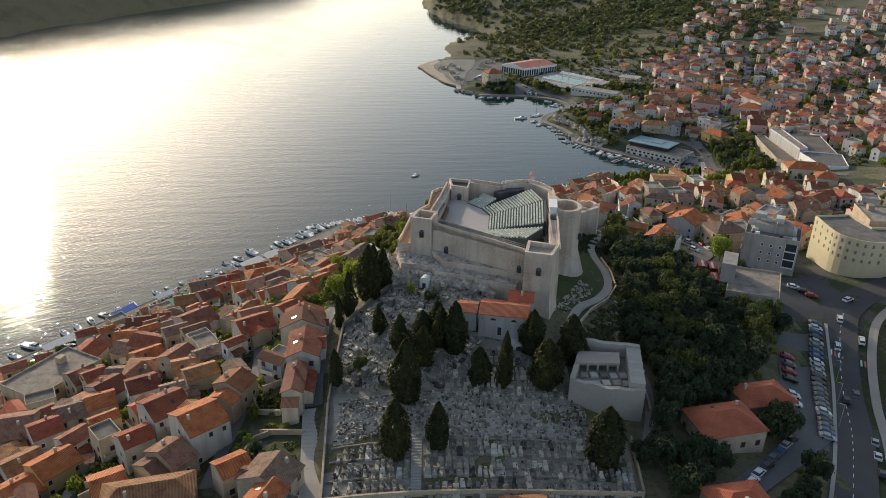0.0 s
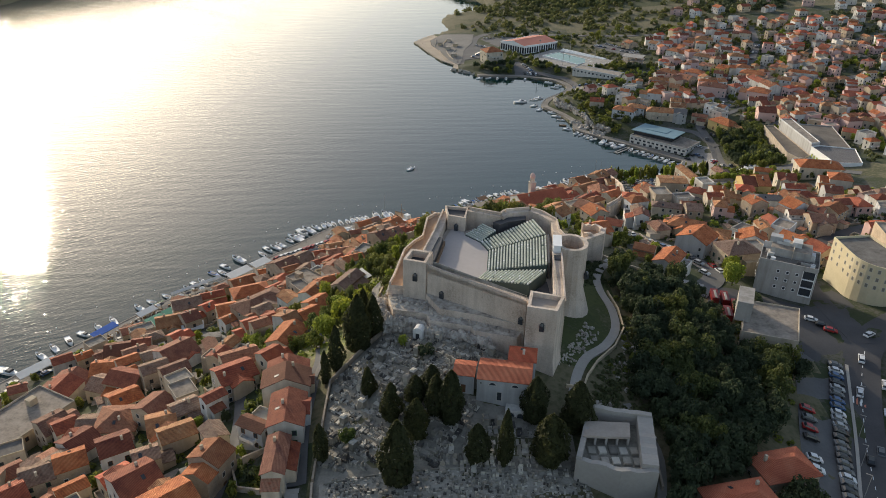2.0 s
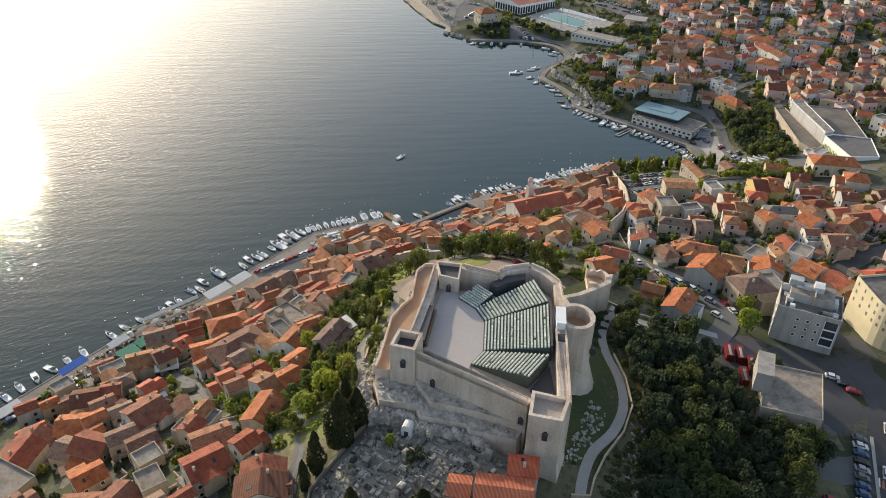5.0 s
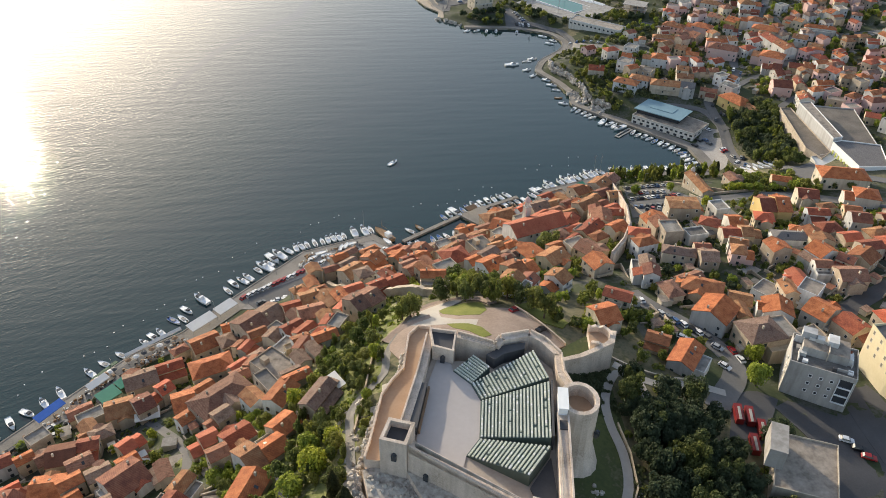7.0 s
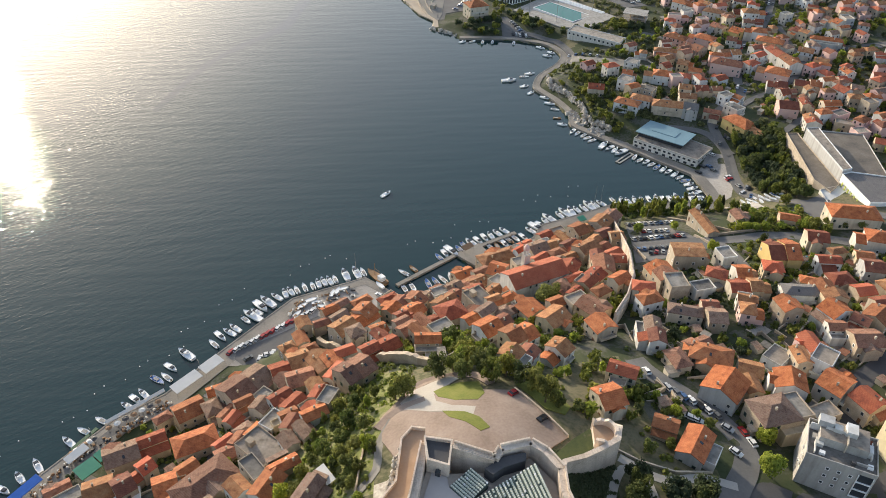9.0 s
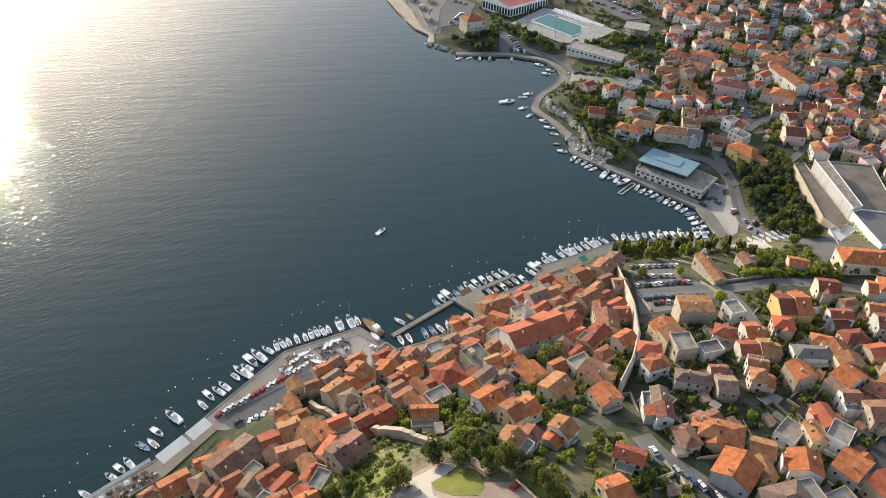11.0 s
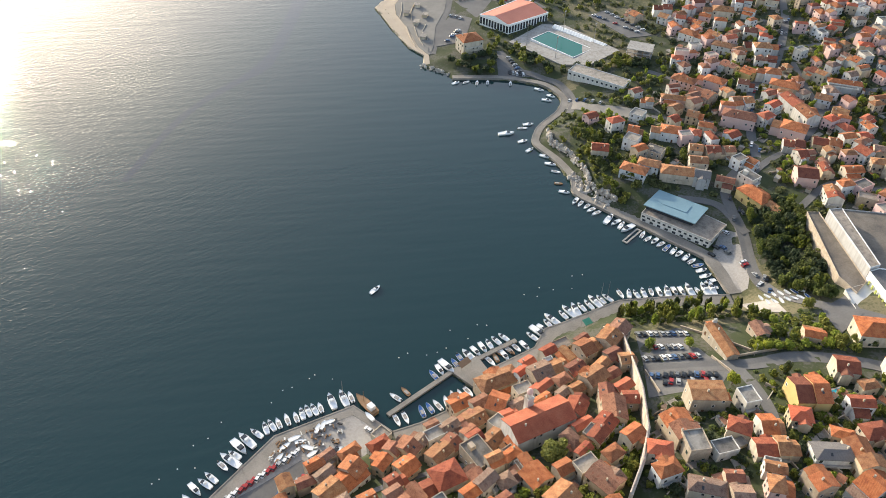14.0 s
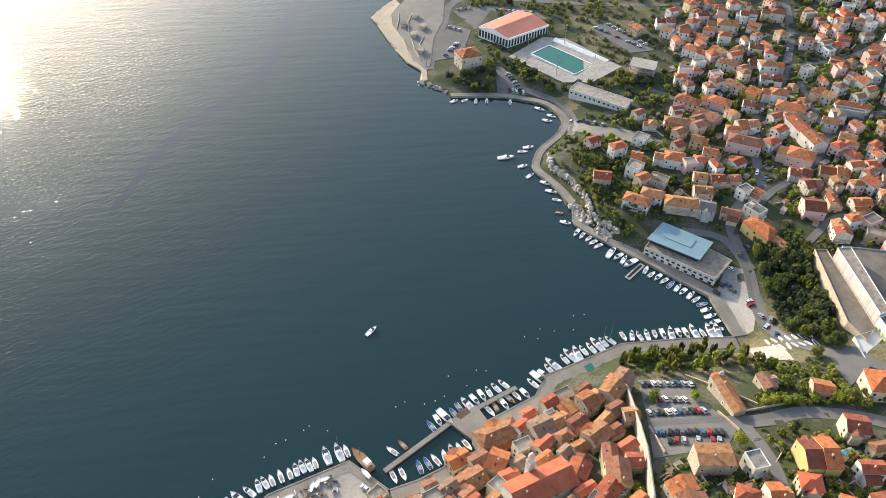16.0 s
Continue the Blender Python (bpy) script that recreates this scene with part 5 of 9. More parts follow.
row(-5.4, 317.1, 33, 15.2, 8, 6, "gable", "cream", "red")
row(12.2, 312.2, 180, 9.7, 8, 6, "gable", "cream", "orange")
row(19.2, 339.5, 25, 18.1, 10, 7, "hip", "stone", "red")
row(8, 350.9, 39, 8.7, 8, 6, "gable", "stone", "orange")
row(23.1, 359.6, 43, 17.6, 8, 7, "gable", "stone", "orange")
row(35.2, 352.9, 121, 13.1, 9, 7, "flat", "stone", "flat")
row(42.2, 361.2, 43, 8.4, 7, 6, "gable", "stone", "orange")
row(53.8, 335.9, 123, 8.9, 9, 6, "gable", "cream", "orange")
row(60, 322.7, 40, 10.3, 9, 7, "gable", "cream", "orange")
row(54.9, 293.9, 45, 10.2, 8, 6, "gable", "white", "orange")
row(-13.6, 351.1, 53, 9.6, 9, 7, "gable", "stone", "orange")
row(-0.6, 358.2, 55, 15.1, 8, 7, "gable", "stone", "orange")
row(10.4, 364.8, 51, 12.9, 9, 7, "gable", "stone", "old")
row(30.2, 374.6, 35, 17.3, 8, 7, "gable", "stone", "old")
row(31.4, 389.4, 28, 9.9, 7, 6, "gable", "stone", "orange")
row(36.8, 377.6, 30, 9.2, 8, 6, "gable", "stone", "orange")
row(49.1, 400.7, 23, 19.4, 9, 7, "hip", "stone", "orange")
row(46.8, 383.7, 155, 8, 10, 9, "gable", "stone", "orange")
row(70.9, 400.7, 25, 17.2, 9, 8, "gable", "stone", "old")
row(37.5, 319.1, 34, 15.3, 9, 7, "gable", "white", "orange")
row(44.6, 308.3, 33, 12.7, 9, 7, "gable", "cream", "orange")
row(41.4, 289.5, 52, 13.4, 10, 7, "gable", "white", "orange")
row(90.8, 410.1, 29, 11.2, 9, 9, "gable", "stone", "orange")
row(104.2, 417.1, 47, 19, 9, 9, "gable", "stone", "orange")
row(88.4, 389.2, 34, 10.7, 8, 8, "gable", "stone", "orange")
row(77.4, 372.9, 60, 11.7, 8, 8, "gable", "stone", "red")
row(90.8, 371, 83, 20.7, 9, 8, "gable", "stone", "old")
row(82.3, 356.7, 46, 15.4, 8, 8, "gable", "stone", "red")
row(104.5, 398.3, 6, 6.5, 6, 7, "gable", "stone", "orange")
row(98.3, 372.2, 177, 6.5, 6, 7, "gable", "stone", "red")
row(77, 330.6, 130, 11.3, 9, 6, "gable", "stone", "old")
row(111.3, 352.4, 104, 13.8, 11, 8, "gable", "stone", "old")
row(113, 342.5, 5, 8, 9, 8, "flat", "stone", "flat")
row(191.3, 381.6, 167, 9.4, 9, 7, "gable", "cream", "red")
row(167.6, 366.8, 177, 13.2, 14, 8, "gable", "yellow", "orange")
row(185.1, 358.2, 174, 9.8, 9, 7, "gable", "white", "red")
row(216.6, 379.8, 162, 15.2, 10, 7, "hip", "white", "orange")
row(203.8, 363.3, 166, 7.6, 9, 6, "gable", "cream", "orange")
row(201.5, 354.1, 168, 8.4, 9, 7, "gable", "white", "red")
row(219, 402, 170, 23, 12, 7, "hip", "cream", "orange")
row(168.5, 411.6, 97, 8.6, 6, 4, "gable", "stone", "old")
row(190.3, 405.5, 161, 9.1, 8, 5, "gable", "stone", "orange")
row(144.4, 349.4, 178, 9.1, 9, 6, "gable", "white", "orange")
row(-77, 306.4, 34, 11.2, 9, 7, "gable", "stone", "orange")
row(-68.7, 284.7, 25, 14.7, 9, 7, "hip", "stone", "orange")
row(-90.8, 286.8, 26, 21.4, 9, 9, "gable", "stone", "old")
row(-98, 269.8, 22, 9.6, 9, 7, "gable", "cream", "orange")
row(-89.4, 269.5, 38, 6.5, 8, 7, "gable", "stone", "red")
row(-72.8, 263.7, 23, 7.6, 9, 7, "gable", "stone", "orange")
row(-58.9, 261.1, 46, 19.3, 12, 6, "hip", "stone", "old")
row(-42.7, 271.1, 139, 14.1, 10, 6, "flat", "stone", "flat")
row(-37.1, 251.5, 64, 10.4, 7, 5, "gable", "white", "orange")
row(-68.3, 314.1, 24, 7, 8, 6, "gable", "stone", "orange")
row(-80.4, 227.9, 47, 11.5, 11, 7, "gable", "white", "red")
row(-60.2, 215.2, 66, 13.7, 8, 7, "gable", "stone", "red")
row(-51.5, 199.9, 29, 10.7, 8, 7, "gable", "stone", "old")
row(-50.2, 188.9, 35, 10.5, 9, 7, "gable", "cream", "red")
row(-32.6, 174.6, 96, 13.3, 11.5, 7, "gable", "cream", "dark")
row(-30.0, 159.2, 94, 12.2, 8, 6.5, "gable", "white", "red")
row(-37.6, 159.2, -28, 7.4, 5.4, 6, "gable", "white", "dark")
row(-106.3, 249.5, 14, 16, 9, 7, "gable", "stone", "dark")
row(-107.8, 233.9, 8, 9.8, 9, 6, "gable", "stone", "orange")
row(-97.6, 218.4, 164, 19, 9, 6, "gable", "stone", "red")
row(-88.9, 202.6, 40, 8.8, 11, 6, "gable", "stone", "orange")
row(-118.4, 225.3, 78, 18.9, 13, 8, "gable", "cream", "red")
row(-72.5, 185.9, 63, 8.5, 9, 6, "gable", "stone", "red")
row(-86.1, 185.5, 5, 17.2, 11, 6, "hip", "stone", "old")
row(-66.1, 173.6, 22, 7.5, 9, 6, "gable", "white", "orange")
row(-37.9, 223.2, 43, 13, 11, 6, "gable", "white", "orange")
row(-39, 208.3, 72, 11.7, 8, 5, "gable", "stone", "orange")
row(-60.8, 178, 38, 7.4, 8, 6, "gable", "stone", "old")
row(-104.4, 192.9, 48, 11.1, 9, 7, "gable", "stone", "old")
row(-67.8, 138.6, 40, 7.2, 9, 8, "gable", "white", "red")
row(-62.8, 147, 43, 9.7, 10, 9, "gable", "white", "red")
row(-76.6, 167.9, 31, 8.1, 8, 7, "gable", "white", "red")
row(-50.9, 136, 42, 9.7, 11, 9, "gable", "white", "orange")
row(-46.7, 148.6, 68, 10.3, 8, 8, "gable", "stone", "orange")
row(-29.2, 144.8, 92, 12.0, 6.6, 6.6, "gable", "cream", "red")
row(-30, 114.2, 70, 8.1, 10, 6, "gable", "stone", "old")
row(-28.7, 107, 69, 7.2, 9, 6, "gable", "stone", "orange")
row(-54.8, 112.5, 14, 17.9, 12, 7, "hip", "stone", "orange")
row(-66.7, 121.2, 32, 7.2, 9, 7, "gable", "stone", "orange")
row(-55.7, 125.9, 56, 9.5, 10, 7, "gable", "stone", "old")
row(-88.2, 139, 52, 9.9, 9, 6, "gable", "yellow", "orange")
row(-99.2, 157, 40, 7.7, 8, 7, "gable", "white", "red")
row(-98.7, 143.7, 48, 9.3, 9, 6, "gable", "cream", "orange")
row(-93.2, 132.2, 49, 8.4, 9, 6, "gable", "stone", "orange")
row(-86.2, 147.8, 56, 7.5, 8, 6, "gable", "white", "red")
row(-109.9, 162, 15, 9.6, 12, 8, "gable", "stone", "old")
row(-92.8, 166.8, 30, 15.9, 8, 6, "gable", "stone", "old")
row(-92.4, 174.2, 53, 15.3, 10, 6, "gable", "stone", "old")
row(-118.5, 198.8, 62, 24.8, 16, 9, "flat", "cream", "flat")
row(207.7, 782.7, 114, 15.9, 9, 6, "gable", "stone", "orange")
row(233.9, 787.7, 171, 14.9, 10, 7, "gable", "white", "red")
row(232.5, 771.3, 138, 11.8, 9, 6, "gable", "white", "orange")
row(254, 762.1, 134, 14.1, 10, 5, "gable", "cream", "orange")
row(277.9, 776.8, 162, 24.2, 11, 7, "hip", "cream", "orange")
row(302.5, 786.6, 160, 13.5, 10, 8, "gable", "white", "red")
row(301.2, 770.3, 144, 9.8, 9, 6, "gable", "white", "orange")
row(323.2, 787.3, 156, 17.6, 10, 8, "hip", "cream", "red")
row(243.5, 737.4, 136, 18.3, 10, 6, "hip", "white", "orange")
row(260.8, 735.5, 122, 13.1, 9, 6, "gable", "white", "orange")
row(260.8, 714.6, 148, 16.3, 9, 6, "hip", "white", "orange")
row(289.7, 735.3, 160, 10, 9, 6, "gable", "white", "red")
row(282.7, 715.9, 172, 9.1, 8, 4, "gable", "cream", "red")
row(290.6, 706.4, 172, 17.8, 10, 7, "hip", "white", "orange")
row(255.1, 683.2, 120, 13.4, 10, 6, "gable", "cream", "old")
row(264, 670.2, 131, 10.3, 9, 7, "gable", "yellow", "orange")
row(276.5, 665.8, 161, 16.2, 10, 8, "hip", "white", "orange")
row(214.3, 663.9, 143, 17, 9, 6, "hip", "pink", "orange")
row(234.1, 662.6, 139, 19.7, 10, 6, "hip", "pink", "orange")
row(221.2, 643, 125, 17, 12, 6, "gable", "stone", "old")
row(256.2, 654.4, 157, 11.4, 8, 6, "gable", "white", "red")
row(283.7, 688.7, 166, 15.4, 8, 6, "gable", "white", "red")
row(310.3, 661.6, 124, 15.9, 10, 8, "gable", "cream", "orange")
row(280.5, 646.9, 148, 19.3, 10, 7, "hip", "cream", "orange")
row(277.2, 615.2, 98, 34, 10, 8, "gable", "white", "orange")
row(299.6, 627.5, 148, 10.8, 9, 6, "gable", "white", "orange")
row(322.3, 643.8, 159, 22.8, 11, 6, "hip", "white", "orange")
row(342.8, 678.5, 115, 16.8, 10, 7, "gable", "white", "orange")
row(301.6, 607.2, 148, 10.3, 10, 6, "gable", "stone", "orange")
row(243.6, 628.8, 8, 14.3, 10, 7, "gable", "white", "orange")
row(233.3, 607.1, 154, 21, 11, 8, "hip", "pink", "red")
row(198.2, 636.9, 165, 16.1, 9, 6, "hip", "pink", "orange")
row(260.2, 590.8, 146, 21.4, 12, 8, "hip", "pink", "orange")
row(205.9, 613, 152, 11, 9, 6, "gable", "cream", "orange")
row(180.5, 594.4, 161, 18.6, 10, 7, "hip", "white", "orange")
row(160.5, 594.4, 158, 9.9, 10, 7, "gable", "white", "orange")
row(208.1, 598.7, 157, 9.1, 9, 7, "gable", "cream", "orange")
row(375.1, 716.7, 131, 9.2, 10, 7, "gable", "white", "red")
row(168.9, 618.8, 142, 8.6, 9, 6, "flat", "white", "flat")
row(312.3, 588.2, 102, 8.9, 9, 6, "gable", "white", "orange")
row(134.2, 578.6, 168, 10.6, 9, 6, "gable", "cream", "red")
row(149.1, 552.6, 148, 15.5, 9, 6, "hip", "white", "orange")
row(159.4, 557.6, 153, 12.9, 8, 6, "hip", "white", "orange")
row(174.8, 548.7, 165, 20.5, 10, 6, "hip", "cream", "orange")
row(187.6, 543.4, 161, 9.2, 9, 7, "gable", "white", "grey")
row(200, 538.1, 155, 10.7, 9, 5, "gable", "cream", "red")
row(214.9, 519.7, 117, 27.2, 12, 6, "hip", "yellow", "orange")
row(212.8, 536.6, 121, 10.5, 8, 9, "flat", "white", "flat")
row(247.5, 537.6, 167, 11.9, 12, 7, "gable", "pink", "red")
row(263.1, 546.2, 83, 16.6, 8, 6, "gable", "cream", "red")
row(257.7, 560.5, 8, 12.8, 9, 6, "gable", "white", "red")
row(276.8, 572.6, 160, 17.1, 10, 6, "gable", "cream", "orange")
row(253.4, 516, 76, 13.7, 9, 7, "gable", "white", "red")
row(276.5, 538.1, 1, 11.5, 10, 6, "gable", "cream", "orange")
row(292.7, 557.4, 112, 9.8, 9, 7, "gable", "white", "red")
row(193, 572.3, 166, 8.1, 8, 6, "gable", "cream", "orange")
row(207.5, 569.9, 0, 18.7, 8, 6, "gable", "stone", "red")
row(190.3, 558.7, 169, 11.1, 8, 6, "gable", "cream", "orange")
row(214.9, 557.1, 117, 6.5, 8, 7, "flat", "white", "flat")
row(221, 554.2, 127, 7.3, 8, 6, "gable", "white", "orange")
row(155.3, 583.6, 144, 8.9, 9, 8, "flat", "white", "flat")
row(255.4, 572.5, 161, 12.6, 9, 6, "gable", "white", "red")
row(166.9, 571.5, 143, 10.5, 9, 6, "flat", "stone", "flat")

# ---- single buildings ----
WIDE_WINDOW, TALL_WINDOW = None, None


def opening_mesh(w, h, glass="window_glass", rim="window_stone", bar=0.1, proud=0.06):
    """A window in one piece: a rim standing proud of the wall and a pane set back in it."""
    s = Shape()
    o = [(-w / 2, -proud, 0), (w / 2, -proud, 0), (w / 2, -proud, h), (-w / 2, -proud, h)]
    i = [(-w / 2 + bar, -proud, bar), (w / 2 - bar, -proud, bar), (w / 2 - bar, -proud, h - bar), (-w / 2 + bar, -proud, h - bar)]
    g = [(x, -0.015, z) for x, _, z in i]
    k = [(x, 0.05, z) for x, _, z in o]
    s.v = o + i + g + k
    for n in range(4):
        m = (n + 1) % 4
        s.f += [(n, m, 4 + m, 4 + n), (4 + n, 4 + m, 8 + m, 8 + n), (m, n, 12 + n, 12 + m)]
        s.m += [1, 1, 1]
    s.f.append((8, 9, 10, 11))
    s.m.append(0)
    return s.mesh("window", [glass, rim])


WIDE_WINDOW, TALL_WINDOW, GLASS_BAY = opening_mesh(1.9, 1.4), opening_mesh(1.2, 1.8), opening_mesh(2.2, 3.6, rim="white_paint", bar=0.18)


def facade(root, p, q, z0, storeys, every, mesh, storey=3.2, skip=0.0, top=999.0):
    """Rows of windows along the wall from p to q (the outside lies on the right hand)."""
    p, q = Vector(p), Vector(q)
    u = q - p
    n = max(1, int(u.length / every))
    rz = math.degrees(math.atan2(u.y, u.x))
    tall = max(v.co.z for v in mesh.vertices) if mesh else 0
    for st in range(storeys):
        if z0 + st * storey + tall > top:
            break
        for i in range(n):
            if rng.random() < skip:
                continue
            e = p.lerp(q, (i + 0.5) / n)
            part("window", mesh, root, pose(e.x, e.y, z0 + st * storey, 0, 0, rz))


def block(name, label, category, poly, z0, z1, wall, roof, storeys=0, every=3.2, mesh=None, parapet=0.6, faces=None, storey=3.1, base=1.2):
    """A flat-roofed building over a polygon (anticlockwise), with a parapet and rows of windows."""
    root = thing(name, label, category)
    n = len(poly)
    area2 = sum(poly[i][0] * poly[(i + 1) % n][1] - poly[(i + 1) % n][0] * poly[i][1] for i in range(n))
    poly = poly if area2 > 0 else poly[::-1]
    w = Shape()
    for i in range(n):
        a, b = poly[i], poly[(i + 1) % n]
        w.face([(*a, z0), (*b, z0), (*b, z1), (*a, z1)])
    part("wall", w.mesh("wall", [wall]), root)
    r = Shape()
    r.face([(*p, z1) for p in poly], 0)
    if parapet:
        r.strip(list(poly) + [poly[0]], 0.3, z1 - 0.4, z1 + parapet, 1, shift=0.1)
    part("roof", r.mesh("roof", [roof, wall]), root)
    gz = max(float(v) for v in heights(poly))
    for i in range(n):
        if storeys and (faces is None or i in faces):
            facade(root, poly[i], poly[(i + 1) % n], max(z0, gz) + base, storeys, every, mesh, storey, 0.0, z1 - 0.25)
    cx, cy = sum(p[0] for p in poly) / n, sum(p[1] for p in poly) / n
    TAKEN.append((cx, cy, max(math.hypot(p[0] - cx, p[1] - cy) for p in poly) * 0.9))
    return root


def rect(x, y, yaw, L, W):
    c, s = math.cos(radians(yaw)), math.sin(radians(yaw))
    return [(x + a * c - b * s, y + a * s + b * c) for a, b in ((-L / 2, -W / 2), (L / 2, -W / 2), (L / 2, W / 2), (-L / 2, W / 2))]


# houses under the fortress lane
house(-22.8, 240.4, 63, 12, 8, 5, "gable", "stone", "old")
house(-33.5, 233.5, 50, 8, 7, 4.6, "gable", "cream", "orange")
house(-48, 236, 42, 9, 7, 5, "gable", "white", "red")
# small cemetery church with its two annexes
chapel = house(20.9, 162.2, -10, 12.4, 7.6, 6.8, "gable", "white", "new", 0, 16, False)
tagged(chapel, "white rendered cemetery chapel with a red tiled gable roof", "chapel")
ARCH = [(math.cos(k * math.pi / 10), math.sin(k * math.pi / 10)) for k in range(11)]


def arched(name, w, low, proud, rim, mats):
    """A round-headed opening: a stone rim standing proud and a dark pane set back in it."""
    sh = Shape()
    outer = [(w, 0)] * (low > 0) + [(w * a, low + w * b) for a, b in ARCH] + [(-w, 0)] * (low > 0)
    inner = [(x * (1 - rim), max(rim * w * 0.6, low + (z - low) * (1 - rim))) for x, z in outer]
    for (x0, z0), (x1, z1), (u0, v0), (u1, v1) in zip(outer, outer[1:], inner, inner[1:]):
        sh.face([(x0, -proud, z0), (u0, -proud, v0), (u1, -proud, v1), (x1, -proud, z1)], 1)
        sh.face([(x0, -proud, z0), (x1, -proud, z1), (x1, 0.05, z1), (x0, 0.05, z0)], 1)
        sh.face([(u0, -0.02, v0), (u1, -0.02, v1), (0, -0.02, v0 * 0 + inner[0][1])], 0)
    sh.box(0, -proud / 2, -0.14, w * 2.2, proud, 0.14, 1)
    return sh.mesh(name, mats)


LUNETTE, ARCADE = arched("window", 0.95, 0, 0.12, 0.16, ["window_glass", "window_stone"]), arched("arch", 0.85, 1.5, 0.16, 0.12, ["window_glass", "window_stone"])
for u in (-2.6, 2.6):
    part("window", LUNETTE, chapel, pose(u, -3.81, 5.1))
part("door", opening_mesh(1.3, 2.6, bar=0.16), chapel, pose(-0.9, -3.81, 0.9))
part("window", opening_mesh(0.6, 0.6), chapel, pose(-5.3, -3.81, 5.2))
loggia = Shape()
loggia.box(3.4, -5.0, -2.5, 5.2, 2.4, 2.9)
part("terrace", loggia.mesh("terrace", ["wall_white"]), chapel)
for u in (2.2, 4.4):
    part("arch", ARCADE, chapel, pose(u, -6.21, -2.4))
house(11.6, 164.2, -10, 5.0, 5.4, 5.0, "gable", "white", "new", 3, 16, False)
house(25.8, 169.0, -10, 6.6, 5.4, 6.6, "gable", "white", "new", 4, 16, False)
# hipped houses under the trees by the car park
house(69.5, 134.5, 12, 15, 11, 5, "hip", "stone", "new", 8, 24, False)
house(84, 147.6, 12, 13, 9, 5, "hip", "stone", "new", 8, 24, False)
house(64, 110, 10, 12, 9, 5, "hip", "stone", "new", 6)
house(20, 106, 4, 9, 5, 4, "gable", "stone", "orange", 4)
# parish church with bell tower
house(60.0, 364.2, 24, 27, 12.5, 11.5, "gable", "white", "new", 8, 26, False)
bt = thing("bell_tower", "slim white stone bell tower with a pink domed cap", "bell tower")
sh = Shape()
sh.box(56.7, 371.0, 14, 2.7, 2.7, 18.4, 0, 24)
sh.box(56.7, 371.0, 32.4, 3.1, 3.1, 0.4, 0, 24)
part("shaft", sh.mesh("shaft", ["wall_white"]), bt)
sh = Shape()
for k in range(8):
    a = k * math.pi / 4 + 0.4
    sh.cyl(56.7 + 1.0 * math.cos(a), 371 + 1.0 * math.sin(a), 32.8, 35.2, 0.24, 0.24, 6)
part("belfry", sh.mesh("belfry", ["wall_white"]), bt)
sh = Shape()
for k in range(5):
    r0, r1 = 1.35 * math.cos(k * 0.31), 1.35 * math.cos((k + 1) * 0.31)
    sh.cyl(56.7, 371, 35.2 + 2.4 * math.sin(k * 0.31), 35.2 + 2.4 * math.sin((k + 1) * 0.31), r0, max(0.06, r1), 12)
part("dome", sh.mesh("dome", ["wall_pink"]), bt)
# ochre house below the town wall
house(127, 368.5, -4, 14, 9.5, 8.5, "gable", "cream", "orange", 8, 7)
# chapel bell gable
sh = Shape()
house(149.2, 404.5, -81, 20, 7.6, 5.2, "gable", "cream", "orange", 6)
sh.box(147.9, 414.0, 20, 2.2, 0.7, 7.6, 0, 8)
sh.box(147.9, 414.0, 27.6, 1.4, 0.6, 0.9, 0, 8)
tagged(new("bell_gable", sh.mesh("bell_gable", ["wall_white"])), "small white stone bell gable on the chapel", "bell gable")

# grey apartment block with a glazed white end, and the low block beside it
apt = block("apartment_building", "grey four-storey flat-roofed apartment block with white balconies", "apartment building", rect(128.5, 246.3, -27.5, 18.6, 14.1), 38, 57.4, "wall_grey", "roof_flat", 0, 3.4, None, 0.8)
SMALL_WINDOW = opening_mesh(1.1, 1.2, rim="white_paint", bar=0.16)
facade(apt, (121.5, 242.0), (129.4, 237.9), 48.0, 3, 2.6, SMALL_WINDOW, 3.0, 0.15)
facade(apt, (124, 256.6), (116.5, 244.6), 48.0, 3, 3.4, SMALL_WINDOW, 3.0, 0.3)
pent = Shape()
pent.prism(rect(129.6, 248.6, -27.5, 13, 8), 57.4, 60.4, 0, top=1)
part("penthouse", pent.mesh("penthouse", ["wall_grey", "roof_flat"]), apt)
for u, v, turn, long, high, tint in ((-6.5, 3.6, 0, 5.0, 2.6, "wall_white"), (-3.2, 5.2, 90, 3.4, 2.2, "wall_cream"), (3.4, 6.2, 0, 7.0, 1.2, "wall_white"), (7.6, 1.2, 90, 6.0, 1.4, "wall_white"), (5.2, -4.6, 0, 5.4, 1.0, "wall_grey"), (-7.2, -3.4, 90, 4.4, 1.2, "wall_white"), (0.6, 0.6, 90, 5.0, 3.9, "wall_cream"), (-2.0, 2.4, 0, 6.4, 3.9, "wall_white")):
    sh = Shape()
    sh.box(0, 0, 0, long, 0.3, high)
    part("terrace_wall", sh.mesh("terrace_wall", [tint]), apt, pose(128.5, 246.3, 57.4, 0, 0, -27.5) @ pose(u, v, 0, 0, 0, turn))
for u, v, sx, sy, sz, tint in ((6.6, 4.4, 2.4, 1.6, 1.1, "roof_red"), (-5.2, -4.8, 1.6, 1.2, 0.9, "white_paint"), (3.0, -5.2, 1.2, 1.0, 1.3, "steel_dark"), (7.4, -4.4, 1.5, 1.5, 0.8, "white_paint"), (-7.4, 0.8, 1.4, 2.0, 0.7, "concrete")):
    sh = Shape()
    sh.box(0, 0, 0, sx, sy, sz, 0, 0, 0.92)
    part("roof_unit", sh.mesh("roof_unit", [tint]), apt, pose(128.5, 246.3, 57.4, 0, 0, -27.5) @ pose(u, v, 0))
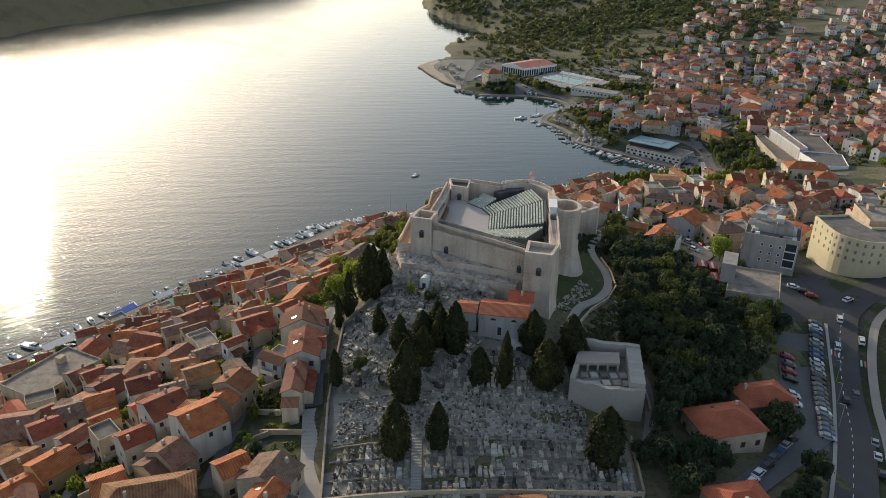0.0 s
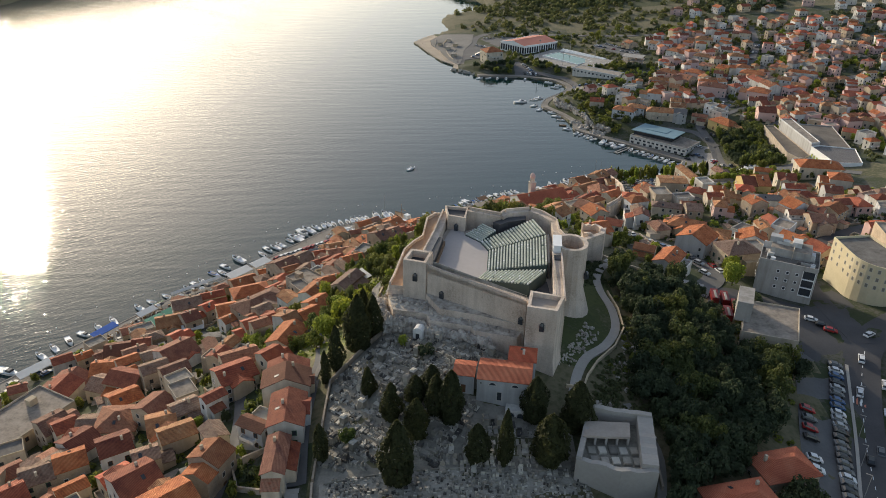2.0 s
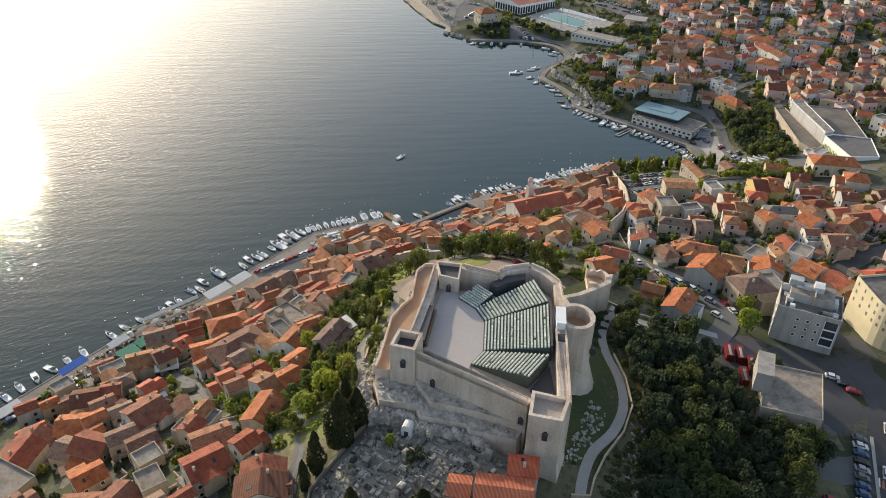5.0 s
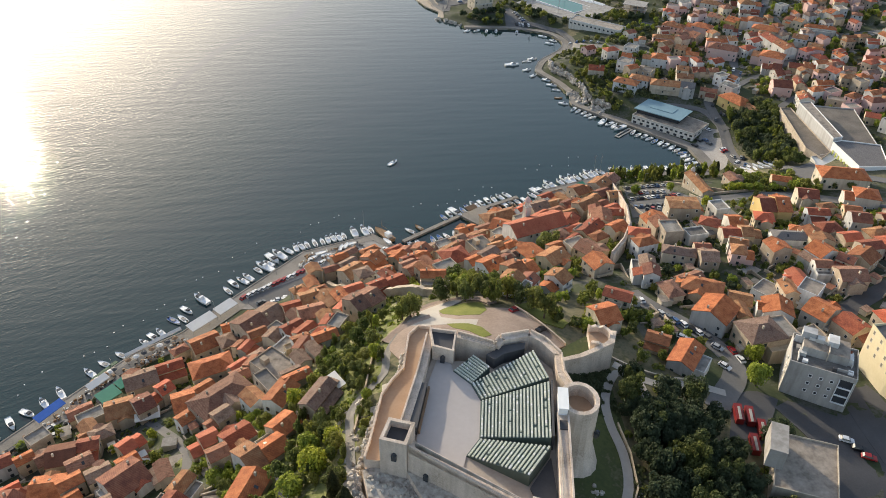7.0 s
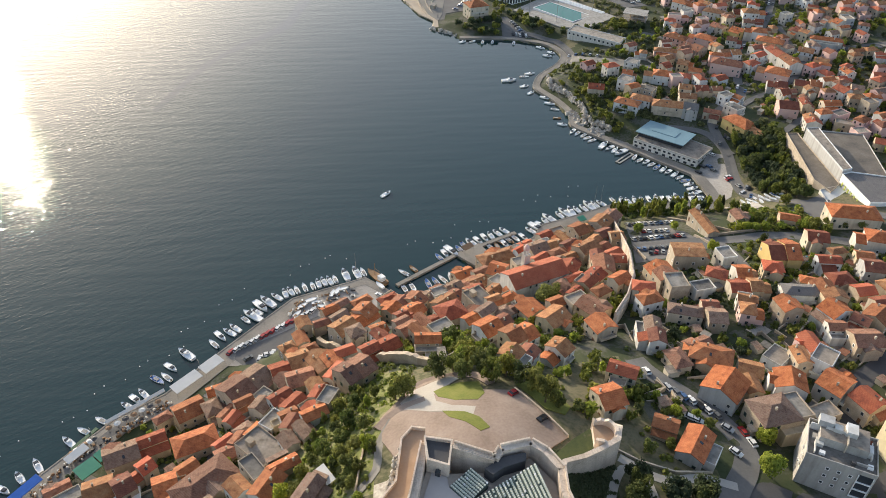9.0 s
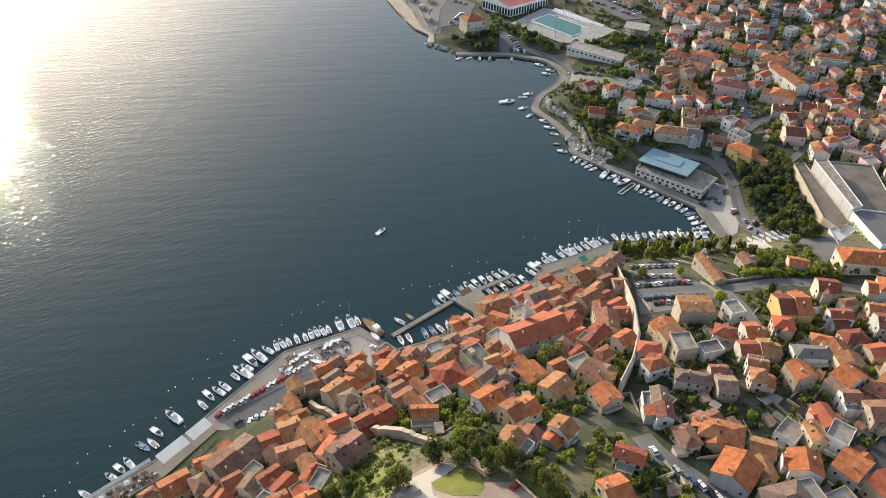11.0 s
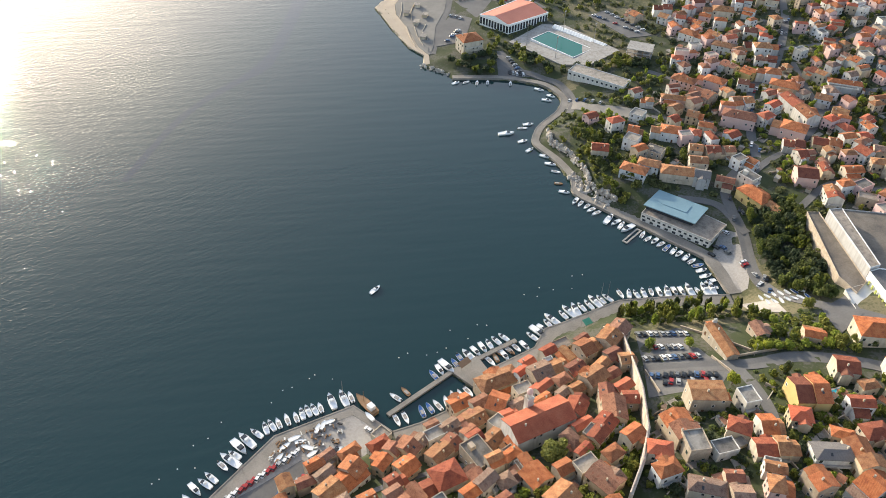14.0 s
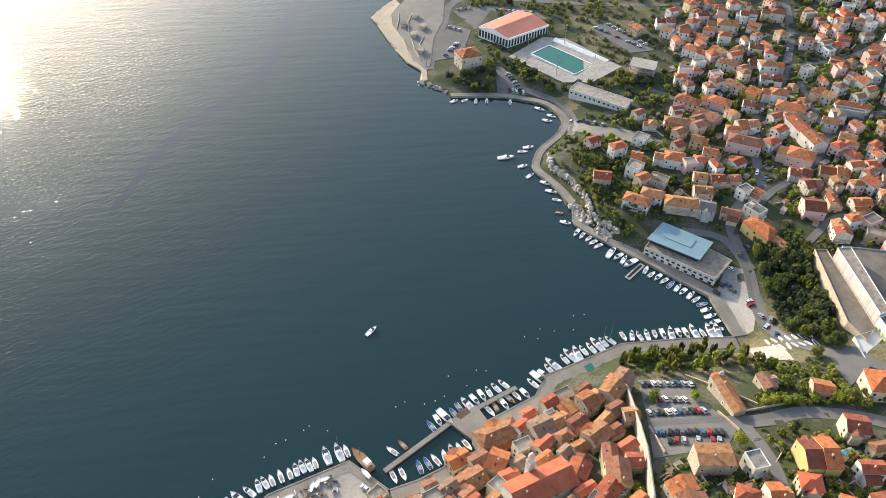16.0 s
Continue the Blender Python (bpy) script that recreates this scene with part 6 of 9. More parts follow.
for k in range(3):
    s = Shape()
    s.box(0, 0, 0, 4.0, 0.5, 0.35, 0)
    s.box(-1.9, 0, 0.35, 0.2, 0.5, 2.75, 0)
    s.box(1.9, 0, 0.35, 0.2, 0.5, 2.75, 0)
    s.box(0, 0.15, 0.35, 3.6, 0.1, 2.75, 1)
    part("balcony_frame", s.mesh("balcony_frame", ["white_paint", "window_glass"]), apt, pose(131.2, 236.7, 47.2 + 3.1 * k, 0, 0, -27.5))
for x, y, sx, sy, sz in ((125.6, 252.6, 4, 3, 2.2), (131.5, 249, 3, 4, 1.8), (128, 250, 2.2, 2.2, 1.4), (134.2, 244, 3, 3, 2.4), (122.5, 248, 2, 2.6, 1.2)):
    s = Shape()
    s.box(0, 0, 0, sx, sy, sz, 0)
    part("roof_hut", s.mesh("roof_hut", ["wall_white"]), apt, pose(x, y, 57.4 if x < 125 or y < 245 else 60.4, 0, 0, -27.5))
low = block("commercial_building", "plain pale concrete building with a large flat roof", "building", [(94.3, 200.7), (108.9, 195.5), (117, 213), (102.4, 218.2)], 42, 56.8, "wall_cream", "roof_flat", 1, 4, WIDE_WINDOW, 0.5, faces=(1,))
s = Shape()
s.box(0, 0, 0, 10, 4.4, 6.4, 0)
part("stair_tower", s.mesh("stair_tower", ["concrete"]), low, pose(98.6, 211.2, 56.8, 0, 0, 66))
# rounded cream corner building
arc = [(150.2, 259.4), (150.2, 247)] + [(161 + 10.8 * math.cos(a), 245.5 + 11.0 * math.sin(a)) for a in np.linspace(math.pi * 1.03, math.pi * 1.5, 7)] + [(186, 233), (190, 247), (166, 248.5), (164, 261)]
block("corner_building", "cream four-storey office building with a rounded corner facade", "building", arc, 38, 58, "wall_butter", "roof_flat", 4, 3.2, opening_mesh(1.0, 1.5, glass="pane_dull"), 0.8, base=3.6, storey=3.0)
# brown stone house behind it
house(176, 262, 80, 18, 12, 15, "flat", "stone", "flat", 12)
house(158, 196, 66, 26, 12, 8, "gable", "stone", "orange", 12)
house(146, 166, 66, 22, 11, 7, "gable", "stone", "orange", 10)

# boat club on the quay
club = block("boat_club", "white two-storey boat club with a pale blue metal roof", "building", [(146.6, 520.5), (178, 493.5), (192.2, 507.5), (162.5, 539)], 0, 6.6, "wall_white", "roof_flat", 2, 3.2, WIDE_WINDOW, 0.5, storey=3.6)
facade(club, (146.6, 520.5), (178, 493.5), 4.2, 1, 3.0, WIDE_WINDOW)
facade(club, (146.6, 520.5), (178, 493.5), 1.7, 1, 4.2, opening_mesh(2.2, 1.7))
facade(club, (178, 493.5), (192.2, 507.5), 4.2, 1, 4.0, WIDE_WINDOW)
up = Shape()
up.prism([(150.2, 524.4), (172.3, 507.6), (182.9, 519.7), (161.5, 536.2)], 6.6, 9.4, 1)
up.prism([(148.2, 524.2), (172.4, 505.4), (185, 519.6), (161.5, 538.4)], 9.4, 9.9, 0)
up.prism([(158.5, 524.6), (170.4, 515.4), (175.6, 521.4), (163.7, 530.6)], 9.9, 10.2, 0)
part("upper_roof", up.mesh("upper_roof", ["club_blue", "window_glass"]), club, None, "pale blue sheet-metal roof over glazing")
# sports hall
hall = thing("sports_hall", "white sports hall with a red low-pitched roof and tall glazing", "sports hall")
hp = [(79, 787), (100.5, 765.4), (137, 790), (116, 818.7)]
s = Shape()
for i in range(4):
    a, b = hp[i], hp[(i + 1) % 4]
    s.face([(*a, 2), (*b, 2), (*b, 13), (*a, 13)])
part("wall", s.mesh("wall", ["white_paint"]), hall)
s = Shape()
ma, mb = (Vector(hp[0]) + Vector(hp[1])) / 2, (Vector(hp[2]) + Vector(hp[3])) / 2
s.face([(*hp[1], 13.2), (*hp[2], 13.2), (*mb, 16.5), (*ma, 16.5)], 0)
s.face([(*hp[3], 13.2), (*hp[0], 13.2), (*ma, 16.5), (*mb, 16.5)], 0)
s.face([(*hp[0], 13.2), (*hp[1], 13.2), (*ma, 16.5)], 1)
s.face([(*hp[2], 13.2), (*hp[3], 13.2), (*mb, 16.5)], 1)
s.strip(hp + [hp[0]], 0.7, 12.4, 13.5, 1)
part("roof", s.mesh("roof", ["hall_red", "white_paint"]), hall)
big = opening_mesh(2.6, 6.2, rim="white_paint", bar=0.2)
facade(hall, hp[0], hp[1], 5.6, 1, 3.0, big)
facade(hall, hp[1], hp[2], 5.6, 1, 3.0, big)
TAKEN.append((108, 792, 30))
# swimming pool with its stand
pool = thing("swimming_pool", "rectangular outdoor pool with still turquoise water", "swimming pool")
pp = [(116.8, 749.5), (144.5, 715.8), (162.8, 730.2), (133.6, 763.7)]
s = Shape()
s.strip(pp + [pp[0]], 0.8, 6, 8.55)
part("rim", s.mesh("rim", ["white_paint"]), pool)
s = Shape()
s.face([(*p, 8.3) for p in pp])
part("water", s.mesh("water", ["pool_water"]), pool)
s = Shape()
for k in range(4):
    a, b = Vector((138, 772)), Vector((173, 733))
    o = Vector((b.y - a.y, a.x - b.x)).normalized() * (-1.0 * k)
    s.strip([tuple(a + o), tuple(b + o)], 1.0, 5, 8.6 + 0.4 * k)
tagged(new("pool_stand", s.mesh("pool_stand", ["white_paint"])), "low white stepped spectator stand by the pool", "stand")
for x, y in ((112, 741), (131, 717), (166, 741), (146, 765)):
    s = Shape()
    s.cyl(x, y, 5, 24, 0.22, 0.14, 6)
    s.box(x, y, 24, 1.8, 0.4, 1.0, 0, 40)
    tagged(new("floodlight_mast", s.mesh("floodlight_mast", ["concrete"])), "tall thin grey floodlight mast", "mast", "pool masts")
# long low building, villa and half-built house by the bay
block("low_building", "long low white building with a pale flat roof", "building", rect(156, 678, -38, 44, 13), 1, 12.6, "wall_white", "roof_flat", 1, 3.4, opening_mesh(2.0, 1.9, rim="white_paint", bar=0.16), 0.3, base=0.6)
house(66, 739, 20, 17, 15, 10.5, "hip", "cream", "orange", 16)
frame_house = thing("unfinished_house", "unfinished concrete house with open storeys", "house")
for k in range(4):
    s = Shape()
    s.box(0, 0, 0, 19, 15, 0.35)
    part("slab", s.mesh("slab", ["concrete"]), frame_house, pose(196, 715, 8 + 3.0 * k, 0, 0, -25))
    for a in (-8.5, -3, 3, 8.5):
        for b in (-6.5, 0, 6.5):
            s = Shape()
            s.box(0, 0, 0, 0.5, 0.5, 2.65)
            if k < 3:
                part("pillar", s.mesh("pillar", ["terrace_earth"]), frame_house, pose(196, 715, 8.35 + 3.0 * k, 0, 0, -25) @ pose(a, b, 0))
TAKEN.append((196, 715, 12))
# school-like complex above the park
block("long_building", "long white modern building with lime-green end and dark flat roofs", "building", [(236.2, 491), (243.6, 491.5), (241, 446), (235, 444)], 10, 29, "wall_white", "roof_flat", 0, 4, WIDE_WINDOW, 0.5, storey=3.3)
block("long_building", "low white wing with a worn brown flat roof", "building", [(229.5, 498), (236, 497.6), (234.6, 442), (226, 434), (222.5, 446)], 8, 22, "wall_stone", "roof_bitumen", 2, 5, WIDE_WINDOW, 0.6)
block("long_building", "white wing with a dark grey flat roof", "building", [(243.8, 498), (272, 492), (262, 444), (241.4, 446)], 8, 24, "wall_white", "roof_bitumen", 3, 4, WIDE_WINDOW, 0.6)
lime = block("long_building", "white wing with lime-green window bays", "building", [(235, 443.6), (241, 445.6), (260, 440), (252, 416), (236, 416)], 8, 27, "white_paint", "roof_grey", 2, 4.5, WIDE_WINDOW, 0.6, base=6)
for k in range(6):
    s = Shape()
    s.box(0, 0, 0, 0.4, 0.9, 9)
    part("fin", s.mesh("fin", ["lime_green"]), lime, pose(234.6, 440 - 3.2 * k, 15))
block("long_building", "low pale block with a light grey flat roof", "building", [(221.5, 437), (234.6, 441), (236, 417), (219, 411.5)], 8, 21.5, "wall_white", "sheet_pale", 2, 4, WIDE_WINDOW, 0.6)


# ---- town wall ----
def town_wall(line, h, label):
    root = thing("town_wall", label, "wall", kind="structure")
    for a, b in zip(line, line[1:]):
        s = Shape()
        pts = even_line([a, b], 3)
        s.strip(pts, 1.3, lambda x, y: ground_z(x, y) - 1.5, lambda x, y: ground_z(x, y) + h)
        s.strip(pts, 0.5, lambda x, y: ground_z(x, y) + h - 0.5, lambda x, y: ground_z(x, y) + h + 1.1, shift=-0.4)
        part("wall", s.mesh("wall", ["fort_stone"]), root)
        for x, y in pts:
            BLOCK.append((x, y, 1.4))


town_wall([(101, 424), (108, 416), (107.2, 404), (106, 390), (104.6, 377), (99.3, 353), (92, 336), (83, 321)], 6.8, "tall pale stone town wall along the old quarter")
def ruined_wall(line):
    """A broken old wall: short stretches of uneven height."""
    root = thing("ruined_wall", "broken jagged old stone wall running down the slope", "wall", kind="structure")
    r = random.Random(4)
    pts = even_line(smooth_line(line, 6), 1.1)
    h, tops = 3.6, []
    for q in pts:
        h = min(5.2, max(2.2, h + r.uniform(-0.7, 0.7)))
        tops.append((*q, ground_z(*q) + h))
        BLOCK.append((q[0], q[1], 1.5))
    for i in range(0, len(tops) - 1, 6):
        s = Shape()
        s.strip(tops[i:i + 7], 1.7, lambda x, y: ground_z(x, y) - 1.5, 0)
        part("wall", s.mesh("wall", ["wall_stone"]), root)


ruined_wall([(-32, 341), (-17.2, 324.7), (-3.5, 310.7), (5.3, 305.1), (15, 295)])


def garden_wall(line, h=1.4, mat="wall_stone"):
    s = Shape()
    s.strip(even_line(line, 3), 0.45, lambda x, y: ground_z(x, y) - 0.8, lambda x, y: ground_z(x, y) + h)
    tagged(new("garden_wall", s.mesh("garden_wall", [mat])), "low rough stone garden wall", "wall", "garden walls", "structure")


for line in ([(-19.5, 110), (46, 114)], [(46, 114), (47, 130)], [(-22, 140), (-19.8, 110)], [(-22, 141), (-21.5, 172), (-9, 190)], [(50, 251), (37.4, 272)], [(38, 165), (44, 161), (54, 154)],
             [(55, 152), (54, 140)], [(-8, 262), (-10, 240), (-12, 222)], [(112, 394), (113, 378)], [(146, 386), (142, 398)],
             [(138, 424), (160, 400)], [(176, 400), (150, 396)], [(-60, 262), (-38, 232)], [(-50, 275), (-30, 240)], [(-70, 250), (-48, 215)]):
    garden_wall(line)
for line in ([(37, 168), (41.5, 168.5), (43.5, 173.5), (47.8, 181), (54.6, 190), (59.4, 200), (60.3, 211), (59.2, 221)], [(58, 252), (70, 245.5), (80, 243), (92, 244.5)]):
    garden_wall(line, 0.9, "wall_cream")


def ruin():
    root = thing("ruin", "roofless walled burial court of pale stone with a tomb block", "ruin")
    r = random.Random(12)
    for line, wide, top, shift in (([(39.8, 156.2), (53.6, 152.9)], 1.3, 66.5, 0), ([(53.4, 153.6), (50.6, 137.4)], 3.4, 66.1, -1.2), ([(51.0, 136.9), (43.3, 137.2), (34.6, 140.9)], 1.2, 65.1, 0), ([(34.9, 140.5), (40.5, 156.4)], 1.2, 65.7, 0)):
        s = Shape()
        s.strip([(*q, top + r.uniform(-0.28, 0.22)) for q in even_line(line, 1.5)], wide, 52, 0, shift=shift)
        part("wall", s.mesh("wall", ["path_stone"]), root)
    s = Shape()
    s.prism([(40.4, 155.4), (52.0, 152.4), (49.6, 138), (43.3, 138), (35.7, 141.2)], 52, 63.3)
    part("floor", s.mesh("floor", ["grave_earth"]), root)
    s = Shape()
    s.prism([(38.6, 151.6), (48.2, 151.0), (47.2, 146.2), (36.9, 146.6)], 65.2, 65.75)
    s.prism([(38.7, 151.5), (48.1, 150.9), (47.7, 148.4), (38.0, 148.9)], 63, 65.2)
    part("tomb_roof", s.mesh("tomb_roof", ["fort_floor"]), root)
    pier = Shape()
    pier.box(0, 0, 0, 0.45, 0.6, 1.95)
    pier_mesh = pier.mesh("pier", ["path_stone"])
    for i in range(5):
        part("pier", pier_mesh, root, pose(37.3 + 2.4 * i, 146.9 - 0.1 * i, 63.25))
    lid = Shape()
    lid.box(0, 0, 0, 1.7, 2.2, 0.5)
    lid.box(0, 0, 0.5, 1.5, 2.0, 0.12)
    lid_mesh = lid.mesh("slab", ["marble"])
    for i in range(10):
        part("slab", lid_mesh, root, pose(38.6 + 2.3 * (i % 5), 144.6 - 3.2 * (i // 5) - 0.1 * (i % 5), 63.28, 0, 0, r.uniform(-3, 3)) @ Matrix.Diagonal((1, 1, 0.7 + 0.2 * (i % 3), 1)))
    TAKEN.append((44, 146, 11))


for line in ([(-37.2, 135.6), (-26.5, 132)], [(-40, 128.3), (-38.1, 133.6), (-35, 134.4)], [(-44, 156), (-39.4, 144), (-33.5, 141.3)]):
    garden_wall(line)

ruin()

# ---- more houses between the measured ones ----
def free(x, y, r, slack=1.0):
    return all((x - a) ** 2 + (y - b) ** 2 > ((r + c) * slack) ** 2 for a, b, c in TAKEN) and all((x - a) ** 2 + (y - b) ** 2 > (r * 0.75 + c) ** 2 for a, b, c in BLOCK)


FAR_HOUSES = Shape()
FAR_MATS = ["wall_white_many", "wall_cream_many", "wall_stone_many", "wall_pink_many", "roof_orange_many", "roof_red_many", "roof_old_many", "roof_flat_many", "window_glass", "roof_new_many"]


def far_house(x, y, yaw, L, W, H, kind, wall, roof):
    """A house of the joined rest: grown blocks, roofs with eaves, balconies to the south, window panes."""
    TAKEN.append((x, y, math.hypot(L, W) / 2))
    s, base = FAR_HOUSES, placed(x, y, ground_z(x, y), yaw)
    mw, mr = FAR_MATS.index("wall_" + wall + "_many"), FAR_MATS.index("roof_" + roof + "_many")
    blocks = massing(r6, L, W, H, kind)
    for bx, by, turn, bl, bw, bh, bk in blocks:
        put, bh = placed(bx, by, 0, turn, base), max(2.3, bh)
        if bk == "lean":
            lean_of(s, s, put, bl, bw, bh, 3, mw, mr)
        elif bk == "flat":
            walls_of(s, put, bl, bw, bh, 0, "flat", 3, mw)
            flat_of(s, put, bl, bw, bh, FAR_MATS.index("roof_flat_many"), mw)
        else:
            walls_of(s, put, bl, bw, bh, bw * 0.22, bk, 3, mw)
            roof_of(s, put, bl, bw, bh, bw * 0.22, bk, mr)
    ox, oy, _, ml, mb, _, _ = blocks[0]
    front = min(((0, ml, mb / 2), (180, ml, mb / 2), (90, mb, ml / 2), (270, mb, ml / 2)), key=lambda q: -math.cos(radians(q[0] + yaw)))
    airy = H >= 5.5 and r6.random() < 0.5
    for side, span, off in ((0, ml, mb / 2), (180, ml, mb / 2), (90, mb, ml / 2), (270, mb, ml / 2)):
        put = placed(ox, oy, 0, side, base)
        m = max(1, int(span / 3.2))
        for st in range(max(1, int(H / 2.9))):
            if airy and side == front[0] and st:
                balcony_of(s, put, 0, off, 2.7 * st, span * 0.8, mw)
            for i in range(m):
                if rng.random() < 0.3:
                    continue
                u, zz = (i + 0.5) / m * span - span / 2, 1.0 + 2.8 * st
                s.face([put(a, -off - 0.05, z) for a, z in ((u - 0.55, zz), (u + 0.55, zz), (u + 0.55, zz + 1.4), (u - 0.55, zz + 1.4))], 8)


def fill(poly, count, size, heights_, walls, roofs, yaws, slack, windows, seed, shore=14, single=0):
    """Scatter houses inside a polygon wherever there is room, turned like their surroundings."""
    r = random.Random(seed)
    x0, x1 = min(p[0] for p in poly), max(p[0] for p in poly)
    y0, y1 = min(p[1] for p in poly), max(p[1] for p in poly)
    made = 0
    tries = [(r.uniform(x0, x1), r.uniform(y0, y1)) for _ in range(count * 30)]
    dist = shore_distance(np.array(tries), COAST)
    for (x, y), d in zip(tries, dist):
        if made >= count:
            break
        if d < shore or not in_poly(x, y, poly):
            continue
        L, W = r.uniform(*size), r.uniform(size[0] * 0.8, size[0] * 1.05)
        if not free(x, y, math.hypot(L, W) / 2 * 0.9, slack):
            continue
        kind = r.choice(("gable", "gable", "hip", "hip", "hip", "flat") if size[0] > 7 else ("gable",) * 7 + ("hip", "flat"))
        yaw = r.choice(yaws) + r.uniform(-9, 9)
        spec = (x, y, yaw, L, W, r.uniform(*heights_), kind, r.choice(walls), "flat" if kind == "flat" else r.choice(roofs))
        if made < single:
            house(*spec, windows)
        else:
            far_house(*spec)
        made += 1


OLD_WALLS, NEW_WALLS = ("stone", "stone", "cream", "cream", "white"), ("white", "white", "white", "cream", "pink", "pink", "stone")
OLD_ROOFS, NEW_ROOFS = ("orange", "old", "old", "red", "orange", "new"), ("orange", "new", "orange", "red", "old", "new", "orange")
WEST_ROWS = [(-175, 190), (-149, 245), (-105, 300), (-75, 322), (-48, 318), (-60, 280), (-40, 240), (-36, 190), (-32, 100), (-150, 100)]
TAKEN.extend([(63.0, 346.5, 8), (84, 350, 7), (90, 360, 6)])
fill(WEST_ROWS, 84, (6, 9.5), (4.5, 8), OLD_WALLS, OLD_ROOFS, (35, 38, 42, 125), 0.76, 4, 11, single=22)
fill([(-75, 322), (-48, 318), (-22, 314), (-18, 296), (-28, 268), (-40, 244), (-62, 276)], 30, (6, 9.5), (4, 6.5), OLD_WALLS, OLD_ROOFS, (35, 42, 125, 60), 0.72, 4, 31, single=10)
fill([(-40, 352), (-26, 360), (-4, 366), (10, 378), (45, 396), (75, 420), (100, 418), (102, 380), (92, 345), (70, 335), (20, 325), (-20, 305), (-50, 320)], 60, (6, 9), (5.5, 8.5), OLD_WALLS, OLD_ROOFS, (30, 35, 120), 0.7, 4, 12, 8, 16)
fill([(86, 300), (100, 345), (110, 372), (160, 380), (240, 366), (260, 300), (200, 240), (170, 275), (140, 262), (112, 262)], 44, (7.2, 10), (4.5, 8), OLD_WALLS + NEW_WALLS, NEW_ROOFS, (15, 100, 160), 0.86, 5, 13)
fill([(150, 205), (170, 225), (260, 240), (260, 120), (120, 100), (130, 150)], 14, (9, 14), (6, 9), OLD_WALLS, OLD_ROOFS, (20, 66), 0.9, 6, 14)
fill([(150, 560), (128, 600), (140, 640), (210, 660), (220, 720), (250, 840), (330, 860), (420, 840), (420, 430), (280, 420), (270, 500), (215, 560)], 270, (7.2, 10.5), (5, 9), NEW_WALLS, NEW_ROOFS, (10, 100, 160, 25), 0.78, 2, 15)
fill([(420, 430), (420, 840), (520, 1000), (760, 1250), (1000, 1300), (1000, 700), (700, 420)], 640, (8, 12), (5, 8.5), NEW_WALLS, NEW_ROOFS, (10, 100, 160, 25), 0.85, 3, 16)
fill([(280, 900), (330, 1000), (480, 1250), (700, 1300), (520, 1000), (420, 860)], 70, (10, 15), (5, 8), NEW_WALLS, NEW_ROOFS, (10, 100, 160, 25), 1.2, 3, 17)
fill([(620, 1180), (760, 1250), (1000, 1300), (1250, 1350), (1300, 1700), (900, 1650), (640, 1400)], 260, (10, 15), (6, 9), NEW_WALLS, NEW_ROOFS, (10, 100, 160, 25), 0.9, 3, 18)
tagged(new("far_houses", FAR_HOUSES.mesh("far_houses", FAR_MATS)), "closely built houses with orange tile roofs on far slopes", "house", kind="stuff")


# ---- yards between the houses ----
YARD_MATS = ["wall_cream_many", "roof_flat_many", "wall_stone_many", "roof_old_many", "wall_white_many"]


def yards(name, poly, n, seed, label):
    """Paved courts, low garden walls, sheds and terraces that fill the ground between houses."""
    r, s = random.Random(seed), Shape()
    x0, x1 = min(p[0] for p in poly), max(p[0] for p in poly)
    y0, y1 = min(p[1] for p in poly), max(p[1] for p in poly)
    spots = [(r.uniform(x0, x1), r.uniform(y0, y1)) for _ in range(n * 3)]
    spots = clear_of([q for q in spots if in_poly(*q, poly)], 0.8)[:n]
    for (x, y), z in zip(spots, heights(spots)):
        kind, turn, z = r.random(), r.choice((15, 35, 40, 105, 125)) + r.uniform(-12, 12), float(z)
        if kind < 0.34:
            s.box(x, y, z - 1.2, r.uniform(3, 7), r.uniform(2.5, 4.5), 1.2 + r.uniform(0.15, 0.5), 1, turn)
        elif kind < 0.74:
            L = r.uniform(4, 11)
            s.box(x, y, z - 1.5, L, 0.4, 1.5 + r.uniform(0.7, 1.5), r.choice((0, 2, 2)), turn)
            if r.random() < 0.6:
                c, t = math.cos(radians(turn)), math.sin(radians(turn))
                m = r.uniform(2, 5)
                s.box(x + c * L / 2 - t * m / 2, y + t * L / 2 + c * m / 2, z - 1.5, 0.4, m, 1.5 + r.uniform(0.7, 1.4), 2, turn)
        else:
            a, b, h = r.uniform(2.2, 4.5), r.uniform(2, 3.4), r.uniform(2.1, 2.8)
            s.box(x, y, z - 1.5, a, b, 1.5 + h, r.choice((0, 2, 4)), turn)
            s.box(x, y, z + h, a + 0.4, b + 0.4, 0.14, r.choice((1, 3, 3)), turn)
    tagged(new(name, s.mesh(name, YARD_MATS)), label, "garden", kind="stuff")


def clear_of(spots, slack):
    """Those of the spots that lie outside houses, roads and paved areas."""
    P, keep = np.array(spots), np.ones(len(spots), bool)
    for x, y, r in [(a, b, c * 0.62) for a, b, c in TAKEN] + BLOCK:
        keep &= (P[:, 0] - x) ** 2 + (P[:, 1] - y) ** 2 > (r + slack) ** 2
    return [q for q, k in zip(spots, keep) if k]


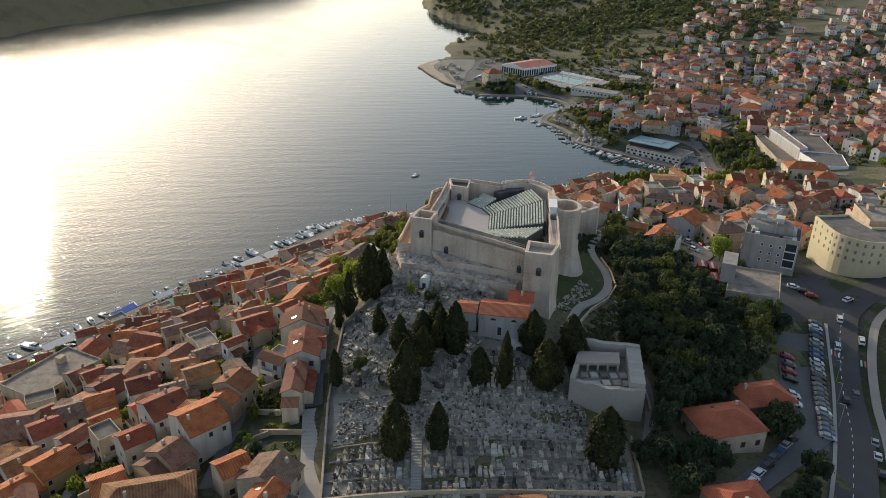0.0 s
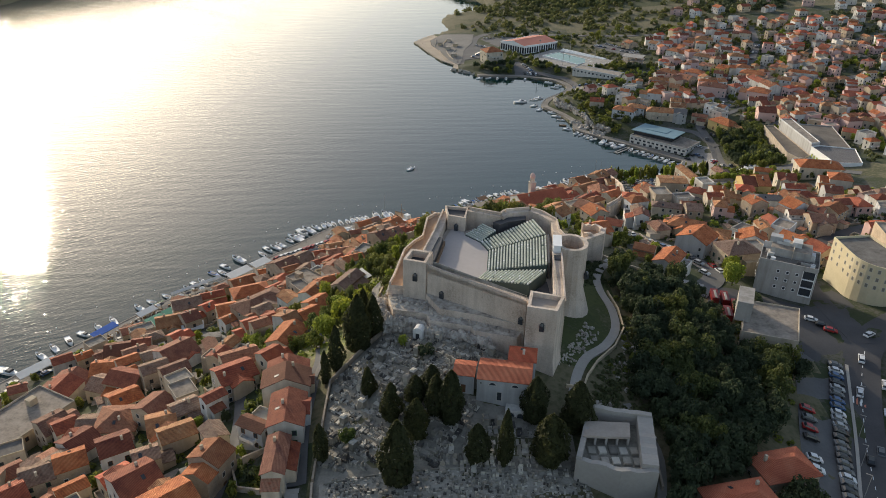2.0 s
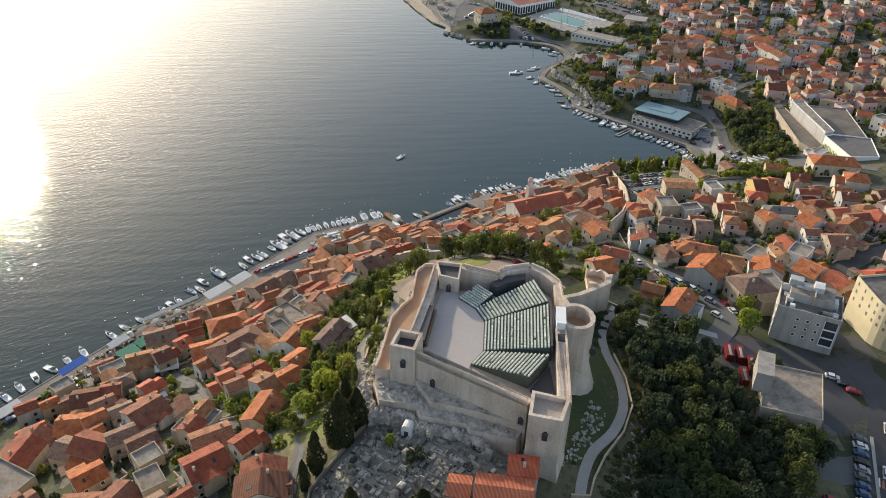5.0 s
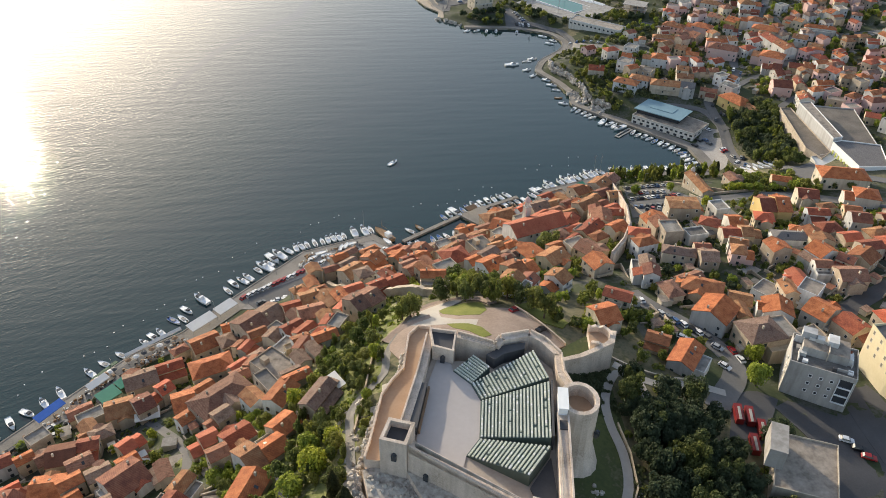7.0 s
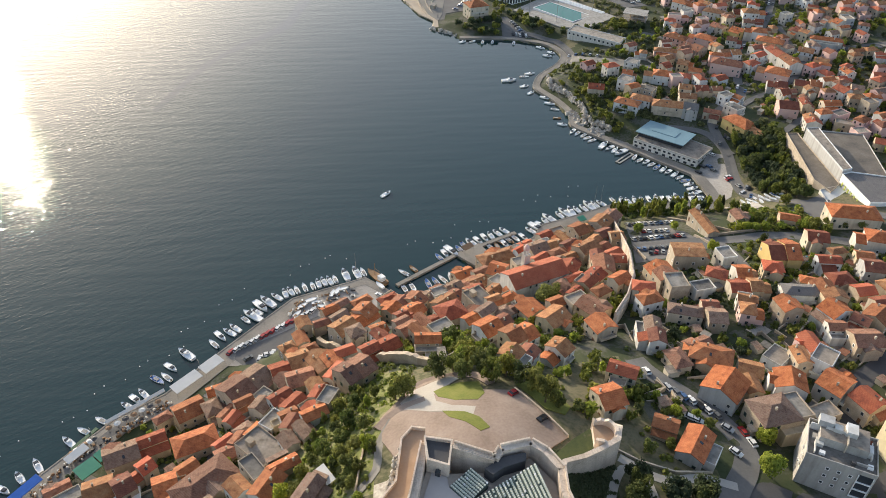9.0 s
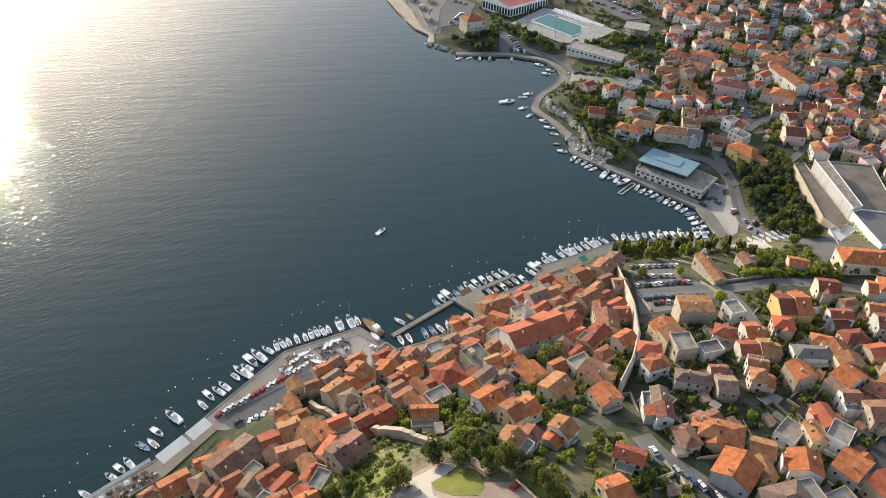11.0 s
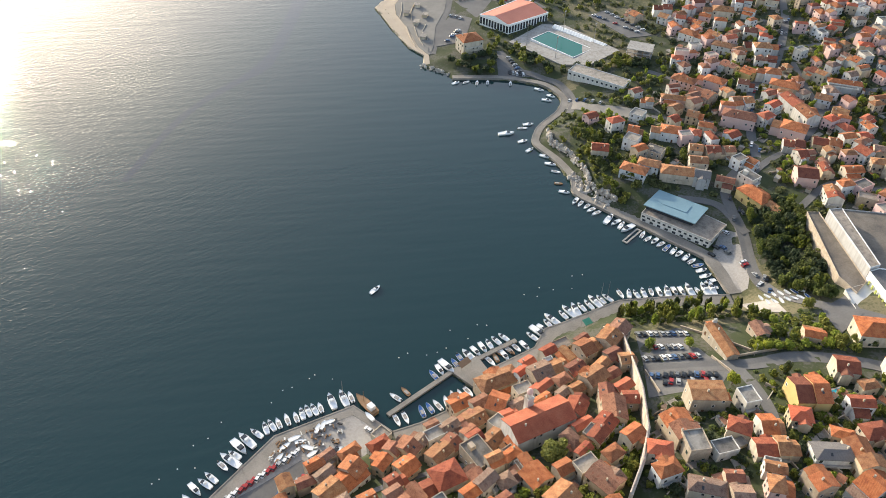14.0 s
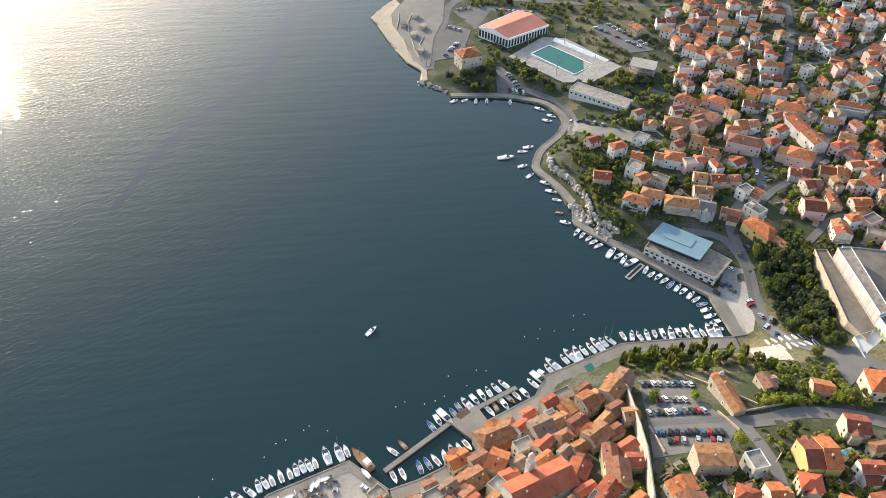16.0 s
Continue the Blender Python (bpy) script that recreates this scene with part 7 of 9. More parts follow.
yards("yards", [(86, 262), (80, 300), (110, 372), (240, 372), (262, 300), (200, 244), (170, 285), (120, 262)], 330, 71, "paved courts, low walls and sheds between houses")
yards("yards", [(150, 560), (128, 600), (140, 640), (210, 660), (220, 720), (250, 840), (330, 860), (430, 840), (430, 430), (280, 420), (270, 500), (215, 560)], 620, 72, "garden walls, sheds and paved courts in the suburb")
yards("yards", [(-160, 190), (-120, 270), (-60, 310), (-20, 330), (40, 350), (80, 340), (60, 300), (20, 302), (-16, 312), (-40, 270), (-36, 200), (-34, 110), (-140, 110)], 300, 73, "stone yard walls, sheds and terraces in the old quarter")

# ---- trees ----
def leaf_crown(name, mat, seed, n, size, lumps, profile=None):
    """A crown of many small leaf clumps on the skins of uneven lumps, in a unit space one high and one in radius."""
    r = random.Random(seed)
    v, f = [], []
    for _ in range(n):
        if profile:
            z = r.random() ** 1.15
            a = r.uniform(0, 2 * math.pi)
            rad = profile(z) * (r.uniform(0.7, 1.02) + 0.55 * noise.noise((1.5 * math.cos(a), 1.5 * math.sin(a), 3.2 * z + seed * 3.7)))
            c = Vector((rad * math.cos(a), rad * math.sin(a), z))
            nrm = Vector((math.cos(a), math.sin(a), 0.5))
            flat = 0.24
        else:
            lx, ly, lz, lr = r.choice(lumps)
            d = Vector((r.gauss(0, 1), r.gauss(0, 1), r.gauss(0.25, 1))).normalized()
            c = Vector((lx, ly, lz)) + Vector((d.x, d.y, d.z * 0.62)) * lr * r.uniform(0.72, 1.06)
            nrm, flat = d, 0.6
        nrm = (nrm + Vector((r.uniform(-0.7, 0.7), r.uniform(-0.7, 0.7), r.uniform(-0.5, 0.7)))).normalized()
        u = nrm.orthogonal().normalized()
        w = nrm.cross(u)
        a = r.uniform(0, 6.28)
        u, w = u * math.cos(a) + w * math.sin(a), w * math.cos(a) - u * math.sin(a)
        s = size * r.uniform(0.6, 1.25)
        u, w = Vector((u.x, u.y, u.z * flat)), Vector((w.x, w.y, w.z * flat))
        k = len(v)
        v += [tuple(c + u * s), tuple(c + w * s * 0.8), tuple(c - u * s * 0.9), tuple(c - w * s * 0.7)]
        f.append((k, k + 1, k + 2, k + 3))
    me = bpy.data.meshes.new(name)
    me.from_pydata(v, [], f)
    me.materials.append(MATS[mat])
    return me


def lumpy(seed, n, spread, base=0.55, k=1.0):
    r = random.Random(seed)
    return [(r.uniform(-spread, spread), r.uniform(-spread, spread), base + r.uniform(-0.12, 0.22), k * r.uniform(0.32, 0.55)) for _ in range(n)]


def trunk_mesh(limbs=4):
    s = Shape()
    s.cyl(0, 0, -0.1, 0.45, 0.06, 0.035, 7)
    for i in range(limbs):
        a = i * 2 * math.pi / max(1, limbs) + 0.4
        k = len(s.v)
        s.cyl(0, 0, 0.36, 0.72, 0.03, 0.012, 5)
        for j in range(k + 5, k + 10):
            x, y, z = s.v[j]
            s.v[j] = (x + 0.35 * math.cos(a), y + 0.35 * math.sin(a), z)
    return s.mesh("trunk", ["bark"])


TRUNK, POLE = trunk_mesh(4), trunk_mesh(0)
cyp = lambda z: (0.5 + 0.5 * math.sin(min(1.0, z * 2.6 + 0.05) * math.pi / 2)) * max(0.0, 1 - z ** 2.3) ** 0.8
CROWNS = {
    "dark": [leaf_crown("crown", "leaf_dark", 20 + i, 2100, 0.088, lumpy(20 + i, 22, 0.62, 0.5, 0.72)) for i in range(4)],
    "pine": [leaf_crown("crown", "leaf_pine", 30 + i, 1700, 0.085, lumpy(30 + i, 16, 0.62, 0.6, 0.75)) for i in range(3)],
    "green": [leaf_crown("crown", "leaf_green", 40 + i, 1400, 0.095, lumpy(40 + i, 13, 0.58, 0.55, 0.85)) for i in range(3)],
    "bright": [leaf_crown("crown", "leaf_bright", 50 + i, 1500, 0.095, lumpy(50 + i, 14, 0.55, 0.55, 0.85)) for i in range(2)],
    "olive": [leaf_crown("crown", "leaf_olive", 60 + i, 1400, 0.092, lumpy(60 + i, 13, 0.58, 0.55, 0.8)) for i in range(2)],
    "cypress": [leaf_crown("crown", "leaf_cypress", 70 + i, 3200, 0.125, None, cyp) for i in range(3)],
}
TREE_WORDS = {"dark": "dark dense evergreen tree", "pine": "dark green pine with an uneven crown", "green": "leafy green broadleaf tree", "bright": "light spring-green leafy tree", "olive": "yellowish olive-green tree", "cypress": "tall dark narrow cypress"}


def tree(x, y, h, r, kind, where="on the slope"):
    root = thing("tree", TREE_WORDS[kind] + " " + where, "tree", at=pose(x, y, ground_z(x, y), 0, 0, rng.uniform(0, 360)))
    part("trunk", POLE if kind == "cypress" else TRUNK, root, Matrix.Diagonal((h * 0.55, h * 0.55, h, 1)))
    low = 0.02 if kind == "cypress" else -0.05
    part("crown", rng.choice(CROWNS[kind]), root, pose(0, 0, h * low) @ Matrix.Diagonal((r, r, h, 1)))


REST = {}


def rest_tree(x, y, h, r, kind):
    """A tree of the joined rest: its crown goes into one mesh for each leaf kind."""
    me = rng.choice(CROWNS[kind])
    v = np.empty(len(me.vertices) * 3)
    me.vertices.foreach_get("co", v)
    a = rng.uniform(0, 6.28)
    far = y > 480
    v = v.reshape(-1, 4, 3)[rng.randrange(6)::10 if far else 6]
    grow = v - v.mean(1, keepdims=True)
    v = v + grow * (1.7 if far else 1.25)
    p = np.stack([(v[..., 0] * math.cos(a) - v[..., 1] * math.sin(a)) * r + x, (v[..., 0] * math.sin(a) + v[..., 1] * math.cos(a)) * r + y, (v[..., 2] - 0.12) * h + ground_z(x, y)], -1)
    REST.setdefault(kind, []).append(p.reshape(-1, 3))


def plant_rest():
    for kind, blocks in REST.items():
        v = np.concatenate(blocks)
        me = bpy.data.meshes.new("garden_trees")
        me.from_pydata(v.tolist(), [], np.arange(len(v)).reshape(-1, 4).tolist())
        me.materials.append(CROWNS[kind][0].materials[0])
        tagged(new("garden_trees", me), TREE_WORDS[kind].replace("tree", "trees") + " between the houses", "tree", kind="stuff")


def grove(poly, n, kinds, hs, rs, seed, where, gap=0.62, clear=True, single=True):
    r = random.Random(seed)
    x0, x1 = min(p[0] for p in poly), max(p[0] for p in poly)
    y0, y1 = min(p[1] for p in poly), max(p[1] for p in poly)
    put, tries = [], 0
    while len(put) < n and tries < n * 40:
        tries += 1
        x, y, rad = r.uniform(x0, x1), r.uniform(y0, y1), r.uniform(*rs)
        if not in_poly(x, y, poly) or any((x - a) ** 2 + (y - b) ** 2 < ((rad + c) * gap) ** 2 for a, b, c in put):
            continue
        if clear and not free(x, y, rad * 0.6, 0.85):
            continue
        put.append((x, y, rad))
        if single:
            tree(x, y, r.uniform(*hs), rad, r.choice(kinds), where)
        else:
            rest_tree(x, y, r.uniform(*hs), rad, r.choice(kinds))


# cemetery cypresses
for x, y, h, r in ((-5.5, 122.3, 14.2, 3.4), (3.6, 124.4, 11.6, 2.6), (-3.6, 138.6, 16, 4.0), (39.5, 123.1, 14, 4.2), (19.4, 142.6, 15, 1.8), (27.4, 155.5, 12, 3.4), (29.5, 144.6, 12.8, 4.2), (37.2, 155.4, 12.6, 4.2), (13.4, 143.4, 9.8, 2.9),
                   (7.9, 153.3, 14, 3.3), (3.6, 160.6, 9, 2.9), (0.0, 159.4, 7.5, 2.6), (-5.6, 155.0, 10.2, 2.6), (0.2, 149.6, 10.4, 3.0), (4.6, 155.4, 11, 2.6), (-11.4, 164.0, 8, 2.0), (-20.8, 147.0, 10.2, 1.9), (-22.8, 173.4, 9.6, 1.4), (-20.4, 177.4, 13.5, 2.2), (-15.3, 184.6, 16.5, 3.8), (-11.6, 189.2, 13, 2.6), (-14.6, 194.5, 14, 2.0)):
    tree(x, y, h, r, "cypress", "among the graves")
tree(2.2, 175.5, 3.4, 2.4, "dark", "among the graves")
tree(-3.8, 180.5, 3.6, 1.6, "bright", "among the graves")
tree(-15, 150, 5, 2.2, "green", "among the graves")
# dark wood east of the fortress
WOOD = [(66, 246), (84, 236), (97, 224), (110, 218), (104, 189), (97, 170), (90, 164), (72, 146), (60, 141), (53, 124), (49, 134), (56, 160), (62, 190), (64, 215), (62, 230)]
grove(WOOD, 104, ("dark", "dark", "dark", "pine"), (7, 11), (3.2, 5.0), 3, "in the wood", 0.45)
grove([(48, 124), (92, 140), (88, 116), (56, 102)], 12, ("dark",), (6, 9), (3, 4.4), 4, "beside the car park", 0.6)
tree(86, 138.5, 10, 5.0, "dark", "beside the car park")
tree(107, 190, 8, 4.0, "dark", "beside the car park")
for x, y, h, r, k in ((-22, 212, 9, 4.5, "bright"), (-27, 205, 8, 4.0, "bright"), (-31, 212, 7, 3.6, "green"), (-18, 219, 7, 3.4, "bright"), (-36, 204, 5, 2.6, "green"), (-29, 197, 6, 3.0, "green"), (-23, 226, 6, 3.0, "olive")):
    tree(x, y, h, r, k, "on the slope below the fortress")
# street trees
for x, y, h, r, k in ((115, 259, 8, 3.6, "bright"), (110, 245.5, 10, 4.4, "bright"), (82, 253, 4, 2.0, "green"), (74, 250, 5, 2.4, "green"), (88.5, 268.5, 5, 2.2, "bright"), (63.0, 347.0, 11.5, 6.8, "olive"), (75.5, 345.5, 8, 4.0, "green"), (53.8, 346, 6, 2.8, "bright"), (20, 320, 8, 3.6, "green"), (25.7, 305, 9, 4.0, "green"), (22.6, 294, 9, 4.0, "bright"), (-13.8, 332, 6, 3.0, "green"), (3.6, 325.3, 6, 2.8, "bright"), (118.8, 411.3, 6, 2.8, "bright"), (136, 408, 6, 2.5, "bright"), (142.9, 378.5, 7, 3.2, "bright"), (168, 384, 7, 2.0, "pine")):
    tree(x, y, h, r, k, "beside the street")
for x, y, h, r in ((163.5, 401.1, 5, 2.8), (168, 400.6, 5, 2.8), (172.4, 400.2, 5, 2.8), (176.6, 399.8, 5, 2.6), (194.6, 400.7, 6, 3.4), (201, 401, 6.5, 3.4), (207.5, 400.4, 6, 3.2), (214, 398.6, 6, 3.2), (221, 396.1, 6, 3)):
    tree(x, y, h, r, "bright" if x < 200 else "olive", "clipped beside the harbour road")
# pines north of the fortress
for i, (x, y) in enumerate(((19.7, 289), (25.8, 292), (28.3, 283), (24, 299), (31, 277.5), (36, 281), (40, 277), (43.8, 273), (33, 289), (22, 281), (14, 286), (3.4, 276.5), (0.7, 277), (38, 288), (46, 266))):
    tree(x, y, 9 + i % 3, 3.4 + 0.3 * (i % 4), ("green", "olive", "pine", "olive")[i % 4], "by the forecourt")
# overgrown slope west of the fortress
grove([(-10, 200), (-8, 240), (-2, 262), (-6, 285), (-16, 296), (-26, 270), (-34, 232), (-26, 200)], 70, ("bright", "olive", "olive", "pine", "olive", "green"), (2.5, 7.5), (1.3, 3.4), 5, "on the overgrown slope", 0.55)
grove([(-26, 196), (-36, 232), (-60, 280), (-70, 268), (-44, 205)], 40, ("bright", "bright", "olive"), (2.5, 5), (1.4, 2.6), 6, "in a terraced garden")
grove(WEST_ROWS, 170, ("green", "bright", "olive", "dark"), (2.5, 5), (1.2, 2.2), 7, "between old houses", single=False)
grove([(12, 330), (45, 345), (92, 340), (90, 325), (50, 300), (20, 305), (0, 318)], 46, ("bright", "bright", "olive", "green"), (3, 6), (1.6, 3.0), 8, "in a walled garden", single=False)
grove([(70, 345), (90, 372), (100, 372), (96, 345), (84, 330)], 60, ("green", "bright", "bright"), (2.5, 5), (1.4, 2.6), 9, "below the town wall", 0.5, False, single=False)
grove([(86, 262), (80, 300), (110, 370), (240, 372), (250, 290), (170, 285), (120, 262)], 120, ("green", "bright", "dark", "olive"), (2.5, 6), (1.4, 2.6), 10, "in a garden", single=False)
grove([(50, 254), (64, 256), (80, 264), (82, 288), (70, 296), (48, 286), (42, 276)], 26, ("green", "bright", "olive", "pine"), (3, 6), (1.6, 3.0), 26, "beside the forecourt", 0.6, single=False)
# conifers along the harbour road, park and yard
grove([(112, 444), (118, 428), (175, 424), (178, 438), (150, 446)], 40, ("pine", "olive", "olive", "bright", "green", "dark"), (6, 12), (1.6, 2.8), 18, "by the harbour", 0.55, single=False)
grove([(160, 402), (172, 430), (205, 418), (210, 395), (180, 398)], 30, ("green", "olive", "bright"), (3, 6), (2.0, 3.4), 19, "above the harbour road", 0.6, single=False)
grove([(208, 524), (231, 516), (227, 490), (219, 455), (212, 438), (199, 447), (201, 473), (203, 503)], 46, ("dark", "pine", "green", "dark"), (7, 11), (3.2, 4.8), 20, "in the park", 0.5)
grove([(208, 440), (218, 434), (214, 424), (200, 430)], 7, ("olive", "green"), (6, 8), (3, 4), 21, "in the park", 0.6)
grove([(120, 575), (116, 605), (128, 620), (140, 600), (142, 560), (152, 540), (140, 532), (122, 552)], 44, ("green", "pine", "olive", "green"), (3, 7), (1.8, 3.2), 22, "on the rocky shore bank", 0.5, False, single=False)
grove([(48, 722), (70, 702), (110, 700), (140, 690), (190, 690), (210, 700), (180, 722), (152, 704), (130, 708), (98, 746), (84, 760), (76, 730)], 70, ("green", "dark", "olive"), (4, 8), (2.2, 4.0), 23, "round the pool terrace", 0.6, single=False)
grove([(150, 560), (128, 600), (140, 640), (210, 660), (220, 720), (250, 840), (330, 860), (430, 840), (430, 430), (280, 420), (270, 500), (215, 560)], 430, ("green", "bright", "dark", "olive", "green"), (3, 7), (1.8, 3.4), 24, "in a suburban garden", 0.7, single=False)
grove([(140, 790), (230, 835), (330, 865), (360, 900), (250, 870), (150, 860), (80, 870), (60, 860)], 50, ("dark", "green", "olive"), (4, 9), (2.5, 4.5), 25, "on the far headland", 0.7, single=False)
grove([(207, 524), (231, 518), (229, 490), (221, 455), (213, 436), (200, 446), (203, 473), (204, 503)], 60, ("dark", "pine", "green"), (6, 10), (2.6, 4.4), 41, "in the park", 0.42, False, single=False)
grove([(110, 628), (124, 640), (150, 632), (150, 570), (128, 566), (118, 590), (108, 606)], 30, ("green", "olive", "green", "bright"), (3, 5), (1.4, 2.6), 42, "above the promenade", 0.55, single=False)
grove([(146, 386), (200, 384), (236, 366), (238, 330), (180, 336), (152, 352)], 60, ("green", "bright", "olive"), (2, 5), (1.2, 2.4), 43, "in a garden", 0.55, single=False)
grove([(130, 640), (200, 700), (330, 760), (360, 560), (280, 440), (225, 540), (150, 570)], 260, ("green", "bright", "dark", "olive"), (2.5, 6), (1.4, 2.8), 44, "in a suburban garden", 0.5, single=False)

for x, y, h, r, k in ((-71.6, 279.4, 5, 2.4, "bright"), (-82.3, 254.4, 4, 2.0, "bright"), (-57.7, 246.2, 4.5, 2.6, "bright"), (-41, 241.8, 6, 2.8, "olive"), (-31.8, 246.3, 7, 3.4, "bright"), (-65.5, 244, 4, 2.4, "green"), (-60.8, 270.3, 5, 2.6, "green"), (-54.7, 270.6, 5, 2.4, "bright"), (-51.8, 220.2, 6, 3.2, "bright"), (-43.1, 218.5, 6, 3.0, "bright"), (-24, 220.3, 7, 3.6, "bright"), (-52.9, 238.3, 5, 2.6, "green"), (-52.2, 250.9, 4, 2.2, "bright")):
    tree(x, y, h, r, k, "in a terraced garden")
plant_rest()


def thicket(name, poly, n, mat, seed, label, rs=(2, 5), clear=True):
    """Far scrub and woods: very many leaf clumps in one mesh."""
    r = random.Random(seed)
    x0, x1 = min(p[0] for p in poly), max(p[0] for p in poly)
    y0, y1 = min(p[1] for p in poly), max(p[1] for p in poly)
    spots = []
    while len(spots) < n:
        x, y = r.uniform(x0, x1), r.uniform(y0, y1)
        if in_poly(x, y, poly) and noise.noise((x * 0.012, y * 0.012, seed)) > r.uniform(-0.6, 0.25):
            spots.append((x, y))
    if clear:
        spots = clear_of(spots, rs[0] * 0.5)
    zs = heights(spots)
    v, f = [], []
    for (x, y), z in zip(spots, zs):
        if z < 1.5:
            continue
        rad = r.uniform(*rs)
        for _ in range(22):
            d = Vector((r.gauss(0, 1), r.gauss(0, 1), abs(r.gauss(0.2, 0.8)))).normalized()
            c = Vector((x, y, z)) + Vector((d.x * rad, d.y * rad, d.z * rad * 1.2)) * r.uniform(0.7, 1.05)
            nn = (d + Vector((r.uniform(-0.6, 0.6), r.uniform(-0.6, 0.6), r.uniform(-0.3, 0.6)))).normalized()
            u = nn.orthogonal().normalized() * rad * 0.42
            w = nn.cross(u)
            k = len(v)
            v += [tuple(c + u), tuple(c + w), tuple(c - u), tuple(c - w)]
            f.append((k, k + 1, k + 2, k + 3))
    me = bpy.data.meshes.new(name)
    me.from_pydata(v, [], f)
    me.materials.append(MATS[mat])
    tagged(new(name, me), label, "scrub", kind="stuff")


thicket("woodland", [(150, 985), (330, 1000), (430, 1080), (400, 1160), (180, 1120), (120, 1040)], 520, "leaf_far", 14, "dark pine wood on the far hillside", (3, 6))
thicket("woodland", [(330, 905), (420, 905), (470, 980), (400, 990), (340, 950)], 150, "leaf_far", 15, "dark cypress wood beside far houses", (2.5, 5))
FAR = [(30, 905), (40, 1010), (95, 1050), (75, 1130), (40, 1215), (10, 1340), (10, 1450), (400, 1500), (700, 1350), (480, 1000), (340, 880), (150, 870), (60, 875)]
thicket("scrub", FAR, 2600, "leaf_scrub", 1, "mixed green scrub and low trees on the far headland")
thicket("woodland", [(20, 1150), (0, 1440), (600, 1600), (700, 1350), (400, 1150), (200, 1180)], 900, "leaf_far", 2, "dark woodland on the far hillside", (3, 6))
thicket("garden_shrubs", [(130, 560), (120, 640), (220, 860), (440, 860), (700, 1000), (1000, 1100), (1000, 600), (440, 420), (270, 420)], 2300, "leaf_scrub", 3, "garden shrubs scattered among suburban houses", (1.2, 3))
thicket("garden_shrubs", [(440, 420), (440, 860), (1000, 1300), (1000, 600)], 500, "leaf_far", 4, "dark garden trees among far houses", (2, 4))
thicket("garden_shrubs", [(-150, 200), (-100, 290), (-40, 320), (60, 350), (96, 340), (60, 292), (-20, 290), (-30, 120), (-140, 120)], 900, "leaf_green", 5, "low green shrubs and weeds between old houses", (0.6, 1.6))
thicket("garden_shrubs", [(82, 262), (80, 300), (106, 370), (240, 372), (250, 250), (120, 262)], 900, "leaf_green", 6, "low garden shrubs between houses", (0.6, 1.8))
thicket("garden_shrubs", [(-8, 200), (-4, 250), (10, 300), (45, 285), (62, 250), (60, 200), (50, 180), (60, 160), (48, 122), (100, 120), (110, 210), (80, 262), (40, 300), (-14, 300), (-30, 205)], 380, "leaf_green", 7, "low scrub on the fortress hill", (0.6, 1.5))


# ---- cars ----
def car_shape():
    b = Shape()
    prof = [(-2.1, 0.35), (2.1, 0.35), (2.12, 0.75), (1.25, 0.92), (-1.95, 0.95), (-2.1, 0.8)]
    for sgn, w in ((1, 0.88), (-1, -0.88)):
        b.face([(x, w, z) for x, z in (prof if sgn < 0 else prof[::-1])])
    for i in range(len(prof)):
        (x0, z0), (x1, z1) = prof[i], prof[(i + 1) % len(prof)]
        b.face([(x0, -0.88, z0), (x1, -0.88, z1), (x1, 0.88, z1), (x0, 0.88, z0)])
    b.box(-0.45, 0, 1.38, 1.75, 1.36, 0.07)
    g = Shape()
    g.box(-0.4, 0, 0.9, 2.9, 1.66, 0.5, 0, 0, 0.72)
    w = Shape()
    n = 10
    for y in (-0.1, 0.1):
        w.v += [(0.32 * math.cos(2 * math.pi * i / n), y, 0.32 * math.sin(2 * math.pi * i / n)) for i in range(n)]
    w.f = [tuple(range(n)), tuple(range(2 * n - 1, n - 1, -1))] + [(i, n + i, n + (i + 1) % n, (i + 1) % n) for i in range(n)]
    w.m = [0] * len(w.f)
    return b, g, w


CB, CG, CW = car_shape()
CAR_GLASS, CAR_WHEEL = CG.mesh("glazing", ["window_glass"]), CW.mesh("wheel", ["rubber"])
CAR_COLOURS = ("white", "silver", "grey", "black", "red", "blue", "green")
CAR_BODIES = {c: CB.mesh("body", ["car_" + c]) for c in CAR_COLOURS}
for a in (-1.3, 1.3):
    for b in (-0.8, 0.8):
        k = len(CB.v)
        CB.v += [(x + a, y + b, z + 0.32) for x, y, z in CW.v]
        CB.f += [tuple(k + i for i in f) for f in CW.f]
        CB.m += [1] * len(CW.f)
FAR_BODIES = {c: CB.mesh("body", ["car_" + c, "rubber"]) for c in CAR_COLOURS}
CAR_MIX = ("white", "silver", "silver", "grey", "grey", "black", "black", "red", "blue", "white")


def car(x, y, yaw, colour=None, lift=0.16, group="parked cars"):
    colour = colour or rng.choice(CAR_MIX)
    p = heights([(x, y), (x + math.cos(radians(yaw)), y + math.sin(radians(yaw)))])
    tilt = -math.degrees(math.atan2(float(p[1] - p[0]), 1.0))
    root = thing("car", f"small {colour} hatchback parked on asphalt", "car", at=pose(x, y, float(p[0]) + lift, 0, tilt, yaw), group=group)
    near = y < 270  # wheels of cars further off cannot be told apart
    part("body", (CAR_BODIES if near else FAR_BODIES)[colour], root)
    part("glazing", CAR_GLASS, root)
    if not near:
        return
    for a in (-1.3, 1.3):
        for b in (-0.8, 0.8):
            part("wheel", CAR_WHEEL, root, pose(a, b, 0.32))


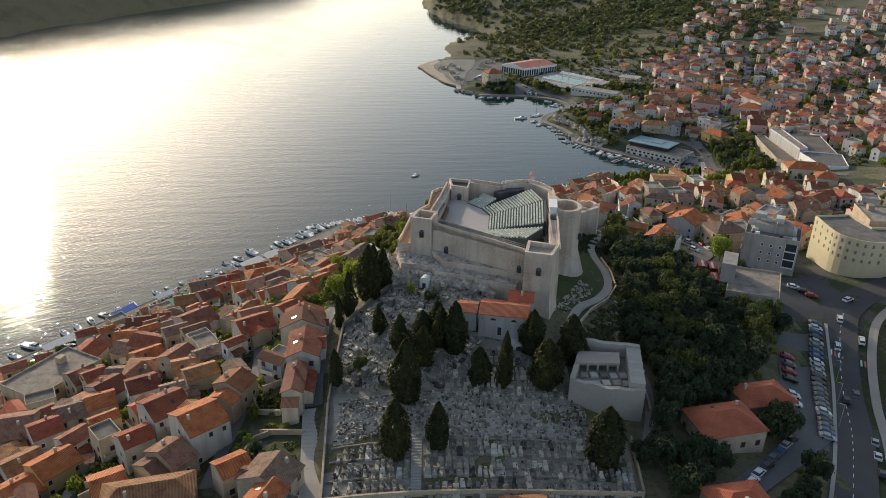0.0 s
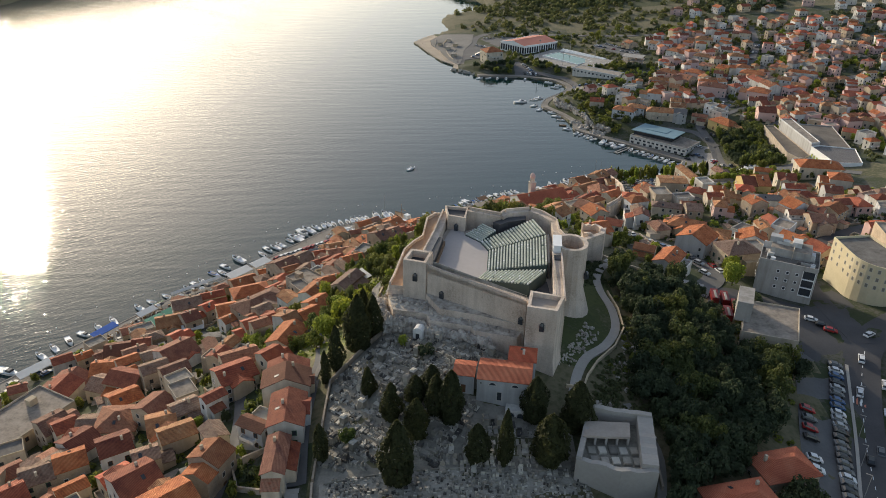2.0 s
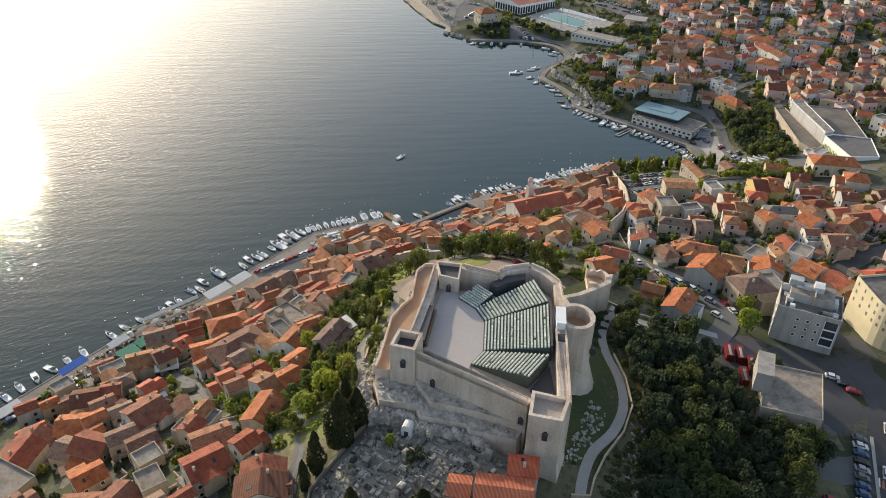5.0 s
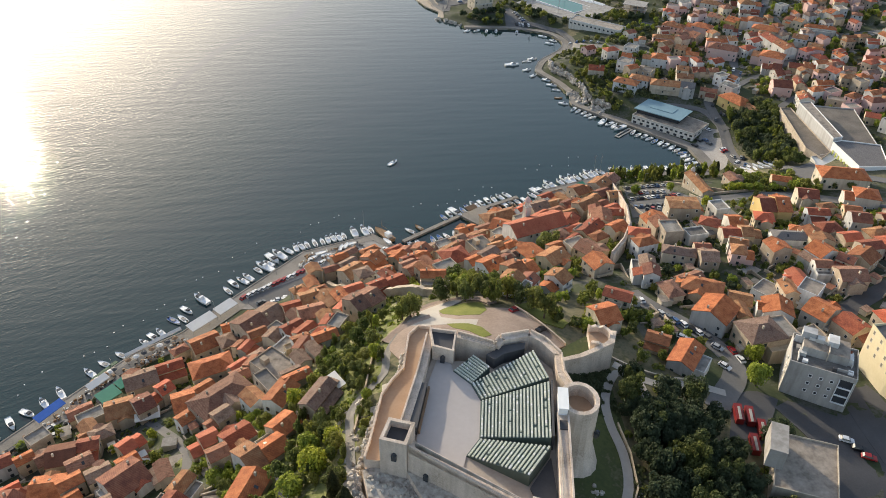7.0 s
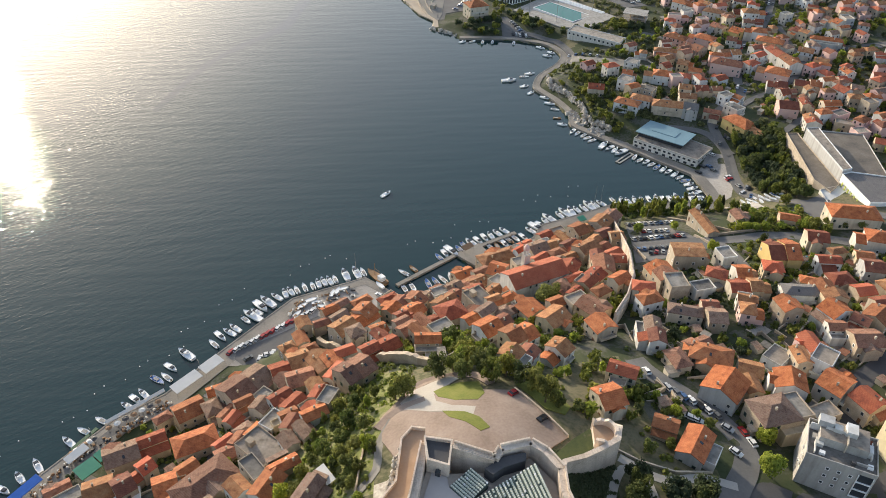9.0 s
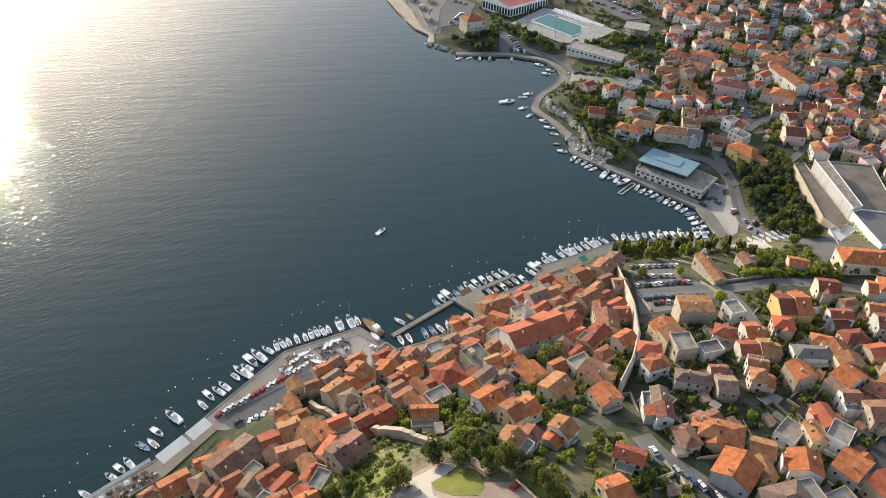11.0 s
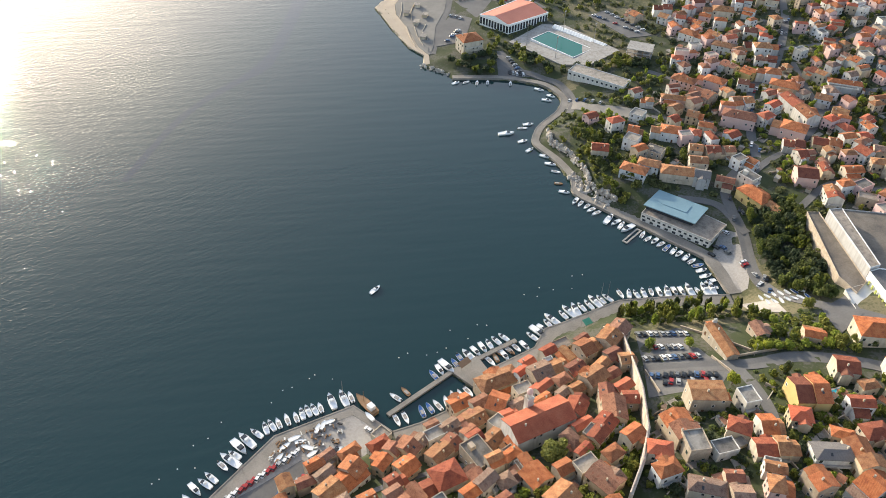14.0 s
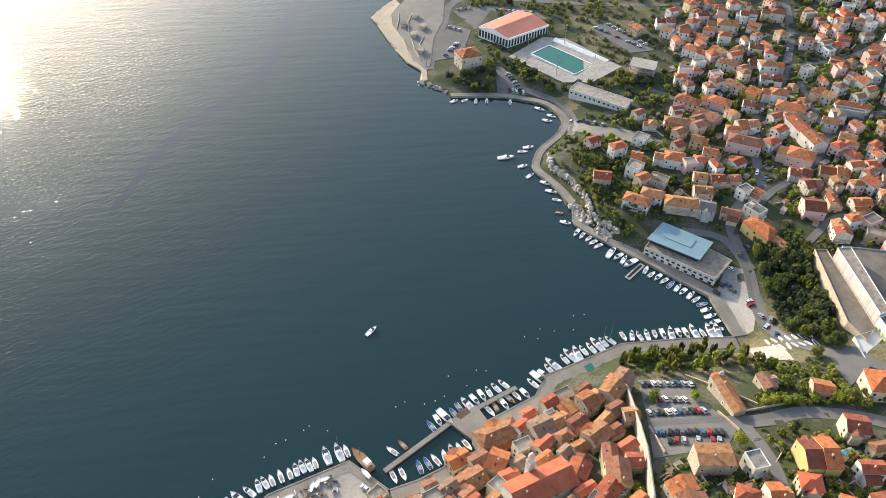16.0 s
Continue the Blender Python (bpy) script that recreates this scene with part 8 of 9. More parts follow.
def car_row(a, b, n, yaw, skip=0.08, colours=None, lift=0.16):
    a, b = Vector(a), Vector(b)
    for i in range(n):
        if rng.random() > skip:
            p = a.lerp(b, i / max(1, n - 1))
            car(p.x + rng.uniform(-0.2, 0.2), p.y + rng.uniform(-0.2, 0.2), yaw + rng.uniform(-4, 4), rng.choice(colours) if colours else None, lift)


car_row((117.5, 421.6), (138, 417.4), 9, 100)
car_row((121.5, 409.8), (132, 407.6), 5, 100, 0, ("red", "white", "silver", "grey"))
car_row((114.6, 402), (137, 399.2), 10, 100, 0.03)
car_row((113.4, 389.6), (139, 385.4), 11, 70, 0.05, ("red", "black", "red", "grey", "white", "blue", "black"))
car_row((111.8, 385.1), (136, 381.1), 10, 70, 0.15, ("black", "black", "silver", "blue", "red"))
car_row((88.5, 283.4), (103, 270.0), 8, 110)
for x, y, a, c in ((85, 276.6, 20, "silver"), (85.8, 274.2, 20, "green"), (87.2, 271.8, 20, "black"), (93.5, 267.3, -30, "white"), (95.2, 266.4, -30, "white"), (104.5, 264, -45, "silver"), (109.4, 263, 100, "red"), (110.4, 258.6, 100, "white"), (103, 253.6, -50, "white"), (86, 290, 100, "white"), (36.8, 269.6, 40, "red"), (43.6, 257.6, 40, "black")):
    car(x, y, a, c, 0.2)
car_row((124.2, 199.5), (98.6, 140.5), 24, -12, 0.04, ("white", "silver", "black", "grey", "white", "blue", "black"))
car_row((105.6, 178), (93.5, 146), 9, -12, 0.3)
car_row((87.5, 136.4), (71, 120), 7, 40, 0.1)
for x, y, a, c in ((134.5, 203.5, 64, "white"), (126.8, 189, 64, "white"), (112.8, 143, 60, "silver"), (109.3, 136, 60, "white"), (105.5, 128, 60, "black"), (116, 162.5, 64, "black"), (121.3, 166.8, 64, "grey"), (136.5, 193, 64, "white"), (143.5, 216, 30, "white"), (131.5, 217.5, -20, "red"), (130.2, 220.5, -20, "black"), (128, 223.6, -20, "white")):
    car(x, y, a, c, 0.2, "cars on the road")
car_row((-70, 345.5), (-38, 371), 17, 62, 0.1, ("white", "white", "silver", "red", "white"), 0.05)
car_row((-57.5, 341.2), (-46.5, 347.6), 5, 85, 0, ("white", "silver", "white"), 0.05)
car_row((-43, 352.5), (-30, 361.5), 7, 75, 0.1, ("blue", "silver", "red", "black"), 0.05)
for x, y, a, c in ((-8, 380.8, 140, "white"), (-21.5, 371.1, 60, "black"), (-26.4, 367.3, 20, "red"), (-28, 355.6, 75, "white"), (-62, 341.5, 40, "grey"), (-54.4, 343.4, 20, "white")):
    car(x, y, a, c, 0.4)
car_row((-150, 246), (-126, 272), 9, 55, 0.15, None, 0.3)
car_row((-185, 180), (-154, 240), 16, 62, 0.1, None, 0.3)
car_row((66, 840), (86, 845), 7, 100, 0.1)
car_row((100, 838), (136, 828), 11, 100, 0.2)
car_row((178, 488), (190, 503), 4, 130, 0.3)
car_row((94, 703), (104, 700), 5, 95)
for _ in range(26):
    p = rng.choice(((329, 761), (317, 736), (305, 711), (285, 678), (262, 655), (250, 625), (240, 600), (200, 520), (196, 455), (234, 580)))
    car(p[0] + rng.uniform(-3, 3), p[1] + rng.uniform(-9, 9), rng.choice((64, 244)), None, 0.25)


def fire_engine(x, y, yaw):
    root = thing("fire_engine", "red fire engine standing in the yard", "truck", at=pose(x, y, ground_z(x, y) + 0.1, 0, 0, yaw), group="fire engines")
    s = Shape()
    s.box(-0.8, 0, 0.6, 4.4, 2.2, 2.0)
    part("body", s.mesh("body", ["red_paint"]), root)
    s = Shape()
    s.box(2.4, 0, 0.6, 1.9, 2.2, 1.9)
    part("cab", s.mesh("cab", ["red_paint"]), root)
    s = Shape()
    s.box(-0.6, 0, 2.65, 4.8, 0.7, 0.25)
    part("ladder", s.mesh("ladder", ["concrete"]), root)
    for a in (-2.2, 2.6):
        for b in (-1.1, 1.1):
            part("wheel", CAR_WHEEL, root, pose(a, b, 0.5) @ Matrix.Diagonal((1.5, 1.6, 1.5, 1)))


for x, y in ((97.3, 229.4), (100.6, 228.9), (102.2, 223.8), (97.4, 217.8)):
    fire_engine(x, y, 78)


# ---- boats ----
def hull(L, W, H, deck):
    """A pointed hull lofted along its length, with a sheer and a deck set a little below the rim."""
    s = Shape()
    st = [(-0.5, 0.80, 0.0), (-0.2, 1.0, 0.0), (0.1, 0.96, 0.03), (0.32, 0.62, 0.12), (0.5, 0.03, 0.28)]
    rows = []
    for x, w, up in st:
        hw, top = W / 2 * w, H * (1 + up)
        rows.append([(x * L, -hw, top), (x * L, -hw * 0.72, -0.3), (x * L, hw * 0.72, -0.3), (x * L, hw, top)])
    for a, b in zip(rows, rows[1:]):
        for i in range(3):
            s.face([a[i], b[i], b[i + 1], a[i + 1]], 0)
        s.face([(a[0][0], a[0][1] * 0.86, a[0][2] - 0.12), (a[3][0], a[3][1] * 0.86, a[3][2] - 0.12), (b[3][0], b[3][1] * 0.86, b[3][2] - 0.12), (b[0][0], b[0][1] * 0.86, b[0][2] - 0.12)], 1)
        for i in (0, 3):
            s.face([a[i], b[i], (b[i][0], b[i][1] * 0.86, b[i][2] - 0.12), (a[i][0], a[i][1] * 0.86, a[i][2] - 0.12)], 0)
    s.face(rows[0], 0)
    return s.mesh("hull", [deck[0], deck[1]])


HULLS = [hull(5.6, 2.1, 0.75, ("white_paint", "white_paint")), hull(5.0, 1.9, 0.6, ("white_paint", "white_paint")), hull(5.2, 2.0, 0.6, ("white_paint", "boat_blue")), hull(4.8, 1.9, 0.6, ("boat_wood", "boat_wood")), hull(8.2, 2.9, 1.1, ("white_paint", "white_paint"))]
s = Shape()
s.box(0.35, 0, 0.6, 1.9, 1.35, 0.75, 0, 0, 0.75)
CABIN = s.mesh("cabin", ["white_paint"])
s = Shape()
s.box(0.75, 0, 0.95, 1.35, 1.3, 0.4, 0, 0, 0.72)
SCREEN = s.mesh("windscreen", ["window_glass"])
s = Shape()
s.box(-0.9, 0, 0.62, 1.9, 1.1, 0.14)
COCKPIT = s.mesh("cockpit", ["concrete"])
s = Shape()
s.cyl(0.3, 0, 0.8, 11, 0.09, 0.05, 6)
s.box(-1.2, 0, 1.7, 3.0, 0.12, 0.12)
MAST = s.mesh("mast", ["concrete"])
s = Shape()
s.box(-2.9, 0, 0.5, 0.4, 0.4, 0.7)
MOTOR = s.mesh("outboard_motor", ["steel_dark"])
BOAT_WORDS = ("white cabin motorboat", "small open white boat", "small white boat with blue deck", "small wooden fishing boat", "large white cabin cruiser")


def boat(x, y, yaw, kind=None, sail=False):
    kind = kind if kind is not None else rng.choice((0, 0, 0, 0, 1, 1, 2, 1, 4))
    k = rng.uniform(0.9, 1.12)
    big = Matrix.Diagonal((1.25, 1.2, 1.1, 1))
    root = thing("boat", BOAT_WORDS[kind] + (" with a bare mast" if sail else "") + " moored on calm water", "boat", at=pose(x, y, 0.02, 0, 0, yaw) @ big, group="moored boats")
    part("hull", HULLS[kind], root, Matrix.Diagonal((k, 1, 1, 1)))
    if kind in (0, 4):
        g = 1.0 if kind == 0 else 1.45
        cabin = part("cabin", CABIN, root, Matrix.Diagonal((g, g, g, 1)))
        part("windscreen", SCREEN, cabin, Matrix.Diagonal((1, 1.04, 1.04, 1)))
    else:
        part("cockpit", COCKPIT, root, pose(0.3, 0, -0.08))
    if kind in (1, 2):
        part("outboard_motor", MOTOR, root, pose(0.25, 0, 0))
    if sail:
        part("mast", MAST, root)


def moor(a, b, n, side, off=3.8, skip=0.08, kinds=None, sails=0.0):
    """Boats side by side, stern or bow to the quay from a to b."""
    a, b = Vector(a), Vector(b)
    d = (b - a).normalized()
    o = Vector((-d.y, d.x)) * side
    base = math.degrees(math.atan2(o.y, o.x))
    n = min(n, int((b - a).length / 3.9))
    for i in range(n):
        if rng.random() < skip * 0.5:
            continue
        p = a.lerp(b, (i + 0.5) / n) + o * 0.7 + o * (off + rng.uniform(-0.5, 0.6)) + d * rng.uniform(-0.3, 0.3)
        boat(p.x, p.y, base + rng.choice((0, 0, 180)) + rng.uniform(-14, 14), rng.choice(kinds) if kinds else None, rng.random() < sails)


moor((-185, 192), (-150, 256), 9, 1, 4.2, 0.2, (0, 4, 0, 1))
moor((-147, 260), (-124, 290), 6, 1, 4.2, 0.3, (0, 0, 4))
moor((-120, 295), (-108, 311), 3, 1, 4.2, 0.1, (0, 0, 1))
for i, (x, y) in enumerate([(-105.6, 317.9), (-103.3, 321.4), (-100.9, 324.1), (-97.2, 331.5), (-94.1, 333.1), (-93.5, 338.4), (-88.9, 345.8)]):
    boat(x, y, 140 + 180 * (i % 2) + rng.uniform(-10, 10), (0, 0, 0, 2, 1, 0, 4)[i])
for i, (x, y) in enumerate([(-78.7, 352), (-76.6, 356.6), (-73.2, 359), (-71.2, 361.6), (-67.1, 366.6), (-64.7, 369.3), (-63.4, 372), (-62, 375.8), (-59.3, 378.8), (-55.7, 382.3)]):
    boat(x, y, 142 + 180 * (i % 3 == 1) + rng.uniform(-8, 8), (1, 0, 0, 0, 1, 4, 0, 4, 4, 0)[i])
for i, (x, y) in enumerate([(-52.2, 384.9), (-49.8, 386.2), (-47, 387.2), (-43.5, 389), (-39.8, 390), (-37.3, 391.8), (-34.9, 393.2), (-32.2, 393.8), (-29.6, 394.7)]):
    boat(x, y, 116 + rng.uniform(-8, 8), (0, 0, 1, 1, 1, 0, 0, 0, 1)[i])
boat(-24.8, 397.8, 110, 4)
boat(-19.6, 399.2, 112, 4, True)
boat(-16.4, 400, 112, 1)
moor((4, 393.5), (13, 400.5), 4, 1, 3.6, 0.0, (0, 3, 1))
moor((18, 404), (60, 430.5), 18, 1, 3.8, 0.08, (0, 0, 4, 2))
moor((4, 381), (40, 397.5), 16, 1, 3.4, 0.1, (0, 1, 2, 1, 1))
moor((48, 413.5), (69, 424.5), 9, 1, 3.4, 0.0, (0, 1, 1, 3))
moor((60, 424.5), (52, 420), 2, -1, 2.0, 0.0, (3, 1))
moor((72, 428), (87, 441), 5, 1, 4.0, 0.2, (0, 4))
moor((88, 441.5), (117, 454.5), 15, 1, 4.4, 0.0, (0, 4, 0, 4, 1), 0.15)
moor((119, 455.2), (172, 457), 20, 1, 4.2, 0.08, (0, 4, 0, 1), 0.06)
moor((175.5, 462), (173, 484), 8, 1, 4.0, 0.05, (0, 1, 1, 0, 2))
moor((171.5, 487), (147, 513), 14, 1, 4.0, 0.05, (0, 1, 0, 1, 2, 0))
moor((143, 516), (131, 528), 6, 1, 3.8, 0.1, (0, 0, 4))
moor((128, 531), (115, 546), 5, 1, 3.6, 0.2, (0, 1))
for x, y, a, k in ((80.9, 619.3, 10, 4), (93, 626, 0, 1), (97.7, 631, 10, 0), (90.8, 609.4, 20, 0), (94, 598.7, 40, 0), (102.5, 590.6, -30, 0), (104.6, 581.7, -20, 0), (106.1, 560.2, -10, 3), (107.9, 551.1, -20, 0), (106.7, 573, -20, 1), (120, 670, -30, 0), (116, 664, -20, 0), (113, 680, -30, 0), (52, 692, 30, 0), (60, 693, 30, 1), (68, 692, 80, 1), (76, 692, 80, 1), (93, 690, 80, 1)):
    boat(x, y, a, k)
boat(-6.2, 469.2, 50, 0, False)
r5 = random.Random(5)
buoy = Shape()
buoy.cyl(0, 0, -0.1, 0.25, 0.3, 0.22, 8)
BUOY = buoy.mesh("buoy", ["white_paint"])
for line, off in ((((-185, 192), (-120, 295)), 16), (((-118, 298), (-50, 380)), 17), (((-46, 384), (-12, 400)), 16), (((14, 404), (62, 434)), 15), (((76, 444), (118, 462)), 15)):
    a, b = Vector(line[0]), Vector(line[1])
    d = (b - a).normalized()
    for i in range(int((b - a).length / 6)):
        p = a + d * (6 * i + r5.uniform(0, 4)) + Vector((-d.y, d.x)) * (off + r5.uniform(-4, 6))
        thing("buoy", "small white mooring buoy floating on water", "buoy", BUOY, pose(p.x, p.y, 0), "mooring buoys")
for p in ((129.5, 502.5, 45),):
    s = Shape()
    s.box(0, -1.2, 0.1, 16, 0.9, 0.5)
    s.box(0, 1.2, 0.1, 16, 0.9, 0.5)
    s.box(-7.5, 0, 0.1, 1.0, 1.5, 0.5)
    s.box(7.5, 0, 0.1, 1.0, 1.5, 0.5)
    tagged(new("pontoon", s.mesh("pontoon", ["concrete"])), "grey floating pontoon frame below the boat club", "pontoon").matrix_world = pose(138.8, 507.6, 0, 0, 0, 44)
# wooden trawler at the quay end
ship = thing("fishing_boat", "old wooden trawler with deck gear beside the quay", "boat", at=pose(-9.5, 395.2, 0, 0, 0, 130))
part("hull", hull(14, 4.4, 1.7, ("boat_wood", "boat_wood")), ship)
s = Shape()
s.box(-3.6, 0, 1.5, 3.0, 2.6, 2.3)
part("wheelhouse", s.mesh("wheelhouse", ["white_paint"]), ship)
s = Shape()
s.cyl(1.5, 0, 1.5, 8.5, 0.14, 0.08, 6)
s.box(-0.5, 0, 5.4, 4.0, 0.14, 0.14)
part("mast", s.mesh("mast", ["boat_wood"]), ship)


# ---- waterfront: awnings and huts ----
def awning(a, b, depth, mat, label, z=None):
    a, b = Vector(a), Vector(b)
    c, u = (a + b) / 2, b - a
    gz = max(1.5, ground_z(c.x, c.y))
    root = thing("awning", label, "awning", at=pose(c.x, c.y, gz, 0, 0, math.degrees(math.atan2(u.y, u.x))), group="waterfront awnings")
    s = Shape()
    L = u.length
    s.face([(-L / 2, -depth / 2, 2.6), (L / 2, -depth / 2, 2.6), (L / 2, depth / 2, 3.3), (-L / 2, depth / 2, 3.3)], 0)
    s.face([(-L / 2, -depth / 2, 2.3), (L / 2, -depth / 2, 2.3), (L / 2, -depth / 2, 2.6), (-L / 2, -depth / 2, 2.6)], 0)
    part("canopy", s.mesh("canopy", [mat]), root)
    post = Shape()
    post.cyl(0, 0, 0, 2.6, 0.06, 0.06, 6)
    me = post.mesh("post", ["concrete"])
    n = max(2, int(L / 4) + 1)
    for i in range(n):
        for sgn in (-1, 1):
            part("post", me, root, pose(-L / 2 + 0.1 + (L - 0.2) * i / (n - 1), sgn * (depth / 2 - 0.15), 0))


awning((-88, 322), (-80, 331.5), 5.0, "awning_white", "white canvas awning over a waterfront terrace")
awning((-79, 332.5), (-73, 340), 5.0, "awning_white", "white canvas awning over a waterfront terrace")
awning((-109.5, 306.5), (-91.5, 322.5), 1.1, "awning_white", "long narrow pale canvas awning along the quay edge")
promenade = Shape()
promenade.strip([(-111, 299), (-106.5, 305), (-91, 318)], 3.6, 1.3, 1.51)
tagged(new("pavement", promenade.mesh("pavement", ["street"])), "dark paved terrace behind the quay edge", "pavement", kind="structure")
shade = Shape()
shade.cyl(0, 0, 2.2, 2.75, 1.35, 0.06, 8)
shade_cloth = [shade.mesh("shade", [m]) for m in ("timber", "awning_white", "steel_dark")]
rod = Shape()
rod.cyl(0, 0, 0, 2.3, 0.05, 0.05, 6)
rod.cyl(0, 0, 0, 0.12, 0.35, 0.3, 8)
rod_mesh = rod.mesh("pole", ["steel_dark"])
for i in range(13):
    x, y = (-117.5 + i * 1.15, 293.2 + i * 1.3) if i < 6 else (-107.8 + (i - 6) * 2.5, 304.6 + (i - 6) * 2.1)
    root = thing("parasol", ("brown", "off-white", "dark grey")[i % 3] + " cloth parasol on a waterfront terrace", "parasol", at=pose(x, y, max(1.51, ground_z(x, y)), 0, 0, i * 17), group="terrace parasols")
    part("shade", shade_cloth[i % 3], root)
    part("pole", rod_mesh, root)
awning((-131, 273.5), (-125, 283), 3.4, "awning_blue", "bright blue canvas awning by the water")
awning((-112, 283), (-107, 289), 6.0, "awning_green", "dark green canvas awning of a terrace")
awning((-107.5, 290), (-104, 294.5), 4.5, "awning_green", "dark green canvas awning of a terrace")
awning((-148, 247), (-139, 259), 4.0, "awning_white", "pale canvas awning along the promenade")
house(-2.6, 376.6, 45, 6.4, 6.4, 3.4, "flat", "cream", "flat", 3, 24, False)
awning((-21.5, 251), (-17.5, 245.5), 3.6, "awning_white", "white canvas awning beside a hillside house")
awning((-92, 266), (-84, 268.5), 5.0, "awning_white", "white canvas awning over a house terrace")
awning((-86, 237), (-79, 242.4), 5.5, "awning_white", "white canvas awning over a house terrace")
awning((-166, 222), (-158, 236), 3.6, "awning_white", "pale canvas awning along the promenade")
awning((-118, 289), (-113, 296), 3.2, "awning_white", "pale canvas awning along the promenade")
awning((33, 412.5), (38, 416.5), 3.0, "timber", "brown canvas awning on the harbour square")
awning((96, 437), (100, 439), 3.4, "awning_green", "dark green canvas awning by the harbour")
for a, b in (((-119.7, 297), (-113.5, 306.9)), ((-101, 312), (-104, 316.5))):
    s = Shape()
    s.strip([a, b], 1.5, 0.4, 1.0)
    tagged(new("pontoon", s.mesh("pontoon", ["shutter_green"])), "narrow green landing stage on the water", "pontoon")
car_row((-163, 222), (-140, 252), 9, 60, 0.2, None, 0.25)
for i, (x, y) in enumerate(((-122.8, 268.2), (-121.0, 269.4), (-119.4, 270.8), (-120.2, 274.8), (-118.0, 274.0), (-117.6, 277.4), (-116.2, 279.2))):
    car(x, y, 25 + 3 * (i % 3), ("white", "silver", "white", "grey", "white")[i % 5], 0.25)
for x, y, a, c in ((185.6, 492.1, 120, "blue"), (186.6, 488.0, 120, "grey"), (191.6, 475.9, 20, "red"), (191.6, 478.6, 20, "white"), (192.4, 458.7, 40, "white"), (203.7, 515.9, 95, "grey"), (193.2, 466.7, 100, "silver")):
    car(x, y, a, c, 0.2)
for x, y in ((113.8, 439.5), (119.5, 442), (157.5, 439.5), (164.8, 440), (170.3, 435.1)):
    tree(x, y, 9, 1.5, "cypress", "by the harbour road")
# laid-up boats on the hard
for i in range(14):
    root = thing("rowing_boat", "small boat laid up on the yard", "boat", at=pose(188 + (i % 7) * 2.9, 447 - (i // 7) * 6.5 - (i % 7) * 0.3, ground_z(188 + (i % 7) * 2.9, 447 - (i // 7) * 6.5 - (i % 7) * 0.3) + 0.5, 0, 0, 120 + rng.uniform(-25, 25)), group="laid-up boats")
    part("hull", HULLS[rng.choice((1, 2, 1))], root, Matrix.Diagonal((0.9, 0.8, 0.8, 1)))
for x, y, a in ((-24.9, 385.6, 20), (-39, 377.8, 25), (-29.3, 367.4, 10), (-7.9, 387.6, 130), (-27.1, 365.9, 10), (-20.8, 371.4, 30), (-36.4, 376.2, 15), (-29.8, 382.5, 75), (-27.6, 384.2, 70), (-42.5, 374.2, 40), (-33.5, 373.0, 160), (-44.5, 368.6, 55), (-31.0, 370.0, 35)):
    root = thing("rowing_boat", "small boat laid up on the quay", "boat", at=pose(x, y, 1.85, 0, 0, a), group="laid-up boats")
    part("hull", HULLS[rng.choice((1, 1, 0))], root)
junk, rj = Shape(), random.Random(91)
for _ in range(90):
    x, y = rj.uniform(-48, -18), 0
    y = 367 + (x + 48) * 0.45 + rj.uniform(-5, 9)
    junk.box(x, y, 1.7, rj.uniform(0.3, 2.6), rj.uniform(0.2, 0.8), rj.uniform(0.25, 0.8), rj.randrange(4), rj.uniform(0, 180), 0.9)
for _ in range(150):
    u = rj.random()
    x, y = (-117.5 + 27 * u, 292.0 + 27 * u) if rj.random() < 0.6 else (-140 + 22 * u, 258 + 34 * u)
    junk.box(x + rj.uniform(-0.6, 3.0), y + rj.uniform(-2.2, 0.6), 1.4, rj.uniform(0.4, 1.3), rj.uniform(0.4, 0.9), rj.uniform(0.7, 1.1), rj.randrange(4), rj.uniform(0, 90), 0.85)
tagged(new("quay_gear", junk.mesh("quay_gear", ["timber", "steel_dark", "boat_wood", "awning_white"])), "nets, crates, tables and chairs strewn along the quay", "quay gear", kind="stuff")


# ---- cemetery ----
def grave_mesh(i):
    s = Shape()
    w, l = (1.1, 1.3, 1.0, 1.6, 1.1)[i], (2.2, 2.3, 2.0, 2.4, 2.1)[i]
    s.box(0, 0, -0.5, w + 0.25, l + 0.25, 0.72)
    s.box(0, -0.02, 0.22, w, l - 0.1, (0.16, 0.3, 0.1, 0.22, 0.4)[i])
    if i != 2:
        s.box(0, l / 2 - 0.15, 0.22, w * 0.9, 0.22, (1.2, 0.9, 0, 1.5, 1.0)[i], 0, 0, 0.9)
    if i == 3:
        s.box(0, l / 2 - 0.15, 1.7, 0.18, 0.18, 0.7)
    return s.mesh("grave", ["marble"])


GRAVES = [grave_mesh(i) for i in range(5)]
GRAVE_WORDS = ("pale stone grave with a headstone", "raised grey stone grave with a low headstone", "flat grey grave slab", "wide stone grave with a tall cross", "raised box grave of grey stone")


